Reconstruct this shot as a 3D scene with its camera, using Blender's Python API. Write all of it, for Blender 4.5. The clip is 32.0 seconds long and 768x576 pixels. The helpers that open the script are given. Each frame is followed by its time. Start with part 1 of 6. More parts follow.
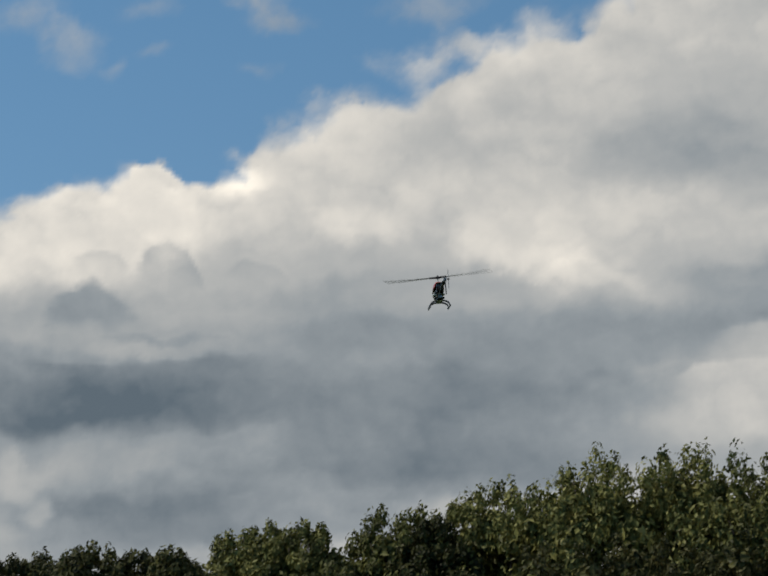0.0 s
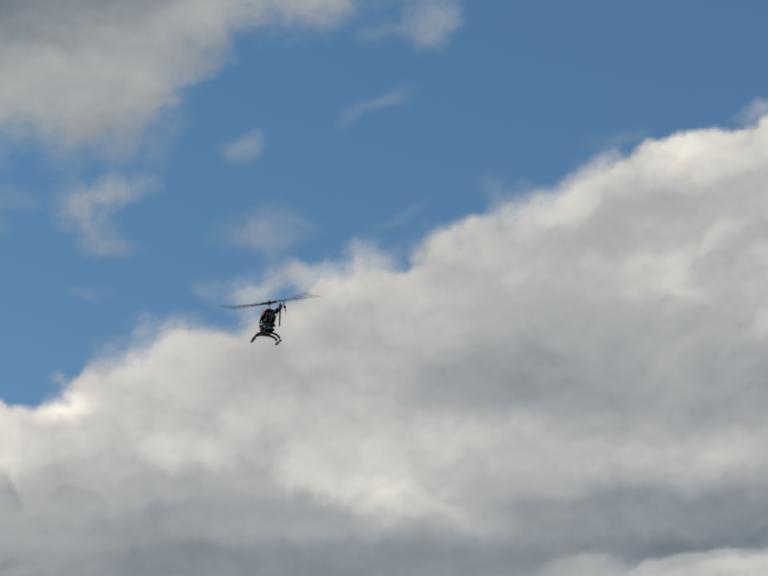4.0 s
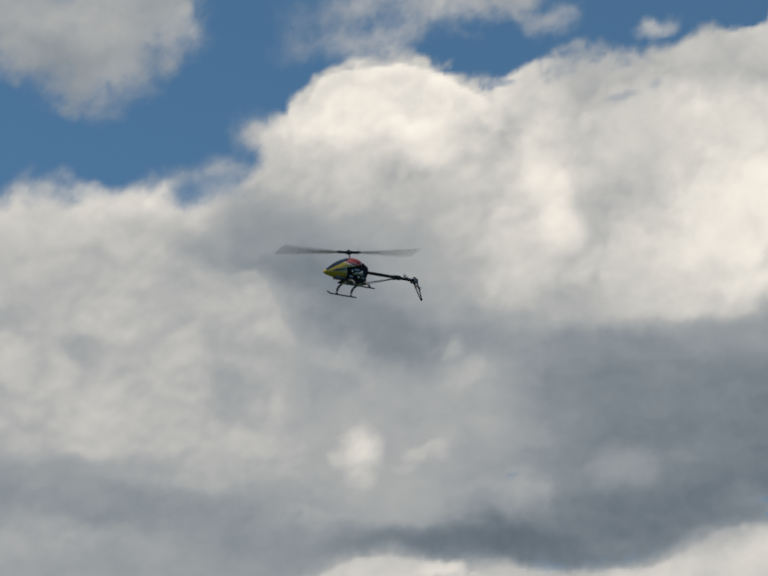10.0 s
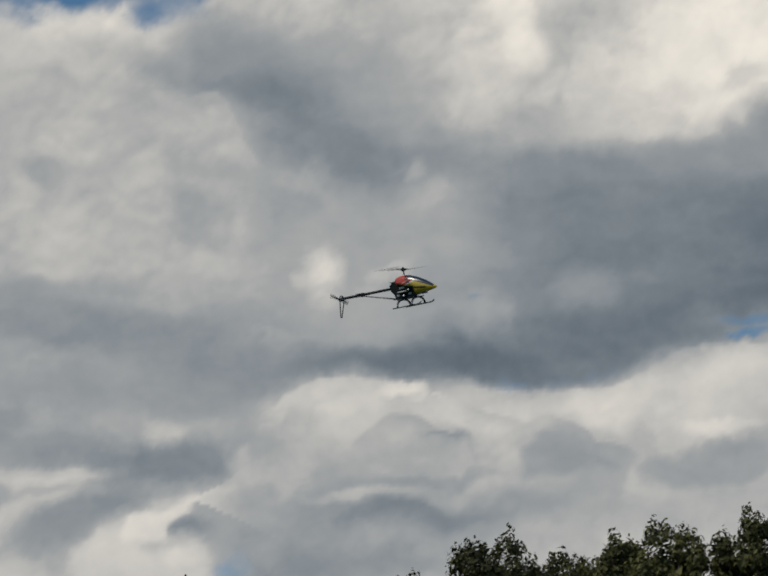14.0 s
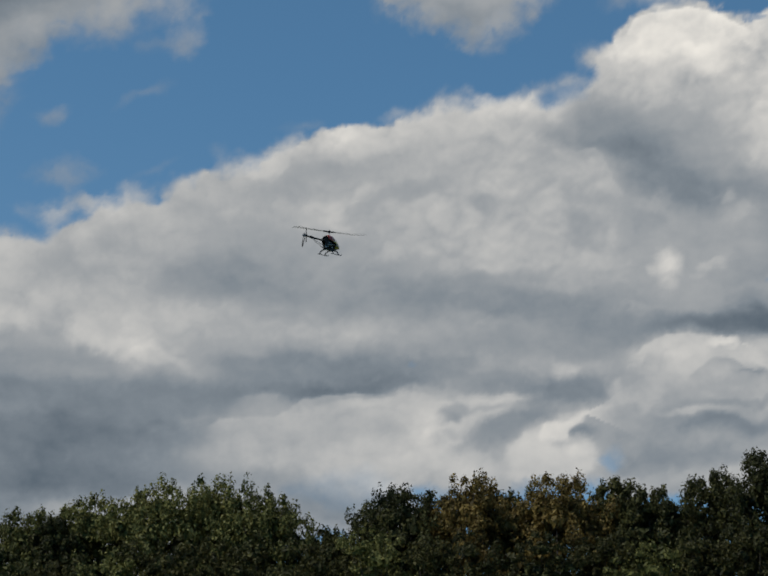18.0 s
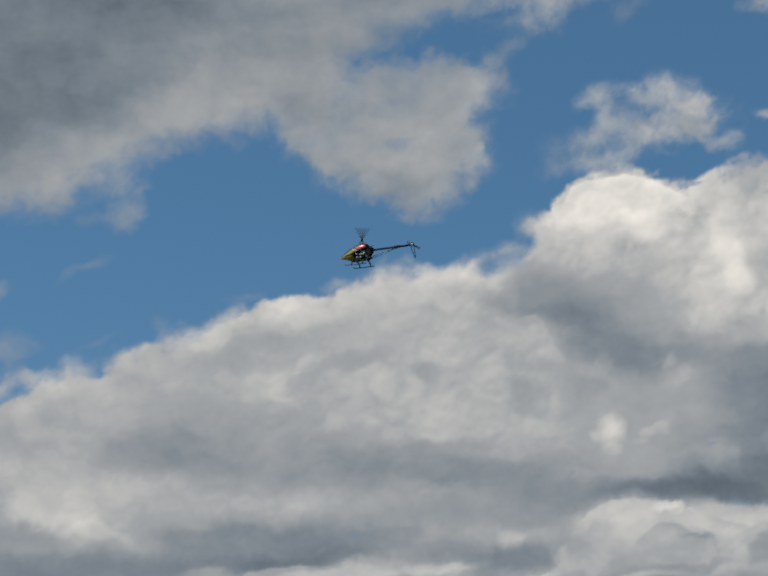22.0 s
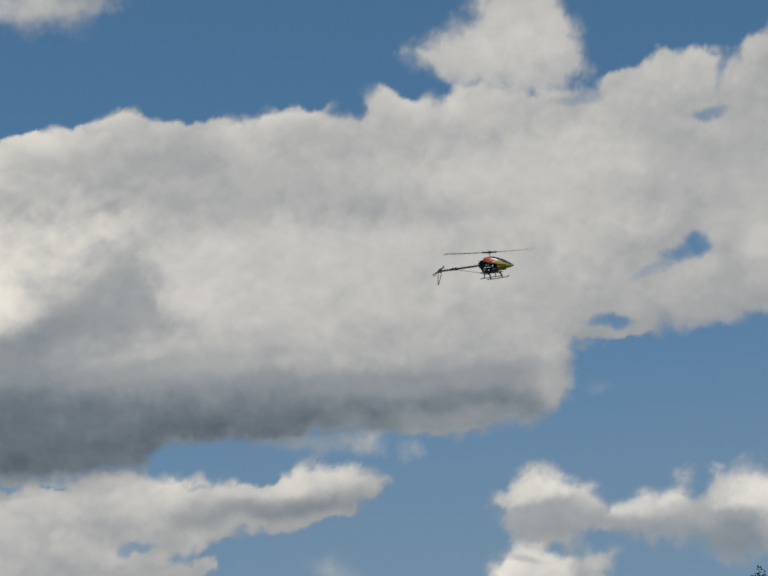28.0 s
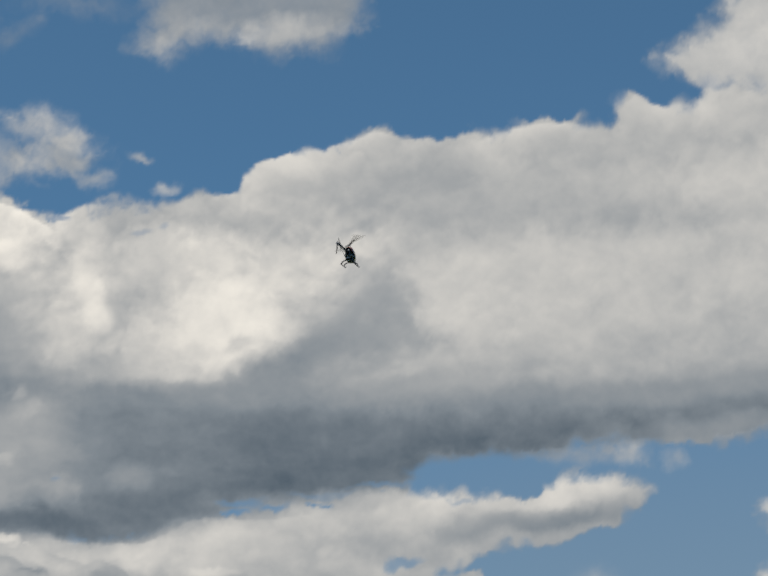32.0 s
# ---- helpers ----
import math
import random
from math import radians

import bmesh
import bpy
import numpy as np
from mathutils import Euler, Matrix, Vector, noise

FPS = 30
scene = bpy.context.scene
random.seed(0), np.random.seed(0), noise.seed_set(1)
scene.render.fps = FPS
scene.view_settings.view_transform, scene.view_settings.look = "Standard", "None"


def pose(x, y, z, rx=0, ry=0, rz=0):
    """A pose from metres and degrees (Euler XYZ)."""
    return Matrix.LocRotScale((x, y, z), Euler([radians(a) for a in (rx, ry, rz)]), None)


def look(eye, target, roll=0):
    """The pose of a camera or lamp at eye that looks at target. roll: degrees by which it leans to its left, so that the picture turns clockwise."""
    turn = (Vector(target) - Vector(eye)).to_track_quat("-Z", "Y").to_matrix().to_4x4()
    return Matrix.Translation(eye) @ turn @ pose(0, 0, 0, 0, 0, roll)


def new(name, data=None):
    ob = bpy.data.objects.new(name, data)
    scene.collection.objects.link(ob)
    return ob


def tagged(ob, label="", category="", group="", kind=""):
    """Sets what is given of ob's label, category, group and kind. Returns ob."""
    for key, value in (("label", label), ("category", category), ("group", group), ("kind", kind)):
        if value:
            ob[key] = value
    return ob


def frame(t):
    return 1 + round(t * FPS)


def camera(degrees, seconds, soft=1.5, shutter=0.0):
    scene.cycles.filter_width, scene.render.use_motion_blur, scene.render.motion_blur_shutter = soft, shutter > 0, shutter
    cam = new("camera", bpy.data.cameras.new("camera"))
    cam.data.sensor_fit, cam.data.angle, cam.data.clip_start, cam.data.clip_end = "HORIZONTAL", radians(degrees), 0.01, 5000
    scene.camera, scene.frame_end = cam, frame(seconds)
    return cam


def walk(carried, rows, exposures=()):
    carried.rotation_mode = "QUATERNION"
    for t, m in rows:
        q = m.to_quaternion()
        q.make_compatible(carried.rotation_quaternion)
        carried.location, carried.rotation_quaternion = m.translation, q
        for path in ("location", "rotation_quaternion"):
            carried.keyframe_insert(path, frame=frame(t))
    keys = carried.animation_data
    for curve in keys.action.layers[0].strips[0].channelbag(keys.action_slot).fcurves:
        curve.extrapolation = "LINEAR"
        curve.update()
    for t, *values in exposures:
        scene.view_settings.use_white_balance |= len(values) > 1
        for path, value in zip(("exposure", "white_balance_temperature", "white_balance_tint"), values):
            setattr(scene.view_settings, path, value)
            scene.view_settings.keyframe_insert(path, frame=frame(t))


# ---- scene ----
FAR_EYE = Vector((0.0, 0.0, 1.6))
NEAR_EYE = FAR_EYE + 57.0 * Vector((math.sin(radians(3)), math.cos(radians(3)), 0.0))


def aim(eye, yaw, pitch, roll):
    """A camera pose from its eye, compass angle, tilt and lean, in degrees."""
    a, b = radians(yaw), radians(pitch)
    way = Vector((math.sin(a) * math.cos(b), math.cos(a) * math.cos(b), math.sin(b)))
    return look(eye, eye + way, roll)


cam = camera(2 * math.degrees(math.atan(784 / 4200)), 32.0, soft=1.9, shutter=0.25)
CLOSE = [
    (0, -15.45, 11.32, 0.47), (0.5, -14.38, 12.73, 0.22), (1, -13.80, 13.63, 0.06), (1.5, -13.60, 13.78, 0.06), (2, -13.18, 14.30, -0.07),
    (2.5, -12.56, 15.13, 0.21), (3, -11.53, 15.97, 0.57), (3.5, -10.57, 17.06, 0.20), (5.5, -10.03, 18.26, 1.00), (6, -8.73, 18.80, 0.68),
    (6.5, -7.17, 19.37, 0.14), (7, -5.97, 19.13, -0.06), (7.5, -3.38, 18.98, 0.06), (8, 0.00, 20.44, 0.76), (8.5, 3.22, 20.51, 1.06),
    (9, 7.20, 21.18, 0.86), (9.5, 10.34, 21.36, -0.12), (10, 13.45, 20.44, -0.53), (10.5, 15.19, 19.41, -0.39), (11, 17.15, 18.37, -0.93),
    (11.5, 17.42, 18.24, -1.10), (12, 18.20, 18.14, -1.33), (12.5, 17.90, 17.38, -1.43), (13, 17.01, 16.59, -1.20), (13.5, 16.05, 16.06, -1.03),
    (14, 14.48, 15.46, -0.89), (14.5, 12.10, 14.89, -0.57), (15, 9.79, 15.11, -0.04), (15.5, 7.94, 14.70, 0.16),
]
WIDE = [
    (17.5, 1.57, 9.43, 0.88), (18, 1.24, 9.69, 0.84), (18.5, 0.79, 10.30, 0.84), (19, -0.00, 10.81, 0.60), (19.5, -0.53, 11.19, 0.56),
    (20, -0.53, 11.66, 0.46), (20.5, -0.04, 12.12, 0.45), (21, 0.74, 12.68, 0.25), (21.5, 1.48, 13.32, 0.40), (22, 2.86, 14.42, -0.42),
    (22.5, 4.56, 14.71, -0.55), (23, 5.83, 14.75, -0.48), (23.5, 8.13, 15.27, -0.29), (24, 11.19, 15.43, -0.30), (24.5, 14.55, 15.05, -0.40),
    (25, 18.19, 15.14, -0.30), (25.5, 22.80, 15.55, -0.01), (26, 24.27, 15.14, 0.22), (26.5, 26.12, 14.60, 0.22), (28.5, 28.88, 15.10, 0.41),
    (29, 28.66, 14.29, -0.23), (29.5, 27.39, 14.49, -0.28), (30, 26.23, 14.64, -0.52), (30.5, 25.20, 14.66, -0.53), (31, 23.33, 14.75, -0.20),
    (31.5, 21.89, 15.22, 0.21), (32, 21.16, 15.41, 0.46),
]
path = [(t, aim(NEAR_EYE, a, b, c)) for t, a, b, c in CLOSE]
# the camera draws back between the two halves of the shot
for i in range(1, 10):
    u = i / 10
    s = min(max((u - 0.5) * 1.12 + 0.5, 0.0), 1.0)
    s = s * 0.6 + 0.4 * (3 * u * u - 2 * u ** 3)
    eye = NEAR_EYE.lerp(FAR_EYE, s)
    g = u * u * (3 - 2 * u)
    path.append((15.5 + 2 * u, aim(eye, CLOSE[-1][1] * (1 - g) + WIDE[0][1] * g, CLOSE[-1][2] * (1 - s) + WIDE[0][2] * s, 0.2 + 0.6 * g)))
path += [(t, aim(FAR_EYE, a, b, c)) for t, a, b, c in WIDE]
EXPOSURES = [(0.0, 0.34, 6750, 10), (0.7, 0.23, 6820, 10), (3.0, 0.2, 6660, 10), (6.0, 0.22, 6500, 10), (8.0, 0.2, 6480, 10), (9.0, 0.13, 6480, 10), (11.0, 0.1, 6700, 10), (13.0, 0.04, 6800, 10), (14.0, 0.0, 6550, 10),
             (15.5, 0.02, 6450, 10), (17.5, -0.04, 6320, 10), (20.0, -0.06, 6350, 10), (24.0, 0.0, 6390, 10), (26.0, 0.0, 6450, 10), (29.0, 0.0, 6500, 10), (32.0, 0.0, 6430, 10)]
walk(cam, path, EXPOSURES)

# ---- sky and sun ----
SUN_AZ, SUN_EL = 246.0, 50.0
world = bpy.data.worlds.new("sky")
scene.world = world
world.use_nodes = True
wn = world.node_tree
wn.nodes.clear()
sky = wn.nodes.new("ShaderNodeTexSky")
sky.sky_type, sky.sun_disc = "NISHITA", False
sky.sun_elevation, sky.sun_rotation = radians(SUN_EL), radians(SUN_AZ)
sky.air_density, sky.dust_density, sky.ozone_density = 0.8, 0.0, 1.2
spot = wn.nodes.new("ShaderNodeTexCoord")
raised = wn.nodes.new("ShaderNodeVectorMath")
raised.operation, raised.inputs[1].default_value = "ADD", (0.0, 0.0, 0.2)      # a clear, haze-free horizon
wn.links.new(spot.outputs["Generated"], raised.inputs[0])
wn.links.new(raised.outputs[0], sky.inputs[0])
bg = wn.nodes.new("ShaderNodeBackground")
bg.inputs["Strength"].default_value = 0.116
wout = wn.nodes.new("ShaderNodeOutputWorld")
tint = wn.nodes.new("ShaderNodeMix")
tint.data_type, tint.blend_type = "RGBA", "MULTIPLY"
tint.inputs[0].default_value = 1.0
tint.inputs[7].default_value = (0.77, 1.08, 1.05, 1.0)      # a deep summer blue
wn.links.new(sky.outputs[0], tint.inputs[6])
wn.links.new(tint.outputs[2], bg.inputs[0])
wn.links.new(bg.outputs[0], wout.inputs[0])
sun = new("sun", bpy.data.lights.new("sun", "SUN"))
sun.data.energy, sun.data.angle, sun.data.color = 3.0, radians(0.6), (1.0, 0.95, 0.86)
_a, _e = radians(SUN_AZ), radians(SUN_EL)
sun.matrix_basis = look((0, -30, 60), Vector((0, -30, 60)) - Vector((math.sin(_a) * math.cos(_e), math.cos(_a) * math.cos(_e), math.sin(_e))))


# ---- materials ----
class Nodes:
    """A small builder of node materials."""

    def __init__(self, name):
        self.mat = bpy.data.materials.new(name)
        self.mat.use_nodes = True
        self.tree = self.mat.node_tree
        self.tree.nodes.clear()
        self.out = self.tree.nodes.new("ShaderNodeOutputMaterial")

    def add(self, kind, **values):
        node = self.tree.nodes.new("ShaderNode" + kind)
        for key, value in values.items():
            node.inputs[key].default_value = value
        return node

    def link(self, a, b):
        self.tree.links.new(a, b)

    def math(self, op, a, b=None, c=None, clamp=False):
        node = self.tree.nodes.new("ShaderNodeMath")
        node.operation, node.use_clamp = op, clamp
        for i, v in enumerate((a, b, c)):
            if v is None:
                continue
            if isinstance(v, (int, float)):
                node.inputs[i].default_value = v
            else:
                self.link(v, node.inputs[i])
        return node.outputs[0]

    def ramp(self, fac, stops, smooth=False):
        node = self.tree.nodes.new("ShaderNodeValToRGB")
        cr = node.color_ramp
        cr.interpolation = "EASE" if smooth else "LINEAR"
        while len(cr.elements) < len(stops):
            cr.elements.new(0.5)
        for el, (p, c) in zip(cr.elements, stops):
            el.position, el.color = p, (*c, 1)
        self.link(fac, node.inputs[0])
        return node.outputs[0]

    def noise(self, vec, scale, detail=3.0, rough=0.55):
        node = self.add("TexNoise", Scale=scale, Detail=detail, Roughness=rough)
        self.link(vec, node.inputs["Vector"])
        return node.outputs[0]

    def object_coords(self):
        return self.add("TexCoord").outputs["Object"]

    def bsdf(self, rough=0.5, metal=0.0, coat=0.0, colour=None):
        node = self.add("BsdfPrincipled", Roughness=rough, Metallic=metal)
        node.inputs["Coat Weight"].default_value = coat
        if colour is not None:
            if isinstance(colour, tuple):
                node.inputs["Base Color"].default_value = (*colour, 1)
            else:
                self.link(colour, node.inputs["Base Color"])
        self.link(node.outputs[0], self.out.inputs[0])
        return node


def worn(name, colour, rough, metal=0.0, coat=0.0, scale=60.0, spread=0.25, bump=0.1, gloss=0.5):
    """A surface of one colour with grain, grime and fine relief."""
    n = Nodes(name)
    v = n.object_coords()
    big, fine = n.noise(v, scale * 0.15, 3), n.noise(v, scale, 4, 0.65)
    mix = n.math("ADD", n.math("MULTIPLY", big, 0.6), n.math("MULTIPLY", fine, 0.4))
    lo = tuple(c * (1 - spread) for c in colour)
    hi = tuple(min(c * (1 + spread), 1) for c in colour)
    b = n.bsdf(rough, metal, coat, n.ramp(mix, [(0.3, lo), (0.7, hi)]))
    n.link(n.math("MULTIPLY_ADD", fine, 0.2, rough - 0.1), b.inputs["Roughness"])
    b.inputs["Specular IOR Level"].default_value = gloss
    if bump:
        bn = n.add("Bump", Strength=bump, Distance=0.002)
        n.link(fine, bn.inputs["Height"])
        n.link(bn.outputs[0], b.inputs["Normal"])
    return n.mat


def leaf_material(name, dark, mid, light):
    n = Nodes(name)
    geo = n.add("NewGeometry")
    info = n.add("ObjectInfo")
    v = n.object_coords()
    patch = n.noise(v, 1.1, 3)
    mix = n.math("ADD", n.math("MULTIPLY", geo.outputs["Random Per Island"], 0.35), n.math("MULTIPLY", patch, 0.72))
    mix = n.math("ADD", mix, n.math("MULTIPLY_ADD", info.outputs["Random"], 0.16, -0.08))
    col = n.ramp(mix, [(0.2, dark), (0.55, mid), (0.9, light)])
    b = n.bsdf(0.55, colour=col)
    b.inputs["Specular IOR Level"].default_value = 0.15
    trans = n.add("BsdfTranslucent")
    n.link(col, trans.inputs[0])
    ms = n.add("MixShader", Fac=0.2)
    n.link(b.outputs[0], ms.inputs[1])
    n.link(trans.outputs[0], ms.inputs[2])
    n.link(ms.outputs[0], n.out.inputs[0])
    return n.mat


def ground_material():
    n = Nodes("grass_field")
    v = n.object_coords()
    a, b, c = n.noise(v, 0.03, 4), n.noise(v, 0.6, 4), n.noise(v, 14.0, 3)
    mix = n.math("ADD", n.math("MULTIPLY", a, 0.4), n.math("ADD", n.math("MULTIPLY", b, 0.3), n.math("MULTIPLY", c, 0.3)))
    bs = n.bsdf(0.9, colour=n.ramp(mix, [(0.35, (0.03, 0.05, 0.015)), (0.5, (0.06, 0.09, 0.025)), (0.65, (0.12, 0.12, 0.045))]))
    bn = n.add("Bump", Strength=0.6, Distance=0.05)
    n.link(c, bn.inputs["Height"])
    n.link(bn.outputs[0], bs.inputs["Normal"])
    return n.mat


def canopy_material():
    """Yellow nose and belly, orange-red crown, dark screen over the nose, white and black trim."""
    n = Nodes("canopy_paint")
    sep = n.add("SeparateXYZ")
    v = n.object_coords()
    n.link(v, sep.inputs[0])
    x, y, z = sep.outputs
    grime = n.noise(v, 25.0, 4)

    def mix(fac, a, b):
        m = n.tree.nodes.new("ShaderNodeMix")
        m.data_type = "RGBA"
        n.link(fac, m.inputs[0])
        for s, c in ((6, a), (7, b)):
            if isinstance(c, tuple):
                m.inputs[s].default_value = (*c, 1)
            else:
                n.link(c, m.inputs[s])
        return m.outputs[2]

    def step(value, at, width=0.004):
        return n.math("MULTIPLY_ADD", value, 1 / width, -at / width, clamp=True)

    inv = lambda v: n.math("SUBTRACT", 1.0, v)
    both = lambda u, v: n.math("MULTIPLY", u, v)
    h = n.math("MULTIPLY_ADD", x, 0.14, z)                       # paint bands climb towards the tail
    base = mix(step(h, -0.174), (0.34, 0.225, 0.008), (0.44, 0.31, 0.04))
    base = mix(both(both(step(h, -0.190), inv(step(h, -0.170))), inv(step(x, 0.235, 0.03))), base, (0.02, 0.018, 0.015))
    slant = n.math("MULTIPLY_ADD", x, -0.35, z)
    back = inv(step(n.math("MULTIPLY_ADD", z, 0.5, x), 0.095, 0.02))
    base = mix(both(step(slant, -0.168), back), base, (0.36, 0.036, 0.010))
    base = mix(both(both(step(slant, -0.178), inv(step(slant, -0.166))), back), base, (0.62, 0.60, 0.55))
    base = mix(both(both(step(slant, -0.140), inv(step(slant, -0.134))), back), base, (0.55, 0.38, 0.26))
    screen = both(step(n.math("MULTIPLY_ADD", x, 0.48, z), -0.066), both(step(n.math("MULTIPLY_ADD", z, 0.8, x), -0.015), inv(step(x, 0.32))))
    base = mix(screen, base, (0.012, 0.013, 0.016))
    b = n.bsdf(0.28, coat=0.5, colour=base)
    n.link(n.math("MULTIPLY_ADD", grime, 0.25, 0.18), b.inputs["Roughness"])
    return n.mat


def cloud_material():
    """Clouds over clear sky: how dense they stand and how bright they are is carried by the backdrop's mesh."""
    n = Nodes("cloud_sky")
    v = n.object_coords()
    cover = n.add("Attribute")
    cover.attribute_name = "cover"
    light = n.add("Attribute")
    light.attribute_name = "light"
    fine = n.noise(v, 0.55, 6, 0.62)
    c = cover.outputs["Fac"]
    edge = n.math("MULTIPLY", c, n.math("SUBTRACT", 1.0, c))      # only the thin parts are frayed
    dense = n.math("ADD", c, n.math("MULTIPLY", edge, n.math("MULTIPLY_ADD", fine, 2.2, -1.1)), clamp=True)
    up = n.add("VectorMath")
    up.operation = "ADD"
    up.inputs[1].default_value = (0.25, 0.0, 0.45)
    n.link(v, up.inputs[0])
    relief = n.math("SUBTRACT", n.noise(v, 0.5, 4, 0.5), n.noise(up.outputs[0], 0.5, 4, 0.5))
    lit = n.math("ADD", light.outputs["Fac"], n.math("MULTIPLY_ADD", fine, 0.09, -0.045))
    lit = n.math("MULTIPLY_ADD", relief, 0.10, lit)
    # small rounded heads, lit from above, in some stretches of the bright parts
    swirl = n.add("VectorMath")
    swirl.operation = "MULTIPLY_ADD"
    noise = n.add("TexNoise", Scale=0.5, Detail=3.0, Roughness=0.5)
    n.link(v, noise.inputs["Vector"])
    n.link(noise.outputs["Color"], swirl.inputs[0])
    swirl.inputs[1].default_value = (2.2, 2.2, 2.2)
    n.link(v, swirl.inputs[2])
    shifted = n.add("VectorMath")
    shifted.operation = "ADD"
    shifted.inputs[1].default_value = (-0.2, 0.0, 0.42)
    n.link(swirl.outputs[0], shifted.inputs[0])
    cells = []
    for where in (swirl, shifted):
        cell = n.add("TexVoronoi", Scale=0.36, Detail=1.0, Roughness=0.4)
        n.link(where.outputs[0], cell.inputs["Vector"])
        cells.append(cell.outputs["Distance"])
    heads = n.math("SUBTRACT", cells[1], cells[0])
    where_lit = n.math("MULTIPLY_ADD", light.outputs["Fac"], 2.2, -0.75, clamp=True)
    stretch = n.math("MULTIPLY_ADD", n.noise(v, 0.13, 2, 0.5), 5.0, -2.5, clamp=True)
    lit = n.math("MULTIPLY_ADD", n.math("MULTIPLY", heads, n.math("MULTIPLY", where_lit, stretch)), 0.24, lit)
    col = n.ramp(lit, [(0.0, (0.092, 0.124, 0.156)), (0.25, (0.238, 0.27, 0.298)), (0.5, (0.402, 0.413, 0.415)), (0.75, (0.652, 0.632, 0.592)), (1.0, (0.955, 0.90, 0.805))])
    em = n.add("Emission", Strength=0.93)
    n.link(col, em.inputs[0])
    tr = n.add("BsdfTransparent")
    ms = n.add("MixShader")
    n.link(dense, ms.inputs[0])
    haze = n.add("Attribute")
    haze.attribute_name = "haze"
    veil = n.add("Emission", Color=(0.232, 0.262, 0.265, 1.0), Strength=0.93)
    veiled = n.add("MixShader")
    n.link(haze.outputs["Fac"], veiled.inputs[0])
    n.link(tr.outputs[0], veiled.inputs[1])
    n.link(veil.outputs[0], veiled.inputs[2])
    n.link(em.outputs[0], ms.inputs[2])
    n.link(veiled.outputs[0], ms.inputs[1])
    n.link(ms.outputs[0], n.out.inputs[0])
    n.mat.cycles.emission_sampling = "NONE"
    return n.mat


# ---- the ground ----
def sheet(name, half, cell, material):
    bm = bmesh.new()
    k = int(half / cell)
    vs = [[bm.verts.new((i * cell, j * cell, 0.0)) for j in range(-k, k + 1)] for i in range(-k, k + 1)]
    for i in range(2 * k):
        for j in range(2 * k):
            bm.faces.new((vs[i][j], vs[i + 1][j], vs[i + 1][j + 1], vs[i][j + 1]))
    me = bpy.data.meshes.new(name)
    bm.to_mesh(me)
    bm.free()
    me.materials.append(material)
    return new(name, me)


ground = tagged(sheet("ground", 3000.0, 250.0, ground_material()), "mown green grass of a wide flying field", "ground", kind="structure")

# ---- the clouds ----
SKY_R = 105.0
AZ = np.arange(-36.0, 72.01, 0.09)
EL = np.arange(-1.0, 38.5, 0.09)
GA, GE = np.meshgrid(AZ, EL)


def value_noise(x, y, seed):
    """Smooth noise from -1 to 1 over the plane."""
    lattice = np.random.RandomState(seed).uniform(-1, 1, (256, 256))
    i, j = np.floor(x).astype(int), np.floor(y).astype(int)
    u, w = x - i, y - j
    u, w = u ** 3 * (u * (6 * u - 15) + 10), w ** 3 * (w * (6 * w - 15) + 10)
    i, j = i % 256, j % 256
    i1, j1 = (i + 1) % 256, (j + 1) % 256
    return (lattice[i, j] * (1 - u) + lattice[i1, j] * u) * (1 - w) + (lattice[i, j1] * (1 - u) + lattice[i1, j1] * u) * w


def fractal(x, y, scale, octaves, seed, gain=0.5):
    total, amp, norm = 0.0, 1.0, 0.0
    for o in range(octaves):
        c, s = math.cos(o * 1.1), math.sin(o * 1.1)
        k = scale * 2.0 ** o
        total = total + amp * value_noise((c * x - s * y) * k + 17.3 * o, (s * x + c * y) * k + 9.1 * o, seed + o)
        norm += amp
        amp *= gain
    return total / norm


def ease(x):
    x = np.clip(x, 0, 1)
    return x * x * (3 - 2 * x)


def heads(x, y, seed):
    """Rounded heads packed side by side: 1 at a head's middle, 0 in the creases."""
    jit = np.random.RandomState(seed).uniform(0.0, 1.0, (2, 128, 128))
    i, j = np.floor(x).astype(int), np.floor(y).astype(int)
    best = np.full(x.shape, 9.0)
    for di in (-1, 0, 1):
        for dj in (-1, 0, 1):
            a, b = (i + di) % 128, (j + dj) % 128
            best = np.minimum(best, (i + di + jit[0][a, b] - x) ** 2 + (j + dj + jit[1][a, b] - y) ** 2)
    return np.clip(1 - best, 0, 1)


# the crumpling of all outlines
FA = GA + 0.55 * fractal(GA, GE, 0.55, 6, 11, 0.6)
FE = GE + 0.50 * fractal(GA, GE, 0.55, 6, 31, 0.6)
TORN = fractal(FA, 1.2 * FE, 0.8, 5, 151, 0.62)
HX, HY = GA * 0.93 + 0.5 * TORN, GE + 0.5 * TORN
HEAPS = [heads(HX / size, HY / (0.8 * size), seed) for size, seed in ((2.1, 201), (1.05, 202), (0.55, 203))]
ROUND = sum(k * (h - h.mean()) for k, h in zip((0.22, 0.24, 0.15), HEAPS)) - 0.05
COVER = np.zeros_like(GA)
LIGHT = np.full_like(GA, 0.45)


def window(az, el, r):
    """The stretch of the sky within r degrees."""
    k = r / math.cos(radians(min(el + 2, 40)))
    i0, i1 = np.searchsorted(AZ, (az - k, az + k))
    j0, j1 = np.searchsorted(EL, (el - r, el + r))
    return slice(j0, j1), slice(i0, i1)


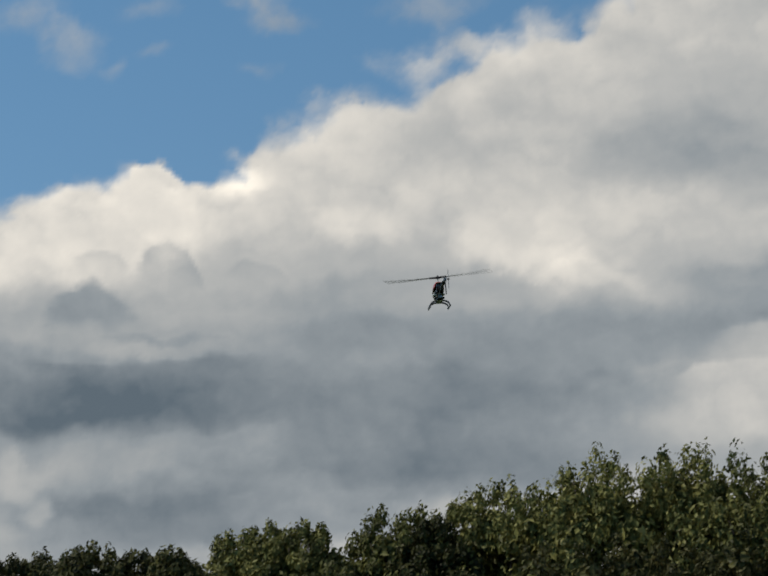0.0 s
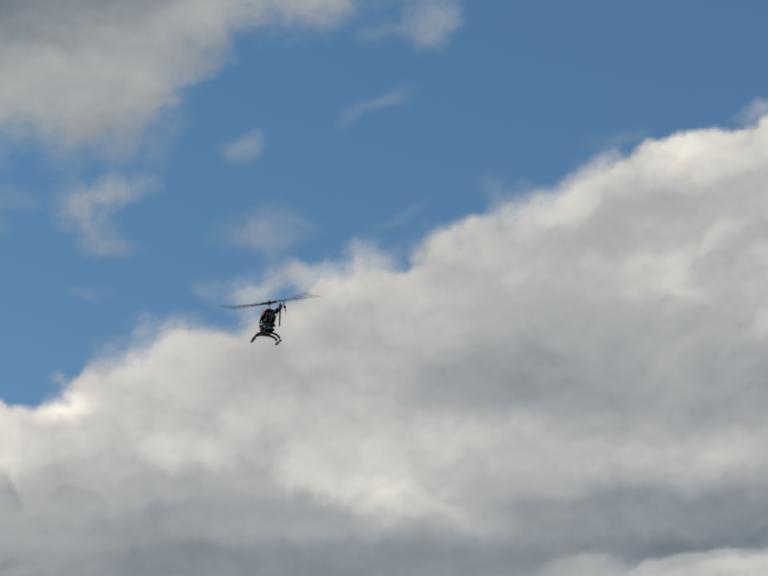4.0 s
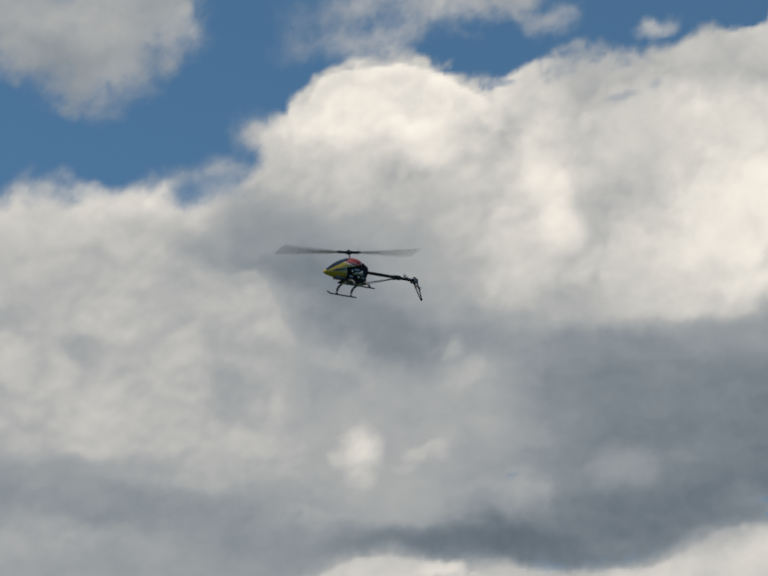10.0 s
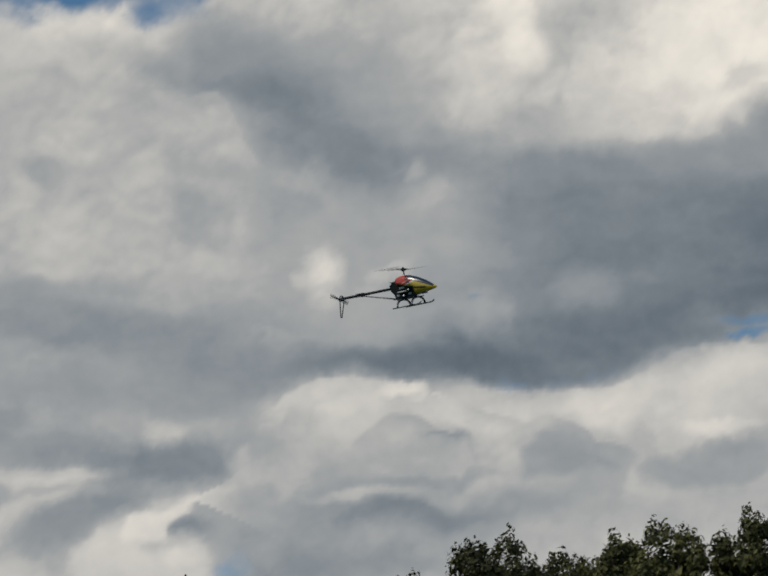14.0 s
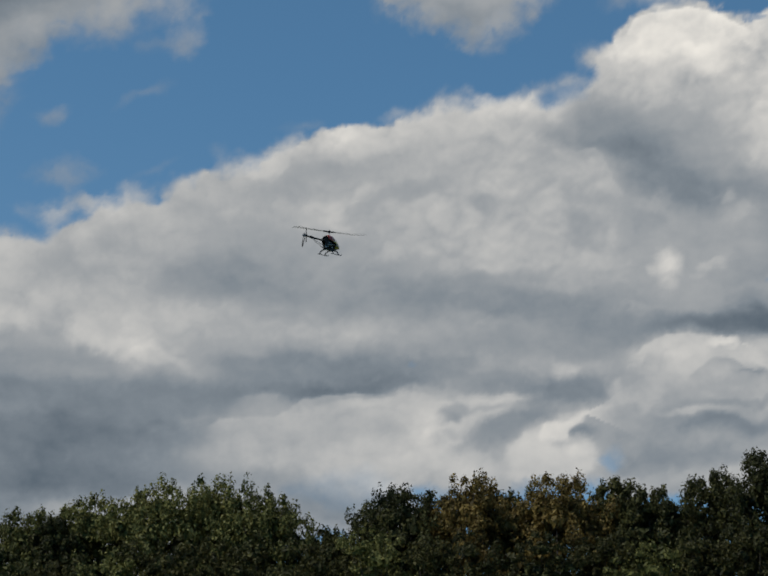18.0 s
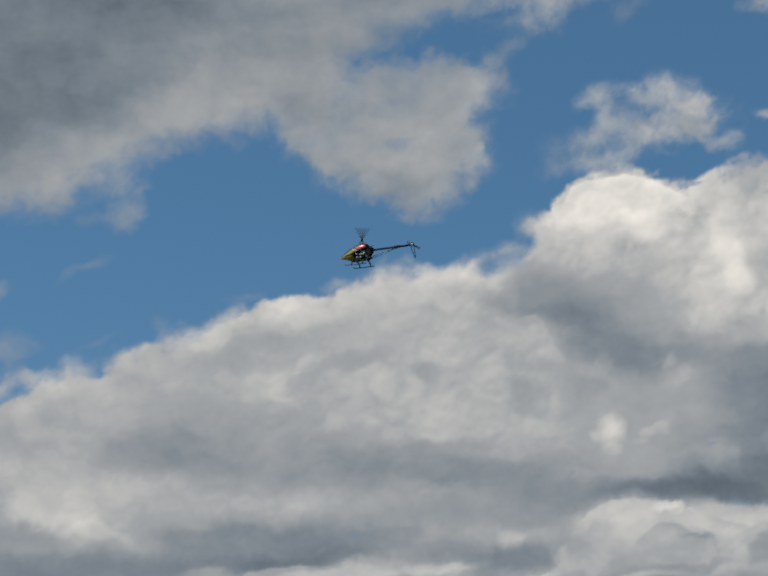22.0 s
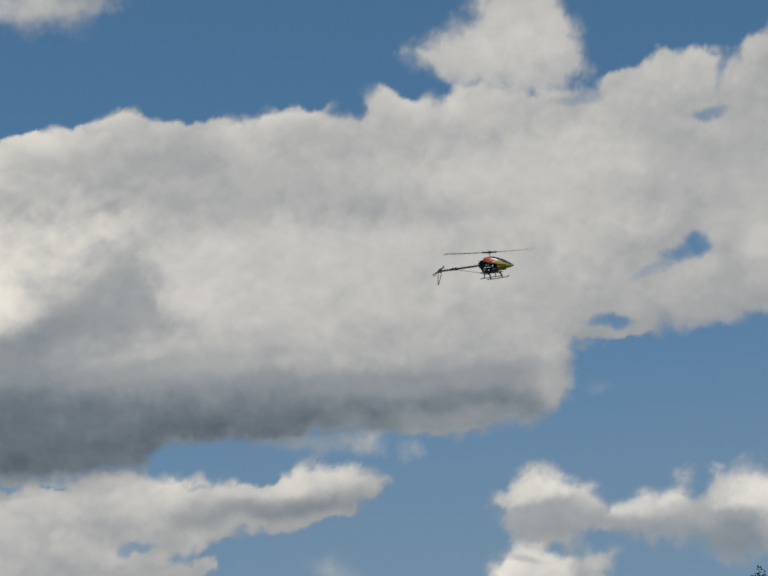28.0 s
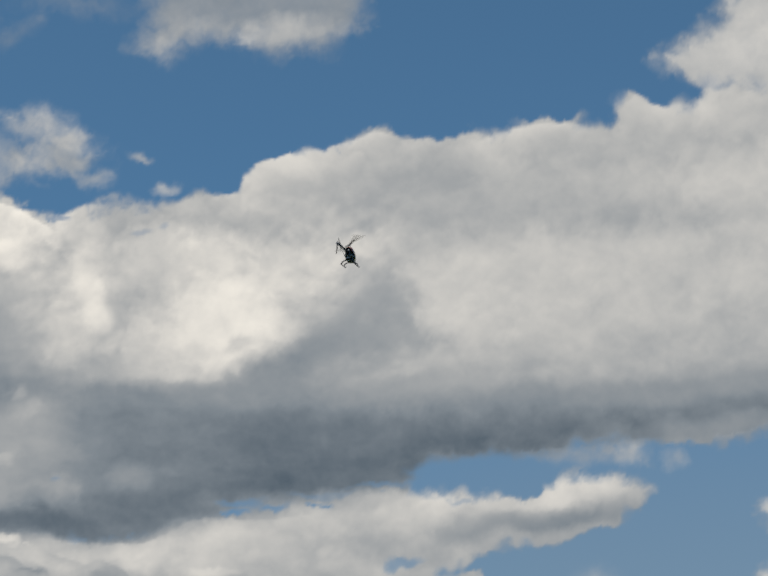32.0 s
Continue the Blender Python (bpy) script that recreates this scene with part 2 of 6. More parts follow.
def ellipse(az, el, wide, high, turn, reach):
    w = window(az, el, reach * max(wide, high) + 1.0)
    da, de = (FA[w] - az) * math.cos(radians(el)), FE[w] - el
    c, s = math.cos(radians(turn)), math.sin(radians(turn))
    return w, np.sqrt(((c * da + s * de) / wide) ** 2 + ((c * de - s * da) / high) ** 2)


def inside_of(outline, torn=1.0):
    """How deep each point of the sky lies inside an outline, in degrees; negative outside."""
    p = np.array(outline)
    k = math.cos(radians(p[:, 1].mean()))
    far, within = np.full(GA.shape, 1e9), np.zeros(GA.shape, bool)
    x, y = (torn * FA + (1 - torn) * GA) * k, torn * FE + (1 - torn) * GE
    for (ax, ay), (bx, by) in zip(p * (k, 1), np.roll(p, -1, 0) * (k, 1)):
        dx, dy = bx - ax, by - ay
        u = np.clip(((x - ax) * dx + (y - ay) * dy) / (dx * dx + dy * dy + 1e-9), 0, 1)
        np.minimum(far, (x - ax - u * dx) ** 2 + (y - ay - u * dy) ** 2, out=far)
        if ay != by:
            within ^= ((ay > y) != (by > y)) & (x < dx * (y - ay) / dy + ax)
    return np.sqrt(far) * np.where(within, 1, -1)


RAGGED = ease((fractal(GA, GE, 0.45, 3, 401) + 0.25) / 0.5)      # crisp stretches of edge between torn and melting ones


def bank(light, soft, dense, outline):
    """A body of cloud: its brightness, the softness of its edge, its density, and its outline in angles."""
    fray = 2.6 if dense < 1 else 0.6 + 1.6 * RAGGED
    a = dense * ease(0.5 + (inside_of(outline) + ROUND + 0.30 * (fray - 0.6) * TORN) / (2 * soft * fray))
    LIGHT[:] = LIGHT * (1 - a) + light * a
    COVER[:] = 1 - (1 - COVER) * (1 - a)


def mass(light, soft, strength, outline):
    """A lit or shaded part of a bank, by its outline."""
    a = strength * ease(0.5 + (inside_of(outline, 0.45) + min(1.0, 4.0 * soft) * (0.5 * TORN + 0.8 * ROUND)) / (2.4 * soft))
    LIGHT[:] += (light - LIGHT) * a


def patch(az, el, wide, high, turn, light, strength):
    """A softly lit or shaded stretch of a bank: its place and half sizes in degrees, its brightness and how far it reaches it."""
    w, q = ellipse(az, el, wide, high, turn, 1.9)
    melt = 1.0 if wide * high < 0.5 else 1.45      # the larger, the softer
    a = strength * ease((0.95 + 0.5 * melt - q + 0.4 * TORN[w]) / melt)
    LIGHT[w] += (light - LIGHT[w]) * a


def rim(light, fade, strength, line):
    """A clear edge inside a bank, as of one head before another: bright or dark along the line's right side, and fading from it."""
    p = np.array(line)
    mid = p.mean(0)
    w = window(mid[0], mid[1], 2.6 * fade + 0.75 * np.abs(p - mid).max() + 1.5)
    k = math.cos(radians(mid[1]))
    x, y = (0.4 * FA[w] + 0.6 * GA[w]) * k, 0.4 * FE[w] + 0.6 * GE[w]
    best, side = np.full(x.shape, 1e9), np.zeros(x.shape)
    along = np.zeros(x.shape)
    n = len(p) - 1
    for i in range(n):
        (ax, ay), (bx, by) = p[i] * (k, 1), p[i + 1] * (k, 1)
        dx, dy = bx - ax, by - ay
        u = np.clip(((x - ax) * dx + (y - ay) * dy) / (dx * dx + dy * dy + 1e-9), 0, 1)
        f = (x - ax - u * dx) ** 2 + (y - ay - u * dy) ** 2
        nearer = f < best
        best[nearer] = f[nearer]
        side[nearer] = (dy * (x - ax) - dx * (y - ay))[nearer] / math.hypot(dx, dy)
        along[nearer] = (i + u[nearer]) / n
    d = np.sqrt(best) * np.sign(side)
    ends = ease(along / 0.18) * ease((1 - along) / 0.18)
    a = strength * ends * ease(0.5 + d / 0.14) * np.exp(-np.maximum(d, 0) / fade)
    LIGHT[w] += (light - LIGHT[w]) * a


def wisp(az, el, wide, high, turn, dense, light):
    """Thin torn cloud before the blue."""
    w, q = ellipse(az, el, wide, high, turn, 1.7)
    a = np.clip(0.72 * dense * ease((1.5 - q + 0.8 * TORN[w]) / 1.7), 0, 1)
    LIGHT[w] += (light - LIGHT[w]) * np.clip(1.5 * a / (a + COVER[w] + 0.02), 0, 1) * (COVER[w] < 0.9)
    COVER[w] = 1 - (1 - COVER[w]) * (1 - a)


def gap(az, el, wide, high, turn, amount):
    """A hole through which the blue shows."""
    w, q = ellipse(az, el, wide, high, turn, 1.7)
    COVER[w] *= 1 - amount * ease((1.3 - q + 0.5 * TORN[w]) / 0.9)


# the great bank, from its far left end to the tower
bank(0.36, 0.18, 1, [(-35.28, 10.87), (-30.26, 12), (-26.32, 13.02), (-25.51, 13.26), (-24.98, 13.62), (-24.45, 13.98), (-23.49, 14.07), (-22.81, 14.46), (-22.13, 14.75), (-21.7, 14.5), (-21.27, 14.15), (-20.3, 14.1), (-19.75, 14.56), (-19.05, 14.67), (-18.63, 14.58), (-18.22, 15.2), (-17.8, 15.62), (-16.82, 16.11), (-16.12, 16.39), (-15.27, 16.5), (-14.28, 16.54), (-13, 16.87), (-11.02, 17.26), (-8.9, 17.55), (-6.79, 17.96), (-4.46, 18.25), (-4.98, 0.46), (-34.49, 0.21)])
bank(0.497, 0.26, 1, [(-19.62, 14.98), (-18.83, 15.43), (-18.16, 15.8), (-17.08, 16.19), (-16.26, 16.57), (-15.14, 16.62), (-14.17, 16.93), (-13.18, 17.17), (-12.49, 17.67), (-11.5, 17.97), (-10.8, 18.44), (-9.93, 18.24), (-9.65, 18.87), (-8.65, 19.25), (-7.93, 19.67), (-7.06, 20.01), (-6.19, 20.35), (-5.46, 20.69), (-4.44, 20.95), (-3.71, 21.21), (-2.69, 21.39), (-2.1, 21.78), (-1.37, 22.03), (-0.65, 21.87), (0.36, 22.03), (1.22, 21.92), (1.92, 21.75), (2.64, 22.31), (1.7, 4.02), (-18.81, 3.79)])
bank(0.606, 0.26, 1, [(-4.11, 20.69), (-3.3, 21.13), (-2.59, 21.25), (-2.06, 21.69), (-1.22, 22.02), (-0.48, 21.89), (0.25, 21.86), (1.11, 21.98), (1.83, 22.22), (2.26, 22.51), (3.26, 23.03), (3.99, 23.19), (5.03, 23.15), (5.77, 23.31), (6.66, 23.53), (7.85, 23.48), (8.89, 23.48), (9.63, 23.89), (9.18, 24.78), (9.78, 25.12), (10.38, 25.38), (10.69, 26.06), (11.29, 26.46), (12.05, 26.58), (12.81, 26.69), (13.72, 27), (14.62, 27.04), (15.06, 26.55), (16.39, 26.29), (17.11, 25.98), (17.72, 26.35), (18.33, 26.64), (18.87, 26.41), (17.71, 6.39), (-2.87, 6.11)])
bank(0.495, 0.18, 1, [(10.57, 25.5), (11.49, 26.43), (14.02, 26.81), (15.16, 26.48), (16.5, 25.93), (18.14, 26.55), (19.51, 26.54), (21.11, 26.57), (23.2, 26.96), (24.13, 27.15), (25.5, 27.21), (25.82, 28), (26.59, 28.65), (28.21, 28.82), (30.28, 28.92), (31.28, 29.51), (32, 29.73), (33.04, 29.21), (34.32, 29.06), (32.27, 14.45), (28.77, 14.22), (24.33, 13.7), (22.17, 12.88), (20.25, 12.53), (16.02, 12.75), (11.77, 12.8), (10.51, 17.19)])
# the long flat-based bank
bank(0.522, 0.18, 1, [(19.28, 24.5), (21.6, 26.27), (22.68, 26.76), (24.43, 27), (25.42, 27.05), (26, 28.05), (26.68, 28.62), (28.71, 28.92), (30.52, 28.94), (31.92, 29.57), (33.02, 29.09), (35.51, 28.91), (36.67, 29.16), (38.29, 29.27), (39.69, 29.49), (42.16, 29.12), (42.81, 28.88), (44.13, 29.98), (45.44, 29.59), (47.09, 29.86), (48.46, 29.81), (51.54, 29.31), (53.74, 29.05), (54.98, 29.54), (57.12, 30.05), (59.08, 29.87), (60.26, 29.33), (61.08, 29.92), (62.29, 30.42), (67.09, 29.77), (66.44, 20.24), (59.68, 19.73), (57.85, 19.59), (55.13, 19.46), (52.56, 19.12), (51.35, 19.51), (50.84, 19.2), (50.93, 18.23), (50.72, 17.09), (49.72, 16.58), (47.36, 16.07), (44.19, 16.05), (41.01, 15.99), (37.41, 16), (34.65, 15.92), (32.95, 15.35), (32.09, 14.72), (26.27, 14.39), (20.19, 13.52)])
# the low bank under it
bank(0.603, 0.16, 1, [(18.23, 12.68), (26.27, 14.11), (29.37, 14.46), (33.14, 14.66), (35.23, 14.46), (37.12, 14.33), (37.98, 14.67), (38.83, 14.8), (40.73, 14.83), (41.66, 14.59), (42.7, 14.35), (42.21, 13.38), (41.13, 12.69), (38.71, 12.33), (36.62, 11.95), (34.94, 11.51), (33.69, 11.23), (35.35, 11.3), (35.44, 10.7), (34.72, 10.52), (34.71, 9.92), (32.85, 9.55), (30.4, 8.38), (29.43, 5.03), (18.61, 5.03)])
bank(0.562, 0.12, 1, [(10, 12.53), (11.77, 12.87), (13.15, 13.03), (14.12, 13), (14.96, 12.72), (15.79, 12.61), (16.9, 12.83), (18.29, 12.7), (19.69, 12.73), (21.08, 12.86), (21.94, 13.26), (22.65, 13.61), (23.63, 13.84), (24.47, 13.86), (25.7, 13.69), (27.23, 13.93), (29, 14.17), (30.79, 14.18), (30, 5.5), (10.14, 6.01)])
# small heaps low in the clear
bank(0.522, 0.18, 0.93, [(47.03, 12.96), (47.32, 13.43), (47.97, 13.69), (48.4, 13.96), (48.95, 14.21), (49.47, 14.28), (50.27, 14.03), (51.1, 14.07), (51.58, 13.75), (51.62, 13.18), (52, 12.92), (51.77, 12.21), (51.06, 11.59), (50.41, 11.14), (48.99, 11.22), (48.01, 11.75), (47.35, 12.46)])
bank(0.617, 0.18, 0.93, [(47.33, 10.91), (47.98, 11.42), (48.61, 11.58), (49.21, 11.44), (50.01, 11.2), (50.73, 11.32), (51.19, 11.87), (51.44, 11.37), (51.82, 11.07), (51.44, 10.14), (50.69, 9.61), (51.43, 8.81), (51.44, 6.18), (44.63, 6.38), (45.39, 9.44), (46.42, 9.6), (47.06, 9.96), (46.68, 10.36)])
bank(0.561, 0.19, 0.9, [(51.42, 12.18), (51.88, 12.68), (52.53, 13.11), (53.28, 13.44), (54.3, 13.52), (54.85, 13.89), (55.25, 13.82), (55.67, 13.17), (56.08, 13.23), (56.46, 13.86), (57.38, 13.96), (58.72, 13.88), (61.28, 13.7), (63.13, 13.15), (62.65, 9.79), (58.87, 10.25), (57.54, 10.52), (56.41, 10.97), (55.49, 11.59), (53.68, 11.52), (51.9, 11.86)])
# the far left of the bank: a lit top, streaked shade below
patch(-22.89, 12.63, 5.64, 1.22, 12, 0.744, 0.85)
patch(-15.25, 14.29, 3.54, 1.63, 10, 0.582, 0.7)
patch(-11.74, 14.83, 2.71, 1.49, 0, 0.564, 0.6)
patch(-16.36, 12.99, 1.23, 0.55, 6, 0.737, 0.7)
patch(-11.33, 12.66, 1.49, 0.75, 0, 0.723, 0.75)
patch(-10.47, 15.09, 1.08, 0.74, 29, 0.667, 0.6)
patch(-8.97, 13.17, 4.04, 1.22, 4, 0.576, 0.6)
patch(-7.14, 14.89, 3.07, 0.81, -5, 0.344, 0.8)
patch(-5.45, 16.44, 1.98, 1.20, -2, 0.391, 0.6)
patch(-8.19, 18.14, 1.87, 0.80, 18, 0.528, 0.6)
patch(-6.52, 11.91, 2.53, 0.67, -1, 0.344, 0.6)
patch(-16.62, 11.69, 4.09, 0.82, 5, 0.49, 0.6)
patch(-19.13, 11.79, 1.49, 0.95, 1, 0.528, 0.6)
patch(-23.49, 10.44, 4.42, 0.68, 5, 0.293, 0.7)
patch(-19.1, 10.56, 4.76, 0.75, 7, 0.286, 0.75)
patch(-12.73, 10.89, 3.54, 0.95, 6, 0.286, 0.7)
patch(-16.6, 9.92, 5.73, 0.75, 7, 0.134, 0.8)
patch(-9.01, 10.05, 4.04, 0.81, 9, 0.169, 0.7)
patch(-22.78, 9.59, 4.03, 0.43, 4, 0.329, 0.6)
patch(-22.09, 9.27, 2.29, 0.38, 6, 0.528, 0.5)
patch(-24.09, 8.4, 5.60, 0.87, 2, 0.071, 0.9)
patch(-17.96, 8.54, 5.71, 1.09, 6, 0.051, 0.9)
patch(-12.45, 8.72, 4.49, 0.95, 8, 0.134, 0.8)
patch(-12.46, 7.63, 5.43, 0.68, 6, 0.134, 0.7)
patch(-21.63, 7.52, 6.73, 0.61, 5, 0.032, 0.8)
patch(-5.89, 9.74, 1.73, 0.81, 11, 0.391, 0.6)
patch(-7.95, 8.55, 4.42, 0.54, 8, 0.344, 0.6)
patch(-6.62, 7.6, 3.06, 0.60, 7, 0.528, 0.7)
patch(-19.3, 6.96, 5.69, 0.54, 4, 0.244, 0.75)
patch(-24.02, 6.52, 1.99, 0.54, 13, 0.206, 0.6)
patch(-15.19, 6.4, 5.44, 0.74, 6, 0.023, 0.85)
patch(-20.64, 5.92, 4.04, 0.54, 6, 0.112, 0.7)
patch(-9.73, 6.81, 3.50, 0.61, 5, 0.169, 0.7)
patch(-17.23, 5.57, 5.70, 0.40, 5, 0.244, 0.65)
patch(-12.46, 6, 2.71, 0.54, 6, 0.193, 0.6)
patch(-25.28, 4.76, 1.18, 0.93, 1, 0.344, 0.75)
patch(-22.63, 4.95, 3.47, 0.74, 1, 0.023, 0.8)
patch(-17.9, 4.75, 4.06, 0.54, 3, 0.193, 0.6)
patch(-25.2, 5.96, 1.58, 0.40, 11, 0.375, 0.6)
patch(-21.93, 4.16, 4.01, 0.40, 3, 0.134, 0.6)
rim(0.763, 0.67, 0.8, [(-26.05, 13.03), (-24.98, 13.6), (-24.45, 13.96), (-23.49, 14.04), (-22.81, 14.42), (-22.12, 14.69), (-21.56, 14.41), (-21.13, 14.1)])
patch(-19.39, 14.25, 0.60, 0.35, 16, 0.812, 0.9)
rim(0.667, 0.54, 0.7, [(-18.63, 14.65), (-18.08, 15.41), (-17.52, 15.83), (-16.68, 16.18), (-15.83, 16.43), (-14.42, 16.5)])
mass(0.206, 0.15, 0.85, [(-25.13, 10.68), (-24.2, 11.07), (-23.77, 11.33), (-23.24, 10.99), (-22.41, 10.59), (-22.26, 10.18), (-24.97, 10.01)])
mass(0.407, 0.18, 0.8, [(-22.36, 11.16), (-22.31, 11.97), (-22.05, 12.39), (-21.57, 12.59), (-20.97, 12.34), (-20.62, 11.61), (-20.43, 11.01), (-21.45, 10.8)])
rim(0.181, 0.51, 0.95, [(-25, 10.77), (-24.2, 11.07), (-23.8, 11.3), (-23.24, 10.99), (-22.41, 10.59)])
rim(0.315, 0.81, 0.9, [(-22.37, 11.56), (-22.19, 12.25), (-21.57, 12.54), (-20.94, 12.26), (-20.65, 11.61), (-20.5, 11.21)])
rim(0.439, 0.47, 0.6, [(-24.37, 11.9), (-23.83, 12.11), (-23, 12.02), (-22.58, 11.69)])
rim(0.375, 0.41, 0.7, [(-20.1, 11.63), (-19.41, 12.02), (-18.57, 11.86), (-18.01, 11.47)])
rim(0.193, 0.41, 0.6, [(-17.94, 7.38), (-16.57, 7.33), (-15.2, 7.24)])
rim(0.258, 0.54, 0.6, [(-11.21, 9.53), (-8.33, 10.18), (-6.42, 10.29), (-4.69, 10.45)])
patch(-18, 10.99, 3.54, 0.68, 5, 0.423, 0.55)
patch(-22.1, 9.46, 1.88, 0.20, -2, 0.407, 0.6)
patch(-21.7, 9.82, 1.62, 0.12, -2, 0.181, 0.6)
patch(-24.61, 7.85, 2.26, 0.48, 2, 0, 0.6)
rim(0.258, 0.81, 0.75, [(-24.43, 6.62), (-22.02, 7.07), (-19.99, 7.18), (-19.04, 7.46), (-17.94, 7.32), (-15.47, 7.14)])
rim(0.272, 0.54, 0.75, [(-20.35, 5.43), (-18.46, 5.64), (-16.55, 5.73), (-14.78, 5.88)])
rim(0.032, 0.67, 0.6, [(-26.14, 9.07), (-23.44, 9.03), (-20.45, 9.24), (-17.98, 9.56)])
patch(-25.76, 6.01, 0.34, 0.59, 2, 0.49, 0.6)
patch(-24.89, 4.9, 0.45, 0.35, 1, 0.456, 0.6)
patch(-25.58, 5.41, 0.39, 0.27, 1, 0.439, 0.5)
# the shoulder under the open blue
patch(-21.54, 13.19, 0.93, 0.94, 3, 0.76, 0.7)
patch(-16.23, 15.17, 2.30, 1.50, 2, 0.553, 0.6)
patch(-13.57, 15.78, 2.04, 1.23, 1, 0.553, 0.5)
patch(-16.02, 13, 1.22, 0.41, 12, 0.747, 0.6)
patch(-11.69, 12.53, 1.50, 0.68, 1, 0.773, 0.75)
patch(-10.45, 15.27, 1.23, 0.82, 0, 0.674, 0.5)
patch(-10.17, 17.18, 2.18, 1.23, 0, 0.553, 0.5)
rim(0.76, 0.47, 0.7, [(-7.15, 19.54), (-5.56, 20.39), (-3.97, 20.81), (-4.28, 19.95), (-4.87, 19.36)])
patch(-4.99, 20.1, 0.94, 0.54, 23, 0.703, 0.6)
patch(-2.43, 20.02, 2.13, 0.94, 7, 0.419, 0.6)
patch(-0.95, 18.47, 0.79, 0.54, 17, 0.688, 0.6)
patch(-7.04, 17.16, 2.03, 1.50, -1, 0.528, 0.6)
patch(-3.12, 16.27, 3.48, 1.08, -2, 0.353, 0.7)
patch(-6.65, 14.98, 2.71, 0.68, -1, 0.235, 0.85)
patch(-2.9, 14.5, 3.47, 0.61, -2, 0.208, 0.7)
patch(-7.78, 13.77, 2.58, 0.54, 0, 0.541, 0.6)
patch(-2.94, 13.16, 4.00, 0.81, -1, 0.504, 0.6)
patch(-10.58, 13.9, 2.32, 0.82, 0, 0.579, 0.5)
patch(-10.57, 11.46, 4.08, 0.54, 0, 0.436, 0.6)
patch(-3, 11.28, 3.46, 0.94, 1, 0.122, 0.85)
patch(-7.12, 10.25, 4.05, 0.81, 0, 0.145, 0.7)
rim(0.471, 0.67, 0.8, [(-6.58, 9.97), (-4.93, 10.23), (-3.85, 10.28), (-2.63, 10.22), (-1.68, 10.38), (-0.87, 10.49)])
patch(-4.14, 9.55, 2.13, 0.67, 9, 0.541, 0.6)
rim(0.61, 0.41, 0.5, [(-9.65, 18.76), (-8.5, 19.25), (-7.06, 19.98), (-5.61, 20.58), (-4.37, 20.88), (-4.6, 20.27), (-5.04, 19.73)])
rim(0.559, 0.35, 0.4, [(-3.86, 21.14), (-2.69, 21.35), (-1.96, 21.78), (-1.3, 22), (-0.58, 21.82)])
rim(0.571, 0.40, 0.4, [(-19.48, 14.99), (-18.16, 15.76), (-16.26, 16.53), (-15, 16.59)])
patch(-5.47, 20.01, 0.75, 0.61, 30, 0.693, 0.6)
patch(-1.05, 18.57, 0.81, 0.35, 33, 0.708, 0.7)
patch(-2.21, 17.92, 0.67, 0.68, -1, 0.665, 0.6)
rim(0.361, 0.94, 0.6, [(-1.72, 17.5), (-1.21, 18.03), (-0.36, 18.11), (0.75, 17.97)])
patch(-7.77, 18.1, 2.18, 0.95, 15, 0.559, 0.5)
patch(-1.27, 20.74, 2.69, 0.95, -2, 0.534, 0.5)
patch(0.1, 19.07, 2.27, 0.81, -2, 0.522, 0.5)
patch(-12.71, 15.96, 2.71, 0.95, 2, 0.51, 0.5)
patch(-14.1, 15.38, 1.08, 0.68, 2, 0.41, 0.5)
patch(-11.84, 15.17, 1.36, 0.68, 21, 0.637, 0.6)
patch(-7.05, 15.38, 2.59, 0.75, 2, 0.27, 0.8)
patch(-4.24, 15.24, 3.25, 0.54, 1, 0.229, 0.6)
patch(-3.94, 16.45, 1.76, 0.68, -1, 0.427, 0.5)
patch(-0.72, 16.12, 2.14, 1.21, -2, 0.497, 0.5)
patch(-8.9, 16.32, 1.50, 0.68, 1, 0.522, 0.5)
patch(-8.02, 13.75, 2.04, 0.54, 1, 0.624, 0.5)
patch(-3.56, 13.74, 2.70, 0.67, -1, 0.546, 0.5)
patch(0.31, 14.08, 2.52, 0.80, -2, 0.285, 0.6)
patch(-16.49, 13.19, 0.93, 0.40, 17, 0.693, 0.6)
patch(-12.04, 12.53, 1.49, 0.61, -14, 0.722, 0.7)
patch(-10.92, 11.95, 0.95, 0.40, 1, 0.665, 0.5)
patch(-16.02, 12.21, 2.27, 0.67, 2, 0.497, 0.5)
patch(-14.75, 14.41, 2.15, 0.81, 2, 0.571, 0.5)
patch(-14.88, 11.18, 3.48, 0.47, 2, 0.229, 0.7)
patch(-5.66, 12.41, 2.43, 0.67, 0, 0.497, 0.5)
patch(-1.14, 11.7, 3.20, 0.60, -1, 0.202, 0.75)
patch(-5.66, 11.33, 2.70, 0.54, 0, 0.393, 0.5)
# the sunlit middle
patch(-1.01, 21.25, 1.61, 0.68, 4, 0.662, 0.6)
patch(3.89, 22.03, 2.58, 1.09, 12, 0.676, 0.6)
patch(6.27, 21, 2.32, 1.09, 1, 0.691, 0.5)
rim(0.706, 0.48, 0.7, [(-2.59, 21.19), (-2.05, 21.64), (-1.21, 21.98), (-0.48, 21.85), (0.54, 21.81)])
rim(0.691, 0.49, 0.6, [(1.83, 22.15), (2.4, 22.52), (3.26, 22.99), (4.14, 23.17), (5.18, 23.12)])
rim(0.764, 0.68, 0.8, [(7.5, 21.43), (8.17, 21.16), (8.9, 21), (9.92, 20.92), (10.21, 20.21), (10.35, 19.53)])
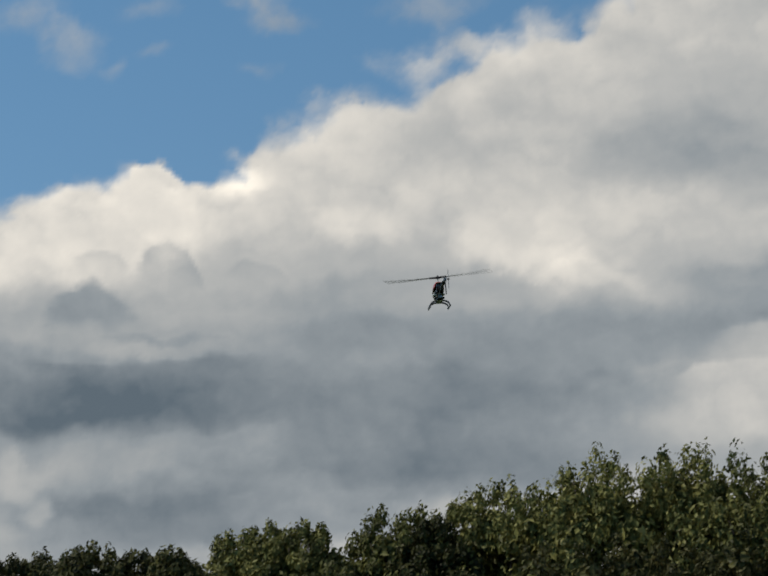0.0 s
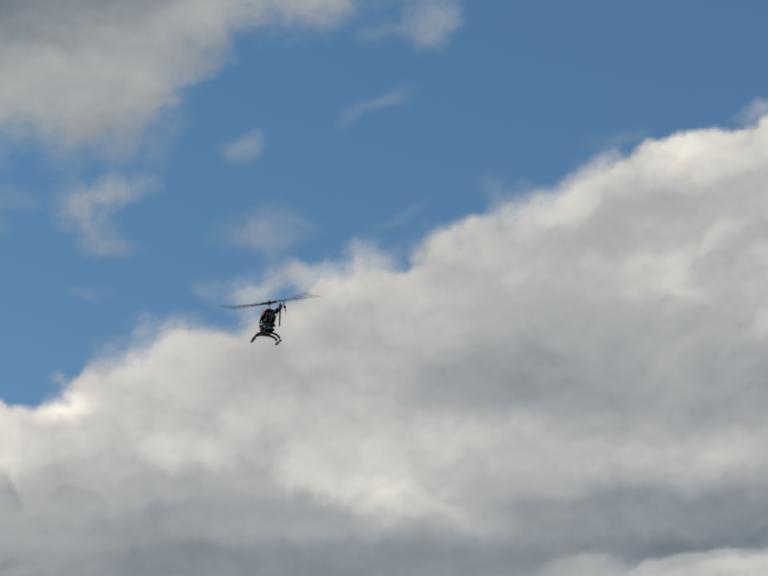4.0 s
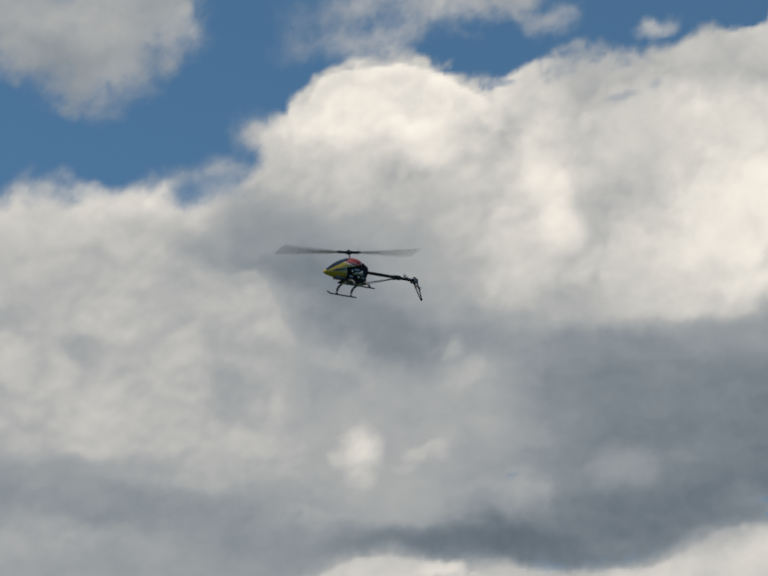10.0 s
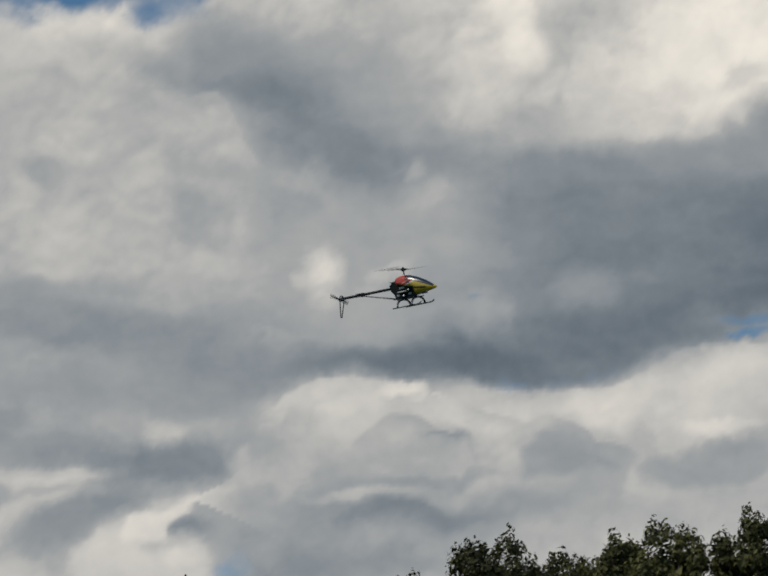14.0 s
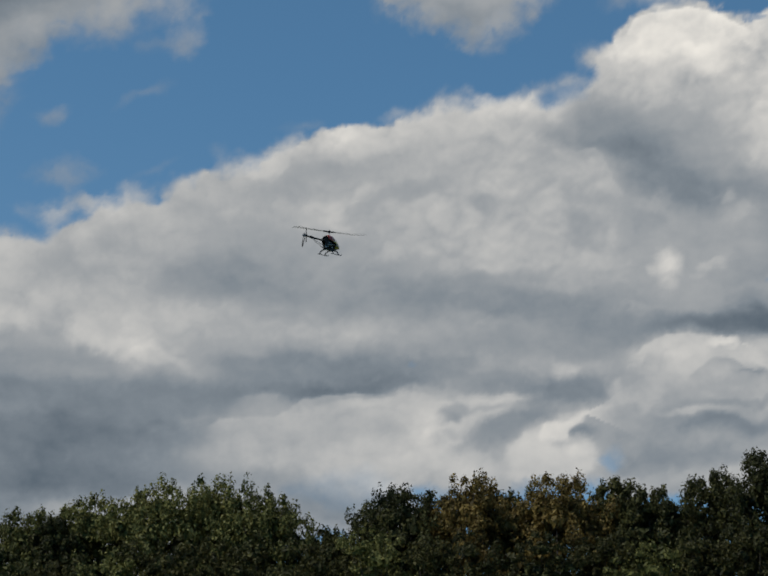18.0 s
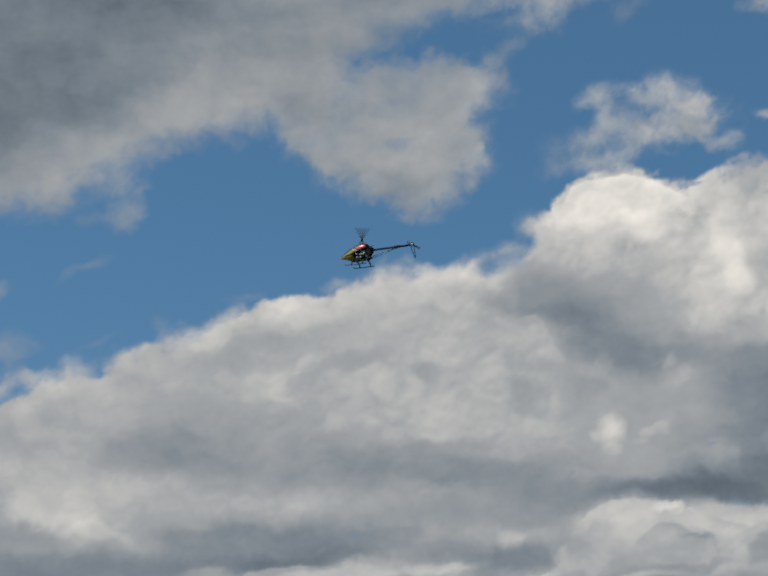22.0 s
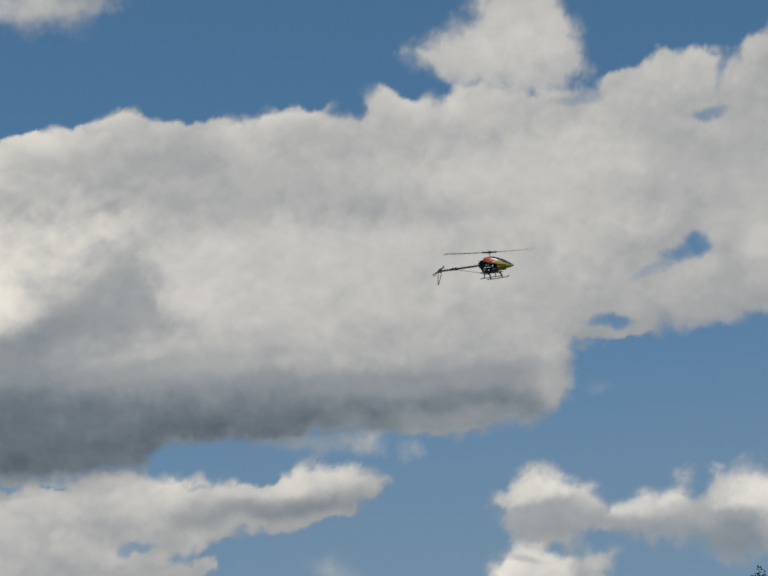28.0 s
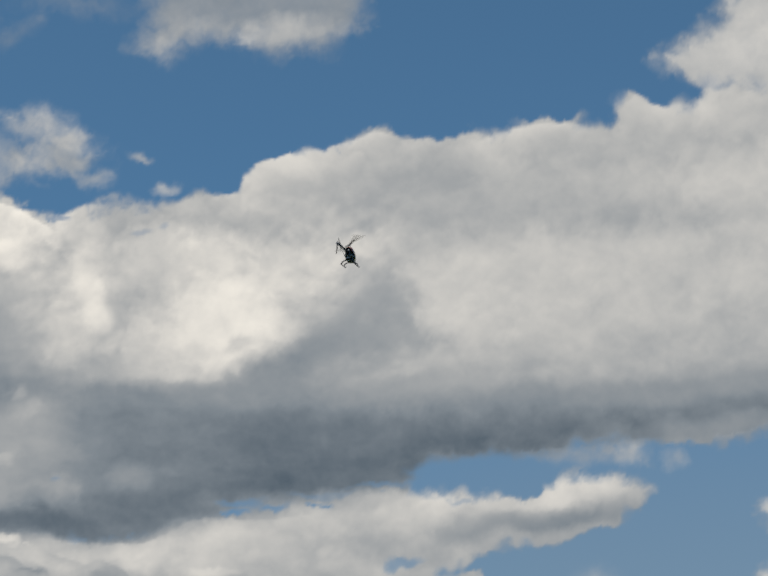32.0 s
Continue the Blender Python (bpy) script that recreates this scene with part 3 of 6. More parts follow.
patch(9.34, 20.21, 0.95, 0.95, 0, 0.691, 0.6)
patch(11.2, 18.44, 1.76, 0.81, 0, 0.606, 0.5)
rim(0.777, 0.40, 0.7, [(-2.19, 17.93), (-1.66, 18.36), (-1.11, 18.64), (-0.55, 18.63)])
patch(-1.92, 18.08, 0.67, 0.54, 44, 0.751, 0.6)
rim(0.487, 1.07, 0.6, [(-1.73, 17.42), (-1.35, 17.98), (-0.24, 18.24), (0.74, 18.5), (1.74, 18.41)])
patch(1.7, 19.22, 1.62, 0.54, 13, 0.579, 0.6)
patch(4.45, 18.78, 1.22, 0.68, 12, 0.566, 0.6)
patch(0.36, 17.67, 1.88, 0.68, 3, 0.54, 0.5)
patch(8.63, 17.76, 0.82, 0.82, 20, 0.487, 0.7)
patch(5.72, 19.76, 1.77, 0.82, 1, 0.691, 0.5)
patch(7.18, 18.56, 1.23, 0.82, 1, 0.676, 0.5)
patch(2.67, 16.82, 2.30, 0.54, 2, 0.606, 0.5)
patch(5.37, 16.63, 0.95, 0.41, 1, 0.721, 0.5)
patch(7.79, 16.13, 2.31, 0.95, 1, 0.676, 0.5)
patch(-2.17, 15.91, 2.12, 0.80, 3, 0.451, 0.6)
patch(2.15, 15.99, 3.24, 0.67, -1, 0.487, 0.6)
patch(3.6, 14.82, 4.05, 0.74, -4, 0.257, 0.8)
patch(6.97, 14.36, 3.25, 0.54, -3, 0.243, 0.7)
patch(-0.59, 15.06, 2.67, 0.54, 3, 0.487, 0.5)
patch(5.4, 15.41, 1.90, 0.47, 1, 0.566, 0.5)
patch(0.6, 13.64, 2.67, 0.53, 2, 0.516, 0.5)
patch(8.93, 13.84, 2.03, 0.54, 0, 0.487, 0.5)
# the tower and its shaded flank
mass(0.562, 0.41, 0.8, [(9.13, 24.69), (11.16, 25.55), (15.64, 26.14), (17.09, 23.44), (16.89, 20.45), (15.57, 19.65), (12.97, 20.47), (10.65, 21.65), (9.32, 23.09)])
mass(0.324, 0.59, 0.85, [(7.22, 21.46), (8.05, 22.1), (8.74, 23.07), (9.75, 23.17), (11.21, 22.6), (12.97, 22.09), (14.43, 22.1), (16.16, 20.46), (17.3, 19.36), (15.56, 18.02), (14.13, 18.16), (12.7, 18.84), (11.27, 18.95), (10.4, 19.75), (10.02, 20.69), (8.8, 20.92)])
mass(0.105, 0.54, 0.8, [(10.09, 20.96), (11.23, 21.26), (12.68, 20.74), (14.42, 19.79), (14.99, 18.57), (14.13, 18.3), (12.7, 19.11), (11.41, 18.96), (10.69, 19.49), (10.32, 20.15)])
mass(0.22, 0.82, 0.75, [(18.41, 17.56), (18.87, 18.51), (20.62, 19), (23.49, 19.01), (26.36, 19.25), (28.54, 19.9), (31.44, 20.85), (30.77, 13.95), (26.69, 13.98), (23.9, 13.63), (21.92, 13.03), (19.68, 12.61), (16.9, 12.67), (14.96, 12.79), (13.01, 13.14), (14.96, 13.67), (16.93, 14.19), (18.92, 15.1), (19.24, 16.31)])
patch(13.84, 24.66, 2.70, 1.34, 0, 0.704, 0.7)
patch(15.03, 24.94, 1.22, 0.94, 10, 0.902, 0.75)
patch(18.28, 23.55, 1.09, 2.57, 7, 0.917, 0.85)
patch(17.19, 21.13, 0.82, 0.95, -1, 0.817, 0.7)
patch(16.2, 23.45, 0.95, 1.62, -1, 0.776, 0.6)
patch(14.72, 23.05, 0.81, 0.68, 0, 0.645, 0.5)
patch(12.07, 23.97, 1.61, 0.67, 1, 0.603, 0.5)
patch(13.84, 21.96, 1.49, 0.81, 0, 0.511, 0.4)
patch(15.44, 21.29, 1.63, 1.22, 0, 0.511, 0.4)
patch(8.64, 21.59, 1.20, 0.60, -18, 0.277, 0.8)
patch(9.8, 20.95, 0.94, 0.40, 2, 0.206, 0.6)
patch(14.42, 18.7, 1.22, 0.82, -20, 0.308, 0.7)
patch(18.78, 20.28, 1.64, 0.95, -2, 0.523, 0.6)
patch(20.32, 22.68, 0.82, 1.76, 3, 0.562, 0.75)
patch(21.4, 20.6, 0.95, 1.36, -2, 0.549, 0.6)
patch(18.03, 25.44, 1.49, 0.67, -1, 0.689, 0.7)
patch(20.38, 24.3, 0.81, 1.21, -2, 0.735, 0.5)
patch(21.75, 25.06, 1.22, 0.81, 17, 0.83, 0.6)
patch(24.23, 24.12, 2.42, 1.07, -4, 0.79, 0.7)
patch(24.67, 21.93, 1.88, 1.49, -4, 0.947, 0.9)
patch(24.17, 20.74, 0.81, 0.54, -3, 0.917, 0.8)
patch(26.69, 23.68, 1.20, 0.94, -5, 0.887, 0.7)
patch(28.08, 22.9, 1.86, 1.47, -5, 0.763, 0.6)
patch(28.24, 24.76, 2.11, 0.66, -6, 0.659, 0.5)
patch(27.53, 21.46, 1.60, 1.07, -5, 0.631, 0.6)
patch(22.64, 22.04, 0.81, 1.22, -3, 0.763, 0.6)
patch(24.82, 19.62, 1.08, 0.54, -4, 0.763, 0.7)
patch(25.6, 20.59, 0.67, 0.35, 6, 0.498, 0.8)
patch(23.15, 20.66, 0.68, 0.30, -13, 0.562, 0.8)
patch(23.85, 20.22, 0.61, 0.33, -3, 0.523, 0.7)
patch(22.08, 19.49, 1.22, 0.68, -3, 0.589, 0.5)
patch(28.32, 20.59, 2.12, 0.67, 15, 0.324, 0.7)
patch(26.12, 19.81, 1.21, 0.54, -4, 0.589, 0.5)
patch(24.18, 18.57, 4.59, 0.68, 3, 0.179, 0.85)
patch(27.75, 18.88, 2.66, 0.61, 10, 0.277, 0.7)
patch(23.42, 17.66, 4.47, 0.54, -1, 0.147, 0.7)
patch(19.88, 18.48, 2.18, 0.82, -2, 0.22, 0.6)
patch(28.32, 17.22, 2.12, 0.81, -4, 0.135, 0.8)
patch(25.49, 16.87, 5.37, 0.54, -7, 0.16, 0.7)
patch(18.84, 17.28, 2.05, 0.55, -2, 0.248, 0.5)
patch(26.41, 15.93, 4.41, 0.59, -8, 0.066, 0.85)
patch(22.65, 16.47, 2.98, 0.68, -3, 0.066, 0.85)
patch(19.78, 15.62, 2.18, 0.54, 6, 0.088, 0.8)
patch(24.26, 15.03, 2.16, 0.54, -3, 0.129, 0.7)
patch(26.73, 14.63, 3.73, 0.61, 0, 0.066, 0.85)
patch(18.97, 16.8, 0.82, 0.30, 3, 0.425, 0.7)
patch(19.47, 14.67, 1.77, 0.54, 1, 0.407, 0.7)
patch(21.44, 14.75, 1.09, 0.41, 8, 0.277, 0.6)
patch(22.52, 13.89, 2.44, 0.61, 10, 0.088, 0.85)
patch(25.31, 14.03, 1.74, 0.40, 5, 0.088, 0.8)
patch(27.82, 14.43, 1.99, 0.40, 2, 0.088, 0.7)
patch(19.7, 13.17, 2.99, 0.49, 2, 0.111, 0.8)
patch(16.63, 13.24, 2.72, 0.49, -1, 0.1, 0.85)
patch(21.94, 13.37, 1.76, 0.41, 12, 0.1, 0.8)
patch(13.85, 13.27, 1.89, 0.47, 0, 0.154, 0.7)
patch(16.92, 14.05, 2.18, 0.46, -1, 0.233, 0.5)
patch(15.95, 14.75, 1.63, 0.54, -1, 0.34, 0.5)
rim(0.631, 0.80, 0.7, [(7.52, 21.01), (8.81, 20.85), (9.66, 20.95), (10.03, 20.55), (10.33, 19.61), (10.84, 18.95), (11.56, 18.55)])
patch(8.55, 19.84, 1.60, 0.94, 2, 0.631, 0.6)
patch(8.05, 22.1, 0.93, 0.54, -17, 0.603, 0.5)
patch(9.86, 18.52, 1.74, 0.81, 1, 0.562, 0.6)
patch(9.05, 17.42, 0.80, 0.61, 1, 0.34, 0.7)
patch(7.94, 17.26, 0.93, 1.08, 2, 0.603, 0.6)
patch(10.31, 17.04, 1.07, 0.54, 1, 0.589, 0.5)
patch(12.71, 17.75, 1.76, 0.82, 0, 0.425, 0.6)
patch(11.99, 17.88, 0.67, 0.41, 21, 0.34, 0.5)
patch(16.13, 17.87, 1.09, 0.61, -11, 0.631, 0.7)
patch(15.42, 18.77, 0.33, 0.33, 0, 0.689, 0.7)
patch(16.83, 16.91, 0.82, 0.82, -1, 0.536, 0.6)
patch(15.83, 16.65, 1.23, 0.68, -1, 0.549, 0.5)
patch(12.58, 15.85, 0.65, 0.68, 0, 0.844, 0.85)
patch(12.59, 14.9, 0.41, 0.54, -10, 0.776, 0.8)
patch(11.95, 15.71, 0.27, 0.33, 0, 0.803, 0.6)
patch(14.76, 15.78, 0.68, 0.27, 15, 0.704, 0.75)
patch(13.99, 15.37, 0.41, 0.19, 0, 0.631, 0.6)
patch(13.85, 14.49, 1.49, 0.81, 0, 0.498, 0.6)
patch(11.6, 15.3, 0.81, 0.81, 0, 0.39, 0.5)
patch(9.52, 15.28, 1.73, 0.67, 1, 0.373, 0.6)
patch(8.85, 14.46, 2.13, 0.54, 1, 0.262, 0.7)
patch(9.43, 13.39, 2.39, 0.54, 1, 0.34, 0.6)
patch(14.13, 16.8, 1.22, 0.54, 0, 0.498, 0.5)
# the bright ledge under the dark base
rim(0.763, 0.67, 0.85, [(11.64, 12.6), (12.46, 12.87), (13.29, 12.93), (14.12, 12.84), (14.95, 12.51)])
rim(0.83, 0.46, 0.8, [(14.68, 12.59), (15.23, 12.65), (15.79, 12.47), (15.51, 12.18), (14.95, 12.25)])
rim(0.689, 0.81, 0.8, [(15.79, 12.44), (16.9, 12.67), (18.29, 12.53), (19.68, 12.54), (21.07, 12.62), (22.06, 13.03)])
rim(0.719, 0.81, 0.7, [(21.64, 12.77), (22.64, 13.37), (23.62, 13.6), (24.45, 13.63), (25.69, 13.47), (27.21, 13.66), (28.98, 13.92)])
patch(16.89, 11.75, 1.22, 0.54, -1, 0.704, 0.6)
patch(13.02, 11.8, 1.21, 0.54, 0, 0.704, 0.6)
patch(21.05, 11.92, 2.03, 0.54, -2, 0.75, 0.6)
patch(24.52, 12.32, 2.95, 0.94, 2, 0.689, 0.5)
patch(23.78, 11.48, 0.81, 0.27, -2, 0.803, 0.6)
patch(27.69, 12.69, 1.59, 0.80, 2, 0.617, 0.5)
patch(14.53, 11.52, 0.81, 0.81, 19, 0.511, 0.5)
patch(16.32, 11.22, 0.62, 0.21, -11, 0.407, 0.7)
rim(0.357, 0.81, 0.8, [(18.83, 11.85), (19.65, 11.66), (20.2, 11.4), (20.46, 10.99), (21.14, 10.91), (21.82, 10.68)])
patch(19.36, 11.16, 0.95, 0.67, -2, 0.39, 0.7)
patch(24.41, 10.58, 1.60, 0.47, 8, 0.443, 0.7)
patch(26.85, 10.47, 2.12, 0.53, -3, 0.498, 0.6)
patch(27.86, 11.48, 1.58, 0.53, 7, 0.589, 0.5)
patch(11.51, 11.8, 0.35, 0.94, 15, 0.461, 0.6)
patch(10.84, 11, 0.67, 0.67, 10, 0.576, 0.5)
patch(8.69, 10.72, 1.45, 0.53, 0, 0.206, 0.7)
patch(8.4, 11.38, 1.05, 0.35, 1, 0.511, 0.6)
patch(9.32, 12.46, 2.26, 0.47, 1, 0.277, 0.6)
patch(10.55, 12.2, 0.80, 0.27, 0, 0.498, 0.5)
# the low reaches: soft heaps and streaks
patch(0.43, 15.21, 3.09, 0.81, 2, 0.311, 0.6)
patch(4.79, 14.51, 3.81, 0.95, -3, 0.279, 0.7)
patch(2.81, 14.87, 2.17, 0.54, 1, 0.221, 0.6)
patch(-0.89, 13.67, 2.93, 0.81, 2, 0.43, 0.5)
patch(6.77, 12.89, 4.09, 0.68, 0, 0.343, 0.6)
patch(0.53, 12.51, 4.02, 0.68, 2, 0.448, 0.5)
patch(5.38, 12.61, 1.63, 0.54, 1, 0.295, 0.6)
patch(-1.06, 11.11, 3.46, 0.60, 5, 0.082, 0.9)
patch(-1.98, 10.54, 1.85, 0.47, 2, 0.093, 0.8)
patch(1.93, 11.73, 1.75, 0.47, 1, 0.377, 0.5)
patch(4.85, 10.97, 2.71, 0.81, 1, 0.235, 0.7)
patch(8.45, 10.72, 2.18, 0.68, 0, 0.207, 0.75)
patch(8.17, 11.33, 0.68, 0.41, 10, 0.567, 0.7)
patch(10.95, 11.26, 1.22, 0.81, 0, 0.295, 0.5)
patch(10.39, 10.58, 0.41, 0.41, 40, 0.609, 0.5)
patch(13.47, 13.13, 3.51, 0.54, -3, 0.117, 0.75)
patch(17.2, 13.3, 2.66, 0.54, -4, 0.105, 0.7)
patch(9.57, 13.44, 2.73, 0.68, 0, 0.295, 0.6)
patch(12.21, 12.33, 1.63, 0.54, 14, 0.554, 0.6)
patch(15.09, 11.74, 2.42, 0.81, -1, 0.528, 0.5)
patch(12.61, 11.38, 1.22, 0.54, -1, 0.609, 0.6)
patch(16.17, 11.24, 0.80, 0.30, -11, 0.343, 0.7)
patch(14.37, 10.4, 2.15, 0.54, -1, 0.412, 0.5)
patch(13.4, 9.61, 2.69, 0.47, -1, 0.279, 0.7)
patch(14.63, 9.73, 1.34, 0.30, -1, 0.485, 0.6)
patch(15.69, 9.04, 3.47, 0.47, 3, 0.221, 0.8)
patch(10.92, 9.09, 2.44, 0.67, 0, 0.295, 0.6)
patch(12.01, 8.28, 2.29, 0.47, 0, 0.279, 0.7)
patch(15.67, 8.5, 2.66, 0.33, 3, 0.412, 0.6)
patch(13.63, 7.73, 2.95, 0.54, -1, 0.141, 0.7)
patch(10.9, 7.35, 1.62, 0.54, 0, 0.167, 0.7)
rim(0.623, 0.94, 0.7, [(-2.75, 9.91), (-1.55, 10.12), (-0.07, 10.26), (1.7, 10.21), (3.35, 10.07), (4.86, 10.23), (5.96, 10.17), (6.11, 9.76)])
patch(-0.7, 9.11, 2.92, 0.80, 2, 0.554, 0.6)
patch(2.01, 9.03, 1.21, 0.81, 1, 0.609, 0.6)
patch(4.87, 9.75, 1.22, 0.34, 1, 0.652, 0.6)
patch(4.87, 9.82, 0.81, 0.14, 1, 0.485, 0.5)
patch(3.09, 9.39, 0.61, 0.30, 1, 0.235, 0.75)
patch(2.97, 8.65, 0.54, 0.22, 1, 0.264, 0.5)
patch(3.67, 8.12, 0.54, 0.27, 11, 0.221, 0.6)
patch(5.03, 8.4, 1.08, 0.67, 1, 0.154, 0.85)
patch(6.8, 9.5, 1.49, 0.54, 20, 0.221, 0.7)
patch(5.98, 9.09, 0.95, 0.34, 20, 0.221, 0.6)
rim(0.84, 0.81, 0.85, [(5.72, 8.01), (6.81, 8.49), (7.63, 8.96), (8.45, 9.3), (9, 9.61), (8.86, 9.3), (8.38, 8.9)])
patch(7.9, 7.75, 1.90, 0.81, 0, 0.744, 0.75)
patch(7.08, 8.28, 0.95, 0.54, 20, 0.728, 0.6)
patch(8.59, 8.56, 0.95, 0.32, 15, 0.207, 0.75)
patch(4.09, 7.32, 0.81, 0.67, 1, 0.728, 0.7)
patch(0.7, 7.8, 2.67, 0.80, 1, 0.567, 0.5)
patch(-1.86, 8.14, 1.32, 0.80, 2, 0.528, 0.5)
patch(9.54, 7.62, 0.81, 0.54, 0, 0.515, 0.4)
# low, over the trees
patch(-13.61, 9.45, 6.71, 0.82, 2, 0.286, 0.7)
patch(-14.35, 7.98, 5.27, 0.82, 4, 0.144, 0.8)
patch(-13.88, 6.78, 4.06, 0.82, 2, 0.095, 0.8)
patch(-9.14, 7.13, 2.48, 0.83, 2, 0.24, 0.5)
patch(-2.75, 11.26, 4.60, 0.84, 4, 0.157, 0.8)
patch(-9.34, 11.58, 1.86, 0.58, -18, 0.743, 0.6)
patch(-11.06, 12.13, 1.23, 0.29, 3, 0.799, 0.5)
patch(-3.23, 12.93, 6.26, 0.84, 1, 0.537, 0.5)
patch(-13.73, 11.29, 2.64, 0.62, 3, 0.537, 0.5)
patch(2.76, 14.29, 6.89, 0.84, 1, 0.271, 0.6)
patch(-6.74, 15.01, 3.52, 0.73, 2, 0.318, 0.6)
patch(-13.76, 14.99, 1.22, 0.51, 3, 0.537, 0.6)
rim(0.635, 0.84, 0.7, [(-7.74, 8.62), (-6.71, 9.17), (-4.39, 9.34), (-3.15, 10.16), (-1.03, 10.46), (1.1, 10.39)])
patch(-1.42, 9.2, 4.19, 0.94, 11, 0.606, 0.5)
patch(-4.76, 7.66, 4.17, 0.83, 11, 0.511, 0.6)
patch(1.99, 7.79, 4.81, 0.84, 1, 0.665, 0.6)
patch(-7.24, 6.46, 4.15, 0.62, 1, 0.17, 0.5)
patch(-2.39, 5.42, 2.50, 0.83, 1, 0.144, 0.7)
patch(2.79, 11.98, 1.88, 0.84, 1, 0.318, 0.5)
# heads of the ledge, one before another
patch(7.71, 19.1, 3.46, 2.56, 2, 0.439, 0.4)
patch(8.15, 12.38, 3.72, 1.21, 1, 0.352, 0.5)
patch(12.69, 12.23, 1.49, 0.49, 8, 0.844, 0.65)
patch(15.19, 12.44, 0.54, 0.18, -1, 0.888, 0.75)
patch(17.13, 11.66, 1.77, 0.62, -1, 0.776, 0.55)
patch(22.72, 12.71, 2.43, 0.62, 13, 0.83, 0.55)
patch(24.16, 11.5, 0.80, 0.16, -3, 0.816, 0.5)
rim(0.475, 0.67, 0.7, [(11.49, 10.58), (11.56, 11.52), (11.7, 12.33)])
rim(0.421, 0.95, 0.85, [(13.38, 10.97), (13.94, 11.6), (14.63, 11.97), (15.46, 11.8), (16.01, 11.38), (16.84, 11.15)])
rim(0.547, 0.46, 0.7, [(16.44, 12.28), (17.55, 11.9), (18.52, 11.68), (19.08, 11.88), (19.69, 11.53)])
mass(0.352, 0.15, 0.75, [(18.15, 10.96), (18.92, 11.45), (19.89, 11.29), (20.29, 10.9), (20.89, 10.48), (21.22, 10.27), (19.85, 10.21), (18.33, 10.08)])
mass(0.369, 0.15, 0.65, [(21.29, 10.26), (21.93, 10.68), (23.3, 10.79), (24, 10.97), (24.81, 10.86), (25.33, 10.57), (25.44, 10.16), (24.33, 9.68), (22.56, 9.61), (21.55, 9.78)])
rim(0.643, 0.49, 0.6, [(21.06, 9.53), (21.22, 10.06), (21.48, 10.46)])
patch(16.01, 11.21, 0.62, 0.09, -11, 0.257, 0.6)
patch(15.72, 10.07, 1.63, 0.19, 1, 0.304, 0.6)
patch(13.79, 9.74, 1.62, 0.17, -1, 0.629, 0.55)
patch(14.33, 9.2, 1.49, 0.16, 4, 0.229, 0.6)
patch(12.01, 10.11, 0.81, 0.16, 30, 0.615, 0.5)
patch(10.5, 10.65, 0.40, 0.35, 40, 0.643, 0.5)
patch(7.93, 10.5, 1.72, 0.48, 0, 0.201, 0.6)
mass(0.873, 0.11, 0.85, [(7.05, 8.51), (7.3, 9.04), (8.23, 9.15), (8.63, 9.44), (9.05, 9.66), (8.85, 9.24), (8.4, 8.91), (8.25, 8.51)])
# torn light low over the wood
mass(0.799, 0.19, 0.55, [(5.78, 8.24), (6.41, 8.67), (7.26, 8.84), (8.1, 9.4), (9.16, 9.76), (8.63, 9.17), (8.1, 8.63), (9.15, 8.57), (9.67, 8.05), (9.45, 7.22), (8.72, 6.6), (5.89, 6.58)])
mass(0.318, 0.19, 0.8, [(4.93, 9.45), (5.99, 9.79), (6.42, 9.38), (6.2, 8.54), (4.94, 8.32), (3.99, 8.4)])
patch(3.45, 9.65, 0.84, 0.27, 1, 0.369, 0.7)
patch(5.14, 10.22, 1.25, 0.21, 0, 0.771, 0.6)
patch(1.97, 9, 1.05, 0.63, 1, 0.813, 0.6)
patch(8.11, 11.47, 0.66, 0.38, 15, 0.711, 0.6)
patch(8.53, 10.76, 1.04, 0.46, 0, 0.302, 0.6)
rim(0.68, 0.94, 0.7, [(11.08, 11.89), (11.51, 12.51), (12.57, 12.91), (13.83, 12.95), (15.29, 12.68)])
# the shaded flat of the bank
rim(0.954, 0.70, 0.9, [(10.68, 25.09), (11.49, 26.33), (12.87, 26.52), (14.02, 26.71), (15.15, 26.38), (16.5, 25.82), (17.16, 25.39)])
patch(14.2, 25.26, 2.26, 0.93, -1, 0.954, 0.8)
patch(11.7, 25.5, 1.44, 0.83, 30, 0.864, 0.6)
patch(12.34, 23.21, 1.85, 1.25, -1, 0.575, 0.5)
patch(29.89, 27.85, 3.17, 1.00, -6, 0.589, 0.6)
patch(27.4, 27.87, 1.60, 0.81, 15, 0.753, 0.6)
patch(31.17, 25.91, 2.57, 0.80, 9, 0.495, 0.6)
patch(26.75, 26.3, 2.21, 0.81, -5, 0.631, 0.6)
patch(21.23, 25.22, 0.61, 1.23, 12, 0.522, 0.4)
patch(28.07, 22.33, 2.82, 1.22, 25, 0.617, 0.5)
patch(29.42, 20.81, 4.01, 1.01, 25, 0.302, 0.6)
patch(30.33, 19.32, 3.20, 0.81, -5, 0.495, 0.6)
patch(27.14, 19.54, 2.43, 0.61, 21, 0.302, 0.6)
patch(22.71, 18.35, 6.77, 0.82, -3, 0.213, 0.7)
patch(29.06, 17.39, 5.23, 0.81, -7, 0.097, 0.6)
patch(30.55, 15.48, 4.00, 0.80, -4, 0.097, 0.6)
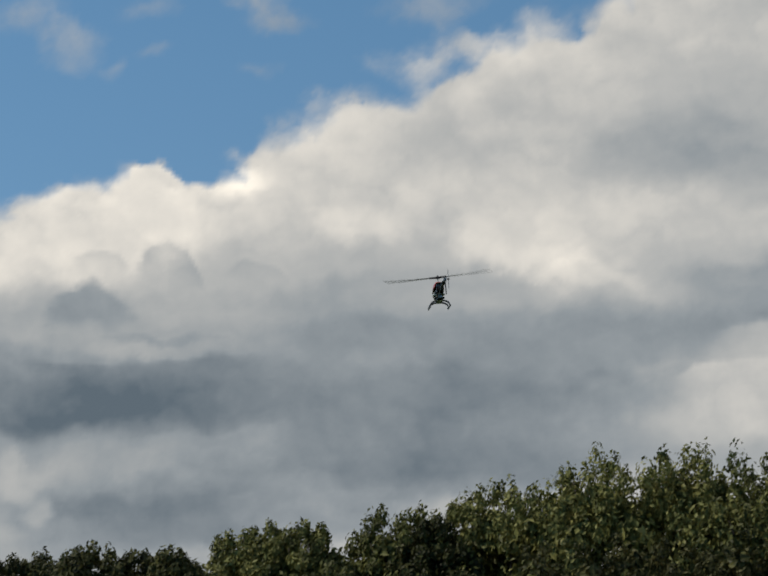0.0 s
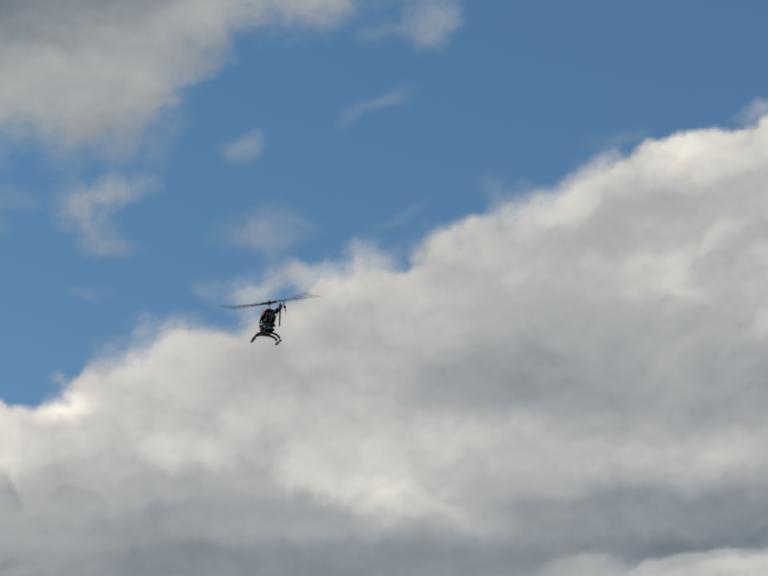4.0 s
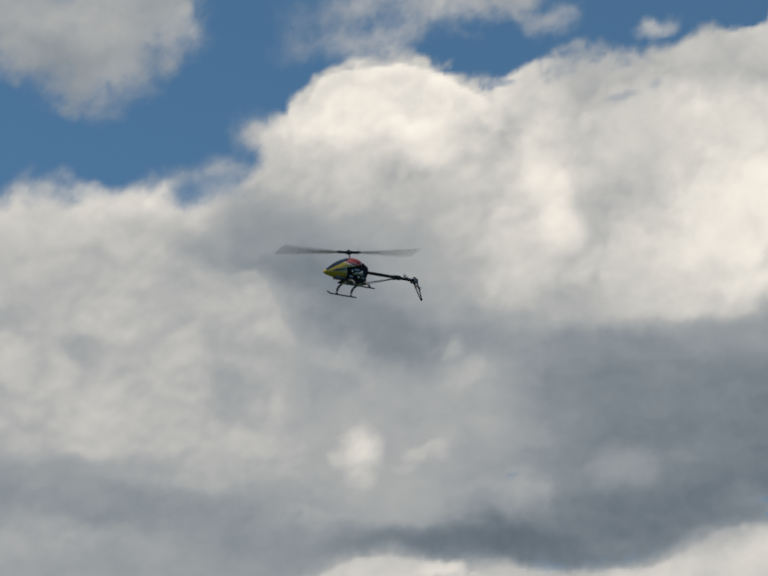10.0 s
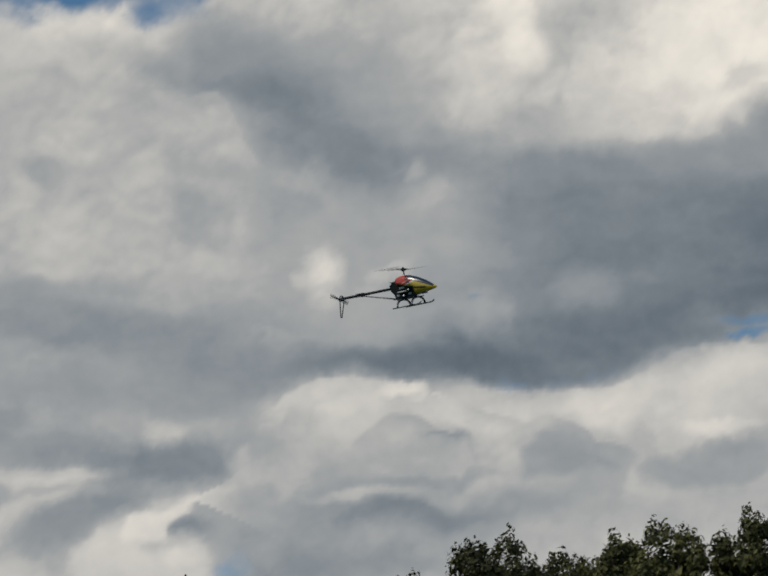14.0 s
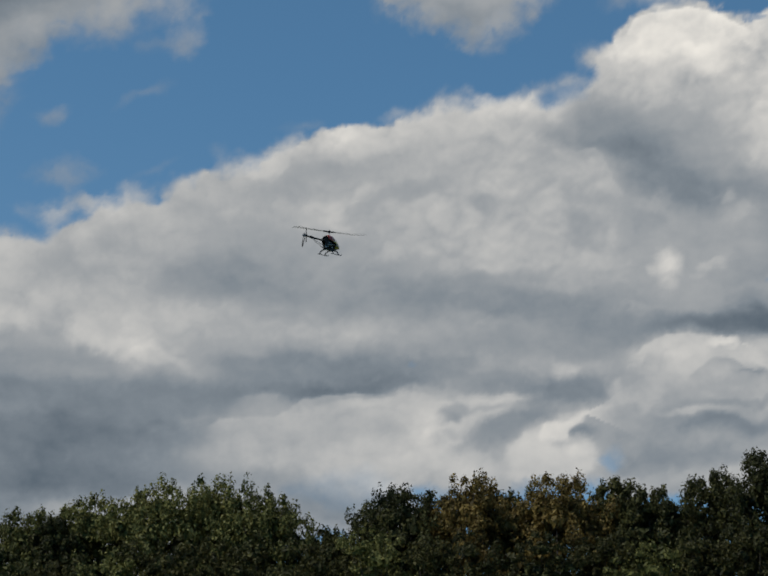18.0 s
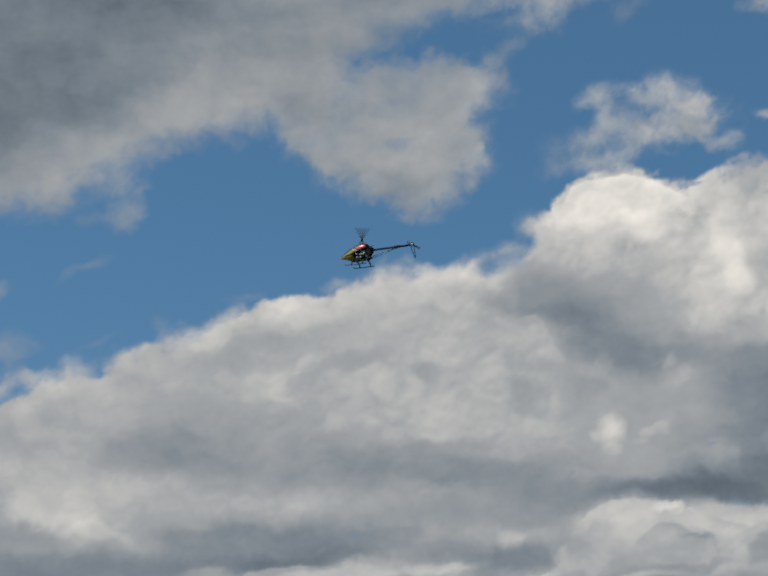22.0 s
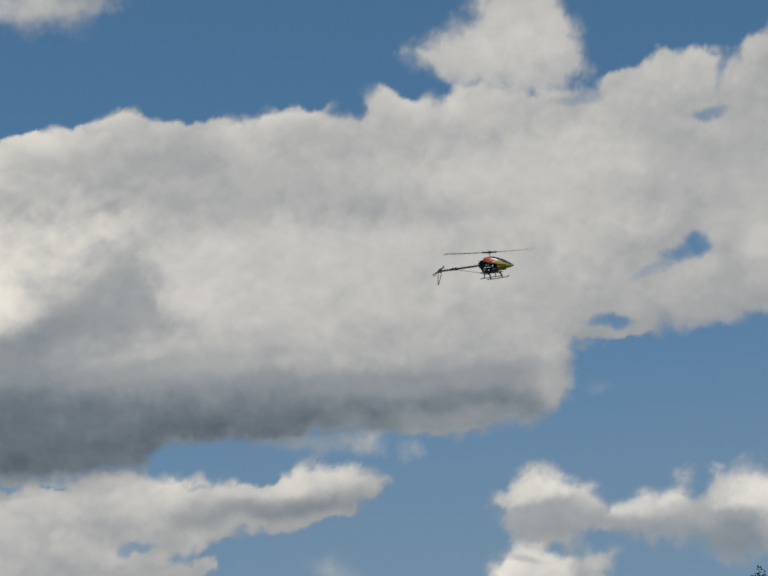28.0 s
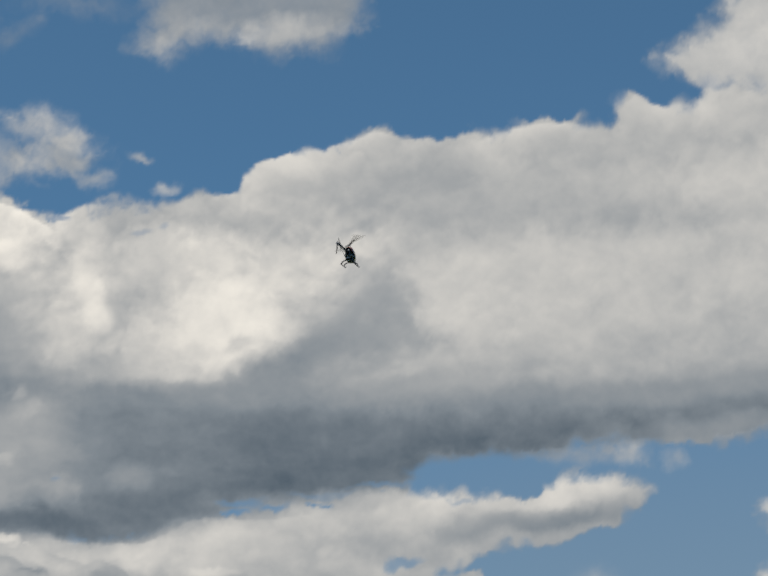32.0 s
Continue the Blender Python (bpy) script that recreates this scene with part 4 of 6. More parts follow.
# the long bank: heaped and lit above, a dark flat base below
rim(0.793, 0.60, 0.8, [(26.08, 27.82), (26.8, 28.62), (28.41, 28.84), (30.26, 29.1), (31.91, 29.55), (33.03, 29.09)])
rim(0.766, 0.48, 0.7, [(36.19, 28.57), (37.39, 29.01), (39.04, 29.3), (40.64, 29.21), (42.42, 28.86)])
rim(0.722, 0.47, 0.6, [(43.43, 29.43), (44.46, 30.07), (45.28, 29.55), (46.61, 29.36), (47.83, 29.82)])
patch(27.21, 27.71, 1.41, 1.01, 29, 0.753, 0.7)
patch(31.07, 27.63, 3.63, 0.91, -2, 0.589, 0.7)
patch(34.61, 26.49, 4.04, 1.00, -8, 0.522, 0.7)
patch(30.07, 26.25, 4.04, 0.81, -12, 0.548, 0.6)
patch(37.04, 27.96, 1.00, 1.00, 16, 0.78, 0.6)
patch(39.7, 27.38, 3.60, 1.19, -5, 0.661, 0.5)
patch(23.77, 25.69, 0.80, 0.49, 0, 0.575, 0.5)
patch(28.9, 25.46, 1.82, 0.61, 29, 0.661, 0.5)
patch(39.41, 25.01, 5.24, 0.50, 0, 0.522, 0.5)
patch(46.63, 28.31, 3.92, 0.77, 3, 0.631, 0.5)
patch(48.9, 28.43, 2.33, 0.76, -8, 0.561, 0.5)
patch(53.34, 26.49, 1.52, 1.13, -9, 0.722, 0.5)
patch(30.88, 24.81, 2.64, 0.61, 6, 0.793, 0.7)
patch(28.17, 24.05, 2.43, 1.02, 29, 0.849, 0.7)
patch(37.06, 23.95, 4.86, 1.20, -3, 0.706, 0.6)
patch(44.59, 22.44, 5.99, 1.57, -5, 0.691, 0.4)
patch(24.58, 21.83, 2.22, 2.24, 0, 0.97, 0.85)
patch(22.2, 24.06, 2.61, 1.22, 1, 0.821, 0.6)
patch(24.63, 24.48, 1.21, 0.81, 0, 0.878, 0.6)
patch(21.12, 21.19, 1.20, 1.63, 1, 0.738, 0.5)
patch(25, 20.61, 0.73, 0.29, 15, 0.535, 0.7)
patch(22.63, 20.6, 0.81, 0.29, 11, 0.589, 0.6)
patch(23.7, 19.59, 2.83, 0.61, 0, 0.766, 0.6)
mass(0.421, 0.53, 0.72, [(21.56, 18.96), (24.34, 19.49), (27.16, 20.3), (29.39, 21.59), (30.97, 22.58), (32.78, 23.21), (33.66, 23.06), (33.16, 22.21), (33.32, 21.33), (34.49, 20.69), (33.27, 20.44), (31.52, 20.43), (29.53, 19.56), (27.34, 18.67), (22.63, 18.36)])
patch(26.5, 19.59, 2.65, 0.71, 25, 0.302, 0.8)
patch(33.73, 20.87, 0.82, 0.36, 8, 0.351, 0.85)
patch(34.5, 22.46, 1.42, 1.21, -2, 0.738, 0.7)
patch(35.96, 21.39, 2.24, 1.21, -3, 0.78, 0.6)
patch(41.17, 21.11, 5.25, 1.19, -4, 0.691, 0.6)
patch(32.34, 19.3, 4.09, 1.01, 8, 0.509, 0.5)
patch(36.69, 19.55, 5.30, 0.80, -3, 0.589, 0.5)
patch(45.29, 19.43, 5.19, 0.98, -5, 0.589, 0.5)
patch(49.49, 19.27, 1.57, 1.15, -6, 0.661, 0.5)
patch(22.63, 18.56, 5.05, 0.51, 1, 0.351, 0.6)
patch(34.44, 18.22, 8.18, 0.61, -2, 0.318, 0.6)
patch(43.02, 18.21, 6.04, 0.59, 0, 0.302, 0.6)
mass(0.159, 1.31, 0.85, [(18.19, 18.28), (27.98, 18.05), (36.59, 18.15), (45.16, 18.36), (50.14, 17.96), (50.76, 17.24), (49.15, 16.76), (43.91, 16.54), (38.16, 15.98), (33.48, 16.03), (32.16, 14.95), (26.86, 14.4), (21.64, 13.57), (18.35, 13.12)])
mass(0.064, 1.11, 0.8, [(20.75, 16.3), (25.82, 16.95), (32.24, 17.17), (40.81, 17.35), (47.17, 17.53), (48.79, 17.17), (46.06, 16.99), (38.61, 16.36), (33.06, 16.14), (31.31, 15.07), (26.86, 14.81), (23.71, 15.11), (21.6, 15.7)])
patch(23.7, 15.92, 2.84, 0.53, 0, 0.172, 0.6)
patch(21.63, 14.28, 4.44, 0.61, 9, 0.109, 0.7)
patch(20.36, 15.18, 1.21, 0.51, 11, 0.439, 0.6)
patch(23.7, 15.92, 2.43, 0.51, 0, 0.159, 0.5)
patch(46.02, 16.64, 2.19, 0.39, 0, 0.421, 0.6)
patch(50.13, 17.87, 0.78, 0.96, -5, 0.535, 0.6)
rim(0.661, 0.58, 0.6, [(49.97, 16.73), (50.76, 17.24), (50.92, 18.37), (50.83, 19.15)])
# soft swells of the long bank
mass(0.522, 0.60, 0.7, [(29.12, 28.06), (31.86, 28.72), (35.9, 28.3), (38.91, 26.77), (40.14, 25.71), (36.93, 24.87), (32.96, 25.2), (29.93, 26.46)])
mass(0.738, 0.69, 0.6, [(32.86, 23.6), (35.6, 24.93), (41.83, 24.91), (46.21, 24.48), (44.89, 22.82), (38.42, 21.61), (34.5, 21.75)])
mass(0.722, 0.79, 0.5, [(45.77, 27.46), (52.29, 27.53), (54.28, 25.37), (52.58, 23.27), (48.24, 23.33), (45.92, 25.49)])
patch(42.95, 26.71, 2.40, 0.71, 5, 0.631, 0.5)
patch(40.63, 26.08, 1.40, 0.40, 6, 0.522, 0.5)
patch(45.93, 22.35, 4.41, 0.98, -5, 0.661, 0.5)
patch(38.28, 19.82, 5.28, 0.80, -2, 0.617, 0.6)
patch(45.6, 19.62, 5.24, 0.79, -4, 0.575, 0.5)
patch(33.72, 19.16, 4.46, 0.52, 5, 0.439, 0.6)
patch(43.74, 18.15, 5.26, 0.43, -1, 0.385, 0.6)
patch(50.11, 18.1, 0.80, 0.97, -5, 0.617, 0.6)
patch(56.18, 25.12, 5.77, 2.24, -9, 0.646, 0.4)
patch(49.66, 25.33, 5.13, 1.93, -7, 0.691, 0.5)
patch(56.24, 27.37, 2.30, 0.56, -9, 0.548, 0.5)
patch(58.17, 28.95, 2.26, 0.92, 9, 0.691, 0.6)
patch(48.14, 30.52, 2.54, 0.57, -7, 0.706, 0.5)
patch(48.26, 28.77, 2.95, 0.77, -7, 0.661, 0.5)
patch(54.27, 20.6, 3.91, 0.76, -7, 0.603, 0.5)
patch(59.63, 22.38, 0.76, 1.10, -9, 0.78, 0.5)
gap(56.26, 22.34, 1.16, 0.41, 2, 0.8)
gap(57.04, 22.54, 0.65, 0.41, -8, 0.8)
gap(54.92, 21.97, 0.78, 0.23, 8, 0.35)
gap(52.9, 19.97, 0.79, 0.27, -6, 0.85)
gap(59.74, 29.05, 0.37, 0.91, -31, 0.6)
gap(58.69, 27.56, 0.94, 0.26, -10, 0.6)
gap(53, 28.77, 1.16, 0.26, 1, 0.4)
wisp(41.84, 15.68, 0.81, 0.48, 17, 0.85, 0.722)
wisp(43.84, 15.58, 0.49, 0.43, -3, 0.7, 0.661)
wisp(39.73, 15.76, 2.24, 0.44, -6, 0.7, 0.522)
wisp(45.71, 16.46, 2.42, 0.31, 0, 0.75, 0.535)
wisp(40.51, 10.58, 1.22, 0.67, -32, 0.5, 0.617)
wisp(41.51, 9.77, 0.81, 0.47, -2, 0.4, 0.589)
wisp(45.59, 9.34, 1.01, 0.35, -2, 0.7, 0.661)
wisp(40.86, 13.53, 1.22, 0.59, -2, 0.5, 0.575)
wisp(52.14, 17.55, 0.59, 0.27, -5, 0.22, 0.522)
wisp(56.82, 14.29, 0.27, 0.15, -5, 0.5, 0.661)
patch(39.22, 14.19, 1.83, 0.52, 8, 0.807, 0.7)
patch(39.59, 13.28, 1.83, 0.28, 4, 0.522, 0.6)
patch(30.41, 13.97, 5.05, 0.60, -1, 0.691, 0.6)
patch(31.43, 12.36, 2.43, 0.52, -1, 0.522, 0.6)
patch(27.52, 12.18, 3.01, 1.00, 0, 0.575, 0.5)
patch(32.92, 14.34, 1.42, 0.32, -11, 0.661, 0.5)
patch(34.39, 14.32, 0.61, 0.20, -21, 0.385, 0.5)
patch(31.42, 10.46, 3.23, 0.80, -1, 0.617, 0.5)
patch(27.54, 9.98, 1.20, 0.60, 20, 0.738, 0.5)
mass(0.864, 0.18, 0.8, [(47.08, 12.96), (47.43, 13.53), (48.2, 13.97), (49.04, 14.11), (50.28, 14.13), (51.07, 13.83), (50.4, 13.25), (48.96, 13.24), (47.88, 12.72)])
patch(49.68, 12.14, 1.60, 0.50, -3, 0.535, 0.8)
patch(50.99, 13.02, 0.52, 0.77, -4, 0.617, 0.5)
mass(0.835, 0.18, 0.75, [(51.87, 12.59), (52.47, 13.08), (53.88, 13.36), (54.9, 13.47), (55.64, 12.93), (54.81, 12.67), (53.4, 12.71)])
patch(53.7, 11.71, 2.16, 0.41, -4, 0.509, 0.8)
patch(53.42, 12.86, 1.18, 0.45, -4, 0.738, 0.5)
mass(0.878, 0.17, 0.8, [(55.98, 12.4), (56.54, 13.38), (57.52, 13.58), (59.3, 13.52), (59.17, 12.61), (57.58, 12.46)])
patch(57.02, 11.11, 2.31, 0.63, -14, 0.421, 0.85)
patch(55.15, 12.18, 0.78, 0.56, -4, 0.617, 0.5)
mass(0.878, 0.18, 0.8, [(46.87, 10.26), (47.54, 11), (48.39, 11.4), (49.62, 11.38), (50.8, 10.93), (50.53, 10.18), (49.1, 9.97), (47.67, 9.93)])
patch(48.05, 9.53, 1.00, 0.58, -2, 0.548, 0.6)
patch(51.02, 11.11, 0.48, 0.57, -3, 0.617, 0.5)
# high sheets and cloudlets
bank(0.33, 0.27, 0.85, [(-24.36, 21.79), (-25.23, 29.52), (-12.37, 30.65), (-13.57, 26.5), (-14.89, 25.9), (-14.55, 25.12), (-15.38, 24), (-16.96, 23.5), (-17.76, 22.37), (-18.9, 22.29), (-20.21, 22.46)])
patch(-20.07, 26.07, 1.57, 0.79, 6, 0.229, 0.7)
patch(-19.18, 24.01, 1.45, 1.47, 5, 0.534, 0.5)
patch(-16.31, 24.75, 1.60, 0.94, 34, 0.345, 0.5)
gap(-18.04, 24.37, 0.48, 0.53, 5, 0.35)
bank(0.385, 0.39, 0.95, [(-8.36, 28.15), (-10.05, 40.37), (15.59, 41.62), (13.17, 34.92), (11.2, 34.33), (8.31, 34.52), (6.87, 33.89), (4.72, 33.43), (2.39, 32.53), (0.57, 31.63), (0.41, 30.41), (-0.44, 29.34), (-1.83, 29.67)])
patch(0.66, 34.27, 5.08, 1.20, 14, 0.286, 0.6)
patch(7.82, 35.32, 5.15, 0.60, 6, 0.241, 0.6)
patch(-0.57, 31.37, 1.97, 1.62, 4, 0.457, 0.6)
wisp(-1.17, 30.11, 1.57, 0.81, 4, 0.6, 0.548)
bank(0.423, 0.44, 0.97, [(-24.16, 21.64), (-26.59, 35.37), (0.97, 37.68), (0.8, 31.28), (-0.35, 29.84), (-2.68, 29.6), (-4.74, 28.93), (-6.81, 28.65), (-8.35, 27.56), (-9.9, 26.87), (-11.41, 25.92), (-13.14, 25.2), (-15.54, 24.86), (-16.79, 24.15), (-17.25, 22.28), (-17.79, 21.23)])
mass(0.132, 1.48, 0.92, [(-24.41, 23.4), (-26.19, 33.52), (-4.36, 35.61), (-7.85, 30.44), (-11.16, 28.43), (-14.39, 26.67), (-16.94, 25.56)])
patch(-11.35, 30.64, 5.57, 1.01, 19, 0.241, 0.7)
patch(-17.72, 30.11, 4.87, 1.98, 27, 0.107, 0.7)
patch(-9.94, 27.48, 4.03, 0.69, 29, 0.479, 0.5)
patch(-5.02, 29.95, 2.83, 0.90, 17, 0.511, 0.5)
patch(-14.28, 25.46, 3.00, 0.61, 15, 0.524, 0.5)
bank(0.538, 0.28, 0.84, [(-0.54, 27.38), (0.6, 28.21), (0.82, 29.65), (1.75, 30.46), (2.22, 30.87), (2.68, 29.85), (4.32, 30.14), (5.73, 30.82), (6.92, 31.3), (8.1, 31.47), (8.29, 30.55), (7.79, 29.55), (7.3, 28.54), (7.72, 27.5), (6.79, 26.91), (6.31, 25.99), (4.94, 25.5), (3.36, 26.04), (1.53, 26.77), (0.15, 26.87)])
patch(6.43, 30.6, 1.21, 0.81, 18, 0.621, 0.5)
patch(3.37, 28, 2.24, 1.23, -1, 0.592, 0.4)
patch(5.18, 26.32, 1.22, 0.62, -1, 0.712, 0.5)
patch(1.98, 29.03, 1.01, 0.82, 0, 0.592, 0.4)
wisp(-0.57, 29.02, 1.22, 0.62, 21, 0.5, 0.592)
wisp(-1.74, 29.42, 0.81, 0.61, 1, 0.35, 0.592)
gap(6.58, 27.53, 0.81, 0.33, -2, 0.35)
gap(6.13, 28.16, 0.53, 0.41, -1, 0.3)
wisp(13.21, 30.02, 0.93, 0.49, 19, 0.85, 0.631)
wisp(13.41, 28.99, 0.53, 1.24, -26, 0.7, 0.589)
wisp(14.76, 27.94, 1.22, 0.70, -1, 0.6, 0.575)
wisp(16.71, 29.74, 1.22, 0.82, -22, 0.75, 0.661)
wisp(16.88, 28.7, 1.42, 0.82, -2, 0.7, 0.631)
wisp(18.67, 27.71, 0.81, 0.33, 17, 0.6, 0.548)
wisp(12.89, 27.35, 1.43, 0.50, -1, 0.45, 0.522)
gap(14.35, 29.18, 0.53, 0.70, -1, 0.85)
wisp(20.61, 28.85, 0.41, 0.14, -3, 0.4, 0.548)
bank(0.351, 0.31, 0.85, [(21.76, 41.3), (33.93, 39.99), (31.36, 33.89), (29.57, 33.1), (27.41, 32.92), (25.82, 33.36), (23.94, 33.62), (21.98, 33.25), (20.8, 33.42), (21.36, 34.2)])
patch(27.53, 33.71, 2.16, 0.60, -2, 0.548, 0.7)
wisp(15.04, 33.66, 1.20, 0.41, 28, 0.35, 0.385)
wisp(8.77, 32.09, 1.41, 0.33, 36, 0.5, 0.476)
wisp(22.49, 33.52, 1.19, 0.52, 5, 0.5, 0.476)
wisp(11.2, 34.13, 2.00, 1.01, 0, 0.8, 0.548)
wisp(9.26, 33.31, 1.20, 0.53, 0, 0.6, 0.522)
wisp(18.53, 34.95, 2.39, 0.52, -3, 0.35, 0.385)
bank(0.661, 0.23, 0.95, [(45.64, 31.43), (47.29, 31.56), (48.39, 32.34), (49.7, 33.88), (52.53, 34), (52.96, 32.23), (53.54, 31.01), (53.86, 29.64), (52.38, 29.01), (49.13, 29.52), (45.91, 30.49)])
patch(50.26, 31.51, 1.53, 0.94, -10, 0.766, 0.7)
patch(49.66, 29.87, 2.50, 0.42, -9, 0.575, 0.6)
patch(47.75, 30.5, 1.16, 0.38, -8, 0.617, 0.5)
wisp(28.05, 33.7, 2.17, 0.67, 4, 0.85, 0.691)
wisp(23.56, 33.72, 1.76, 0.67, 6, 0.45, 0.548)
wisp(22.13, 27.5, 0.48, 0.24, 1, 0.6, 0.661)
wisp(20.68, 28.75, 0.39, 0.16, 1, 0.3, 0.548)
wisp(43.68, 29.6, 0.59, 0.39, -7, 0.4, 0.617)
wisp(15.86, 29.38, 1.19, 0.89, -8, 0.75, 0.617)
wisp(17.45, 28.62, 1.19, 0.69, 22, 0.65, 0.617)
wisp(18.81, 27.73, 0.92, 0.41, 21, 0.6, 0.589)
wisp(15.65, 28.16, 1.19, 0.61, 2, 0.5, 0.575)
wisp(14.73, 28.93, 0.79, 1.01, 3, 0.5, 0.548)
wisp(22.09, 27.42, 0.44, 0.20, 0, 0.7, 0.691)
wisp(20.75, 28.78, 0.28, 0.12, 1, 0.4, 0.617)
wisp(21.69, 33.32, 0.47, 0.60, 0, 0.35, 0.522)
# torn cloudlets in the blue
wisp(-12.04, 25.76, 0.68, 0.59, 2, 0.75, 0.497)
wisp(-10.25, 26.48, 1.62, 0.48, 1, 0.7, 0.461)
wisp(-9.02, 25.29, 0.68, 0.81, -49, 0.75, 0.497)
wisp(-10.36, 24.86, 0.81, 0.32, 21, 0.35, 0.427)
wisp(-14.82, 21.59, 0.59, 0.35, 33, 0.6, 0.427)
wisp(-10.76, 22.82, 1.09, 0.27, 29, 0.4, 0.393)
wisp(-19.71, 19.81, 0.66, 0.80, 4, 0.8, 0.461)
wisp(-18.18, 20.12, 1.07, 0.35, 12, 0.65, 0.497)
wisp(-18.93, 18.79, 0.66, 0.35, 4, 0.4, 0.427)
wisp(-14.27, 19.17, 1.22, 0.54, 8, 0.55, 0.393)
wisp(-14.62, 17.53, 0.95, 0.60, 2, 0.8, 0.497)
wisp(-13.64, 17.84, 0.81, 0.60, 2, 0.65, 0.51)
wisp(-10.8, 18.6, 0.82, 0.41, 1, 0.5, 0.51)
wisp(-3.7, 21.68, 0.81, 0.27, -1, 0.3, 0.393)
wisp(-19.53, 17.4, 0.40, 0.19, 24, 0.25, 0.427)
wisp(-7.36, 20.69, 0.27, 0.22, 0, 0.2, 0.427)
wisp(-21.95, 19.89, 1.19, 0.53, 4, 0.35, 0.402)
wisp(-19.24, 19.39, 0.62, 0.67, 3, 0.6, 0.453)
wisp(-18.56, 20.09, 0.54, 0.54, 3, 0.4, 0.436)
wisp(-7, 20.42, 0.24, 0.41, -1, 0.25, 0.471)
wisp(-10.18, 19.49, 1.09, 0.16, 25, 0.2, 0.402)
wisp(-25.75, 18.66, 1.18, 0.45, 4, 0.6, 0.439)
wisp(-24.34, 18.08, 0.66, 0.66, 3, 0.6, 0.439)
wisp(-22.41, 18.97, 0.80, 0.40, 3, 0.5, 0.407)
wisp(-18.43, 18.71, 0.62, 0.32, 1, 0.5, 0.407)
wisp(-23.33, 17.33, 0.32, 0.19, 33, 0.4, 0.407)
wisp(-22.22, 17.58, 0.46, 0.16, 3, 0.35, 0.375)
wisp(-19.11, 17.35, 0.32, 0.24, 2, 0.3, 0.407)
wisp(-14.14, 17.55, 0.95, 0.46, 0, 0.8, 0.528)
wisp(-13.14, 17.82, 0.81, 0.40, 0, 0.7, 0.528)
wisp(-11.01, 18.07, 1.21, 0.67, -1, 0.85, 0.552)
wisp(-11.58, 17.67, 1.62, 0.54, -1, 0.85, 0.552)
wisp(-8.9, 17.89, 1.34, 0.54, -2, 0.8, 0.528)
wisp(-6.5, 18.48, 1.98, 0.66, 8, 0.9, 0.528)
bank(0.365, 0.24, 0.8, [(-2.01, 28.45), (-1.8, 31.38), (6.79, 31.8), (7.32, 28.35), (7.19, 27.4), (6.14, 26.58), (4.94, 26.07), (4.2, 25.64), (3.28, 26.01), (1.59, 26.54), (-0.27, 27.37), (-1.34, 27.57)])
patch(2.25, 28.46, 2.69, 0.80, 3, 0.503, 0.5)
patch(3.69, 27.04, 1.62, 0.67, 2, 0.528, 0.5)
wisp(6.73, 27.4, 0.68, 0.81, 1, 0.4, 0.528)
gap(3.63, 28.39, 0.81, 0.27, 23, 0.25)
wisp(12.38, 28.18, 1.34, 0.67, 8, 0.6, 0.503)
wisp(14.98, 28.49, 2.13, 0.80, 7, 0.75, 0.54)
wisp(14.04, 27.6, 0.80, 0.27, -2, 0.5, 0.54)
wisp(17.68, 28.22, 1.32, 0.40, 6, 0.6, 0.528)
wisp(11, 27.4, 0.68, 0.40, 29, 0.35, 0.469)
wisp(9.18, 24.71, 0.54, 0.54, 0, 0.5, 0.54)
wisp(8.44, 23.76, 0.82, 0.35, 0, 0.6, 0.528)
wisp(0.8, 22.3, 0.81, 0.27, 8, 0.55, 0.54)
# shaded hollows of the middle
patch(1.56, 19.21, 1.49, 0.35, 18, 0.382, 0.5)
patch(-0.53, 18.43, 1.34, 0.49, 23, 0.349, 0.55)
patch(-1.34, 17.84, 0.53, 0.35, 4, 0.382, 0.5)
patch(4.6, 18.58, 0.82, 0.33, 12, 0.382, 0.55)
patch(8.77, 17.76, 0.41, 0.54, 30, 0.317, 0.55)
patch(17.19, 21.94, 1.20, 1.48, -3, 0.736, 0.45)
patch(2.45, 27.53, 2.70, 1.21, 3, 0.433, 0.5)
patch(3.71, 26.5, 0.95, 0.95, 2, 0.317, 0.5)
patch(4.14, 15.38, 2.98, 0.32, 6, 0.229, 0.5)
patch(-0.69, 33.18, 4.69, 2.21, 4, 0.227, 0.7)
patch(3.96, 35.02, 3.54, 1.21, 3, 0.256, 0.6)
patch(12.82, 24.66, 2.26, 1.25, 29, 0.908, 0.45)
patch(23.58, 21.19, 2.45, 1.15, -3, 0.923, 0.5)
patch(20.47, 17, 4.12, 1.11, -2, 0.318, 0.5)
patch(18.25, 15.62, 3.52, 0.74, -2, 0.302, 0.45)
# light and shade of the low heaps
patch(47.94, 13.4, 0.80, 0.39, 37, 0.722, 0.8)
patch(49.41, 13.7, 1.00, 0.50, -4, 0.738, 0.8)
patch(50.95, 13.6, 0.71, 0.50, -4, 0.676, 0.6)
patch(49.52, 12.63, 1.80, 0.50, 7, 0.457, 0.8)
patch(49.25, 11.88, 1.60, 0.46, -3, 0.403, 0.7)
patch(47.5, 13.13, 0.32, 0.39, -3, 0.722, 0.7)
patch(48.38, 11.25, 0.80, 0.35, 17, 0.691, 0.7)
patch(49.54, 10.42, 1.20, 0.77, -3, 0.793, 0.7)
patch(48.35, 10.86, 0.80, 0.15, -3, 0.495, 0.7)
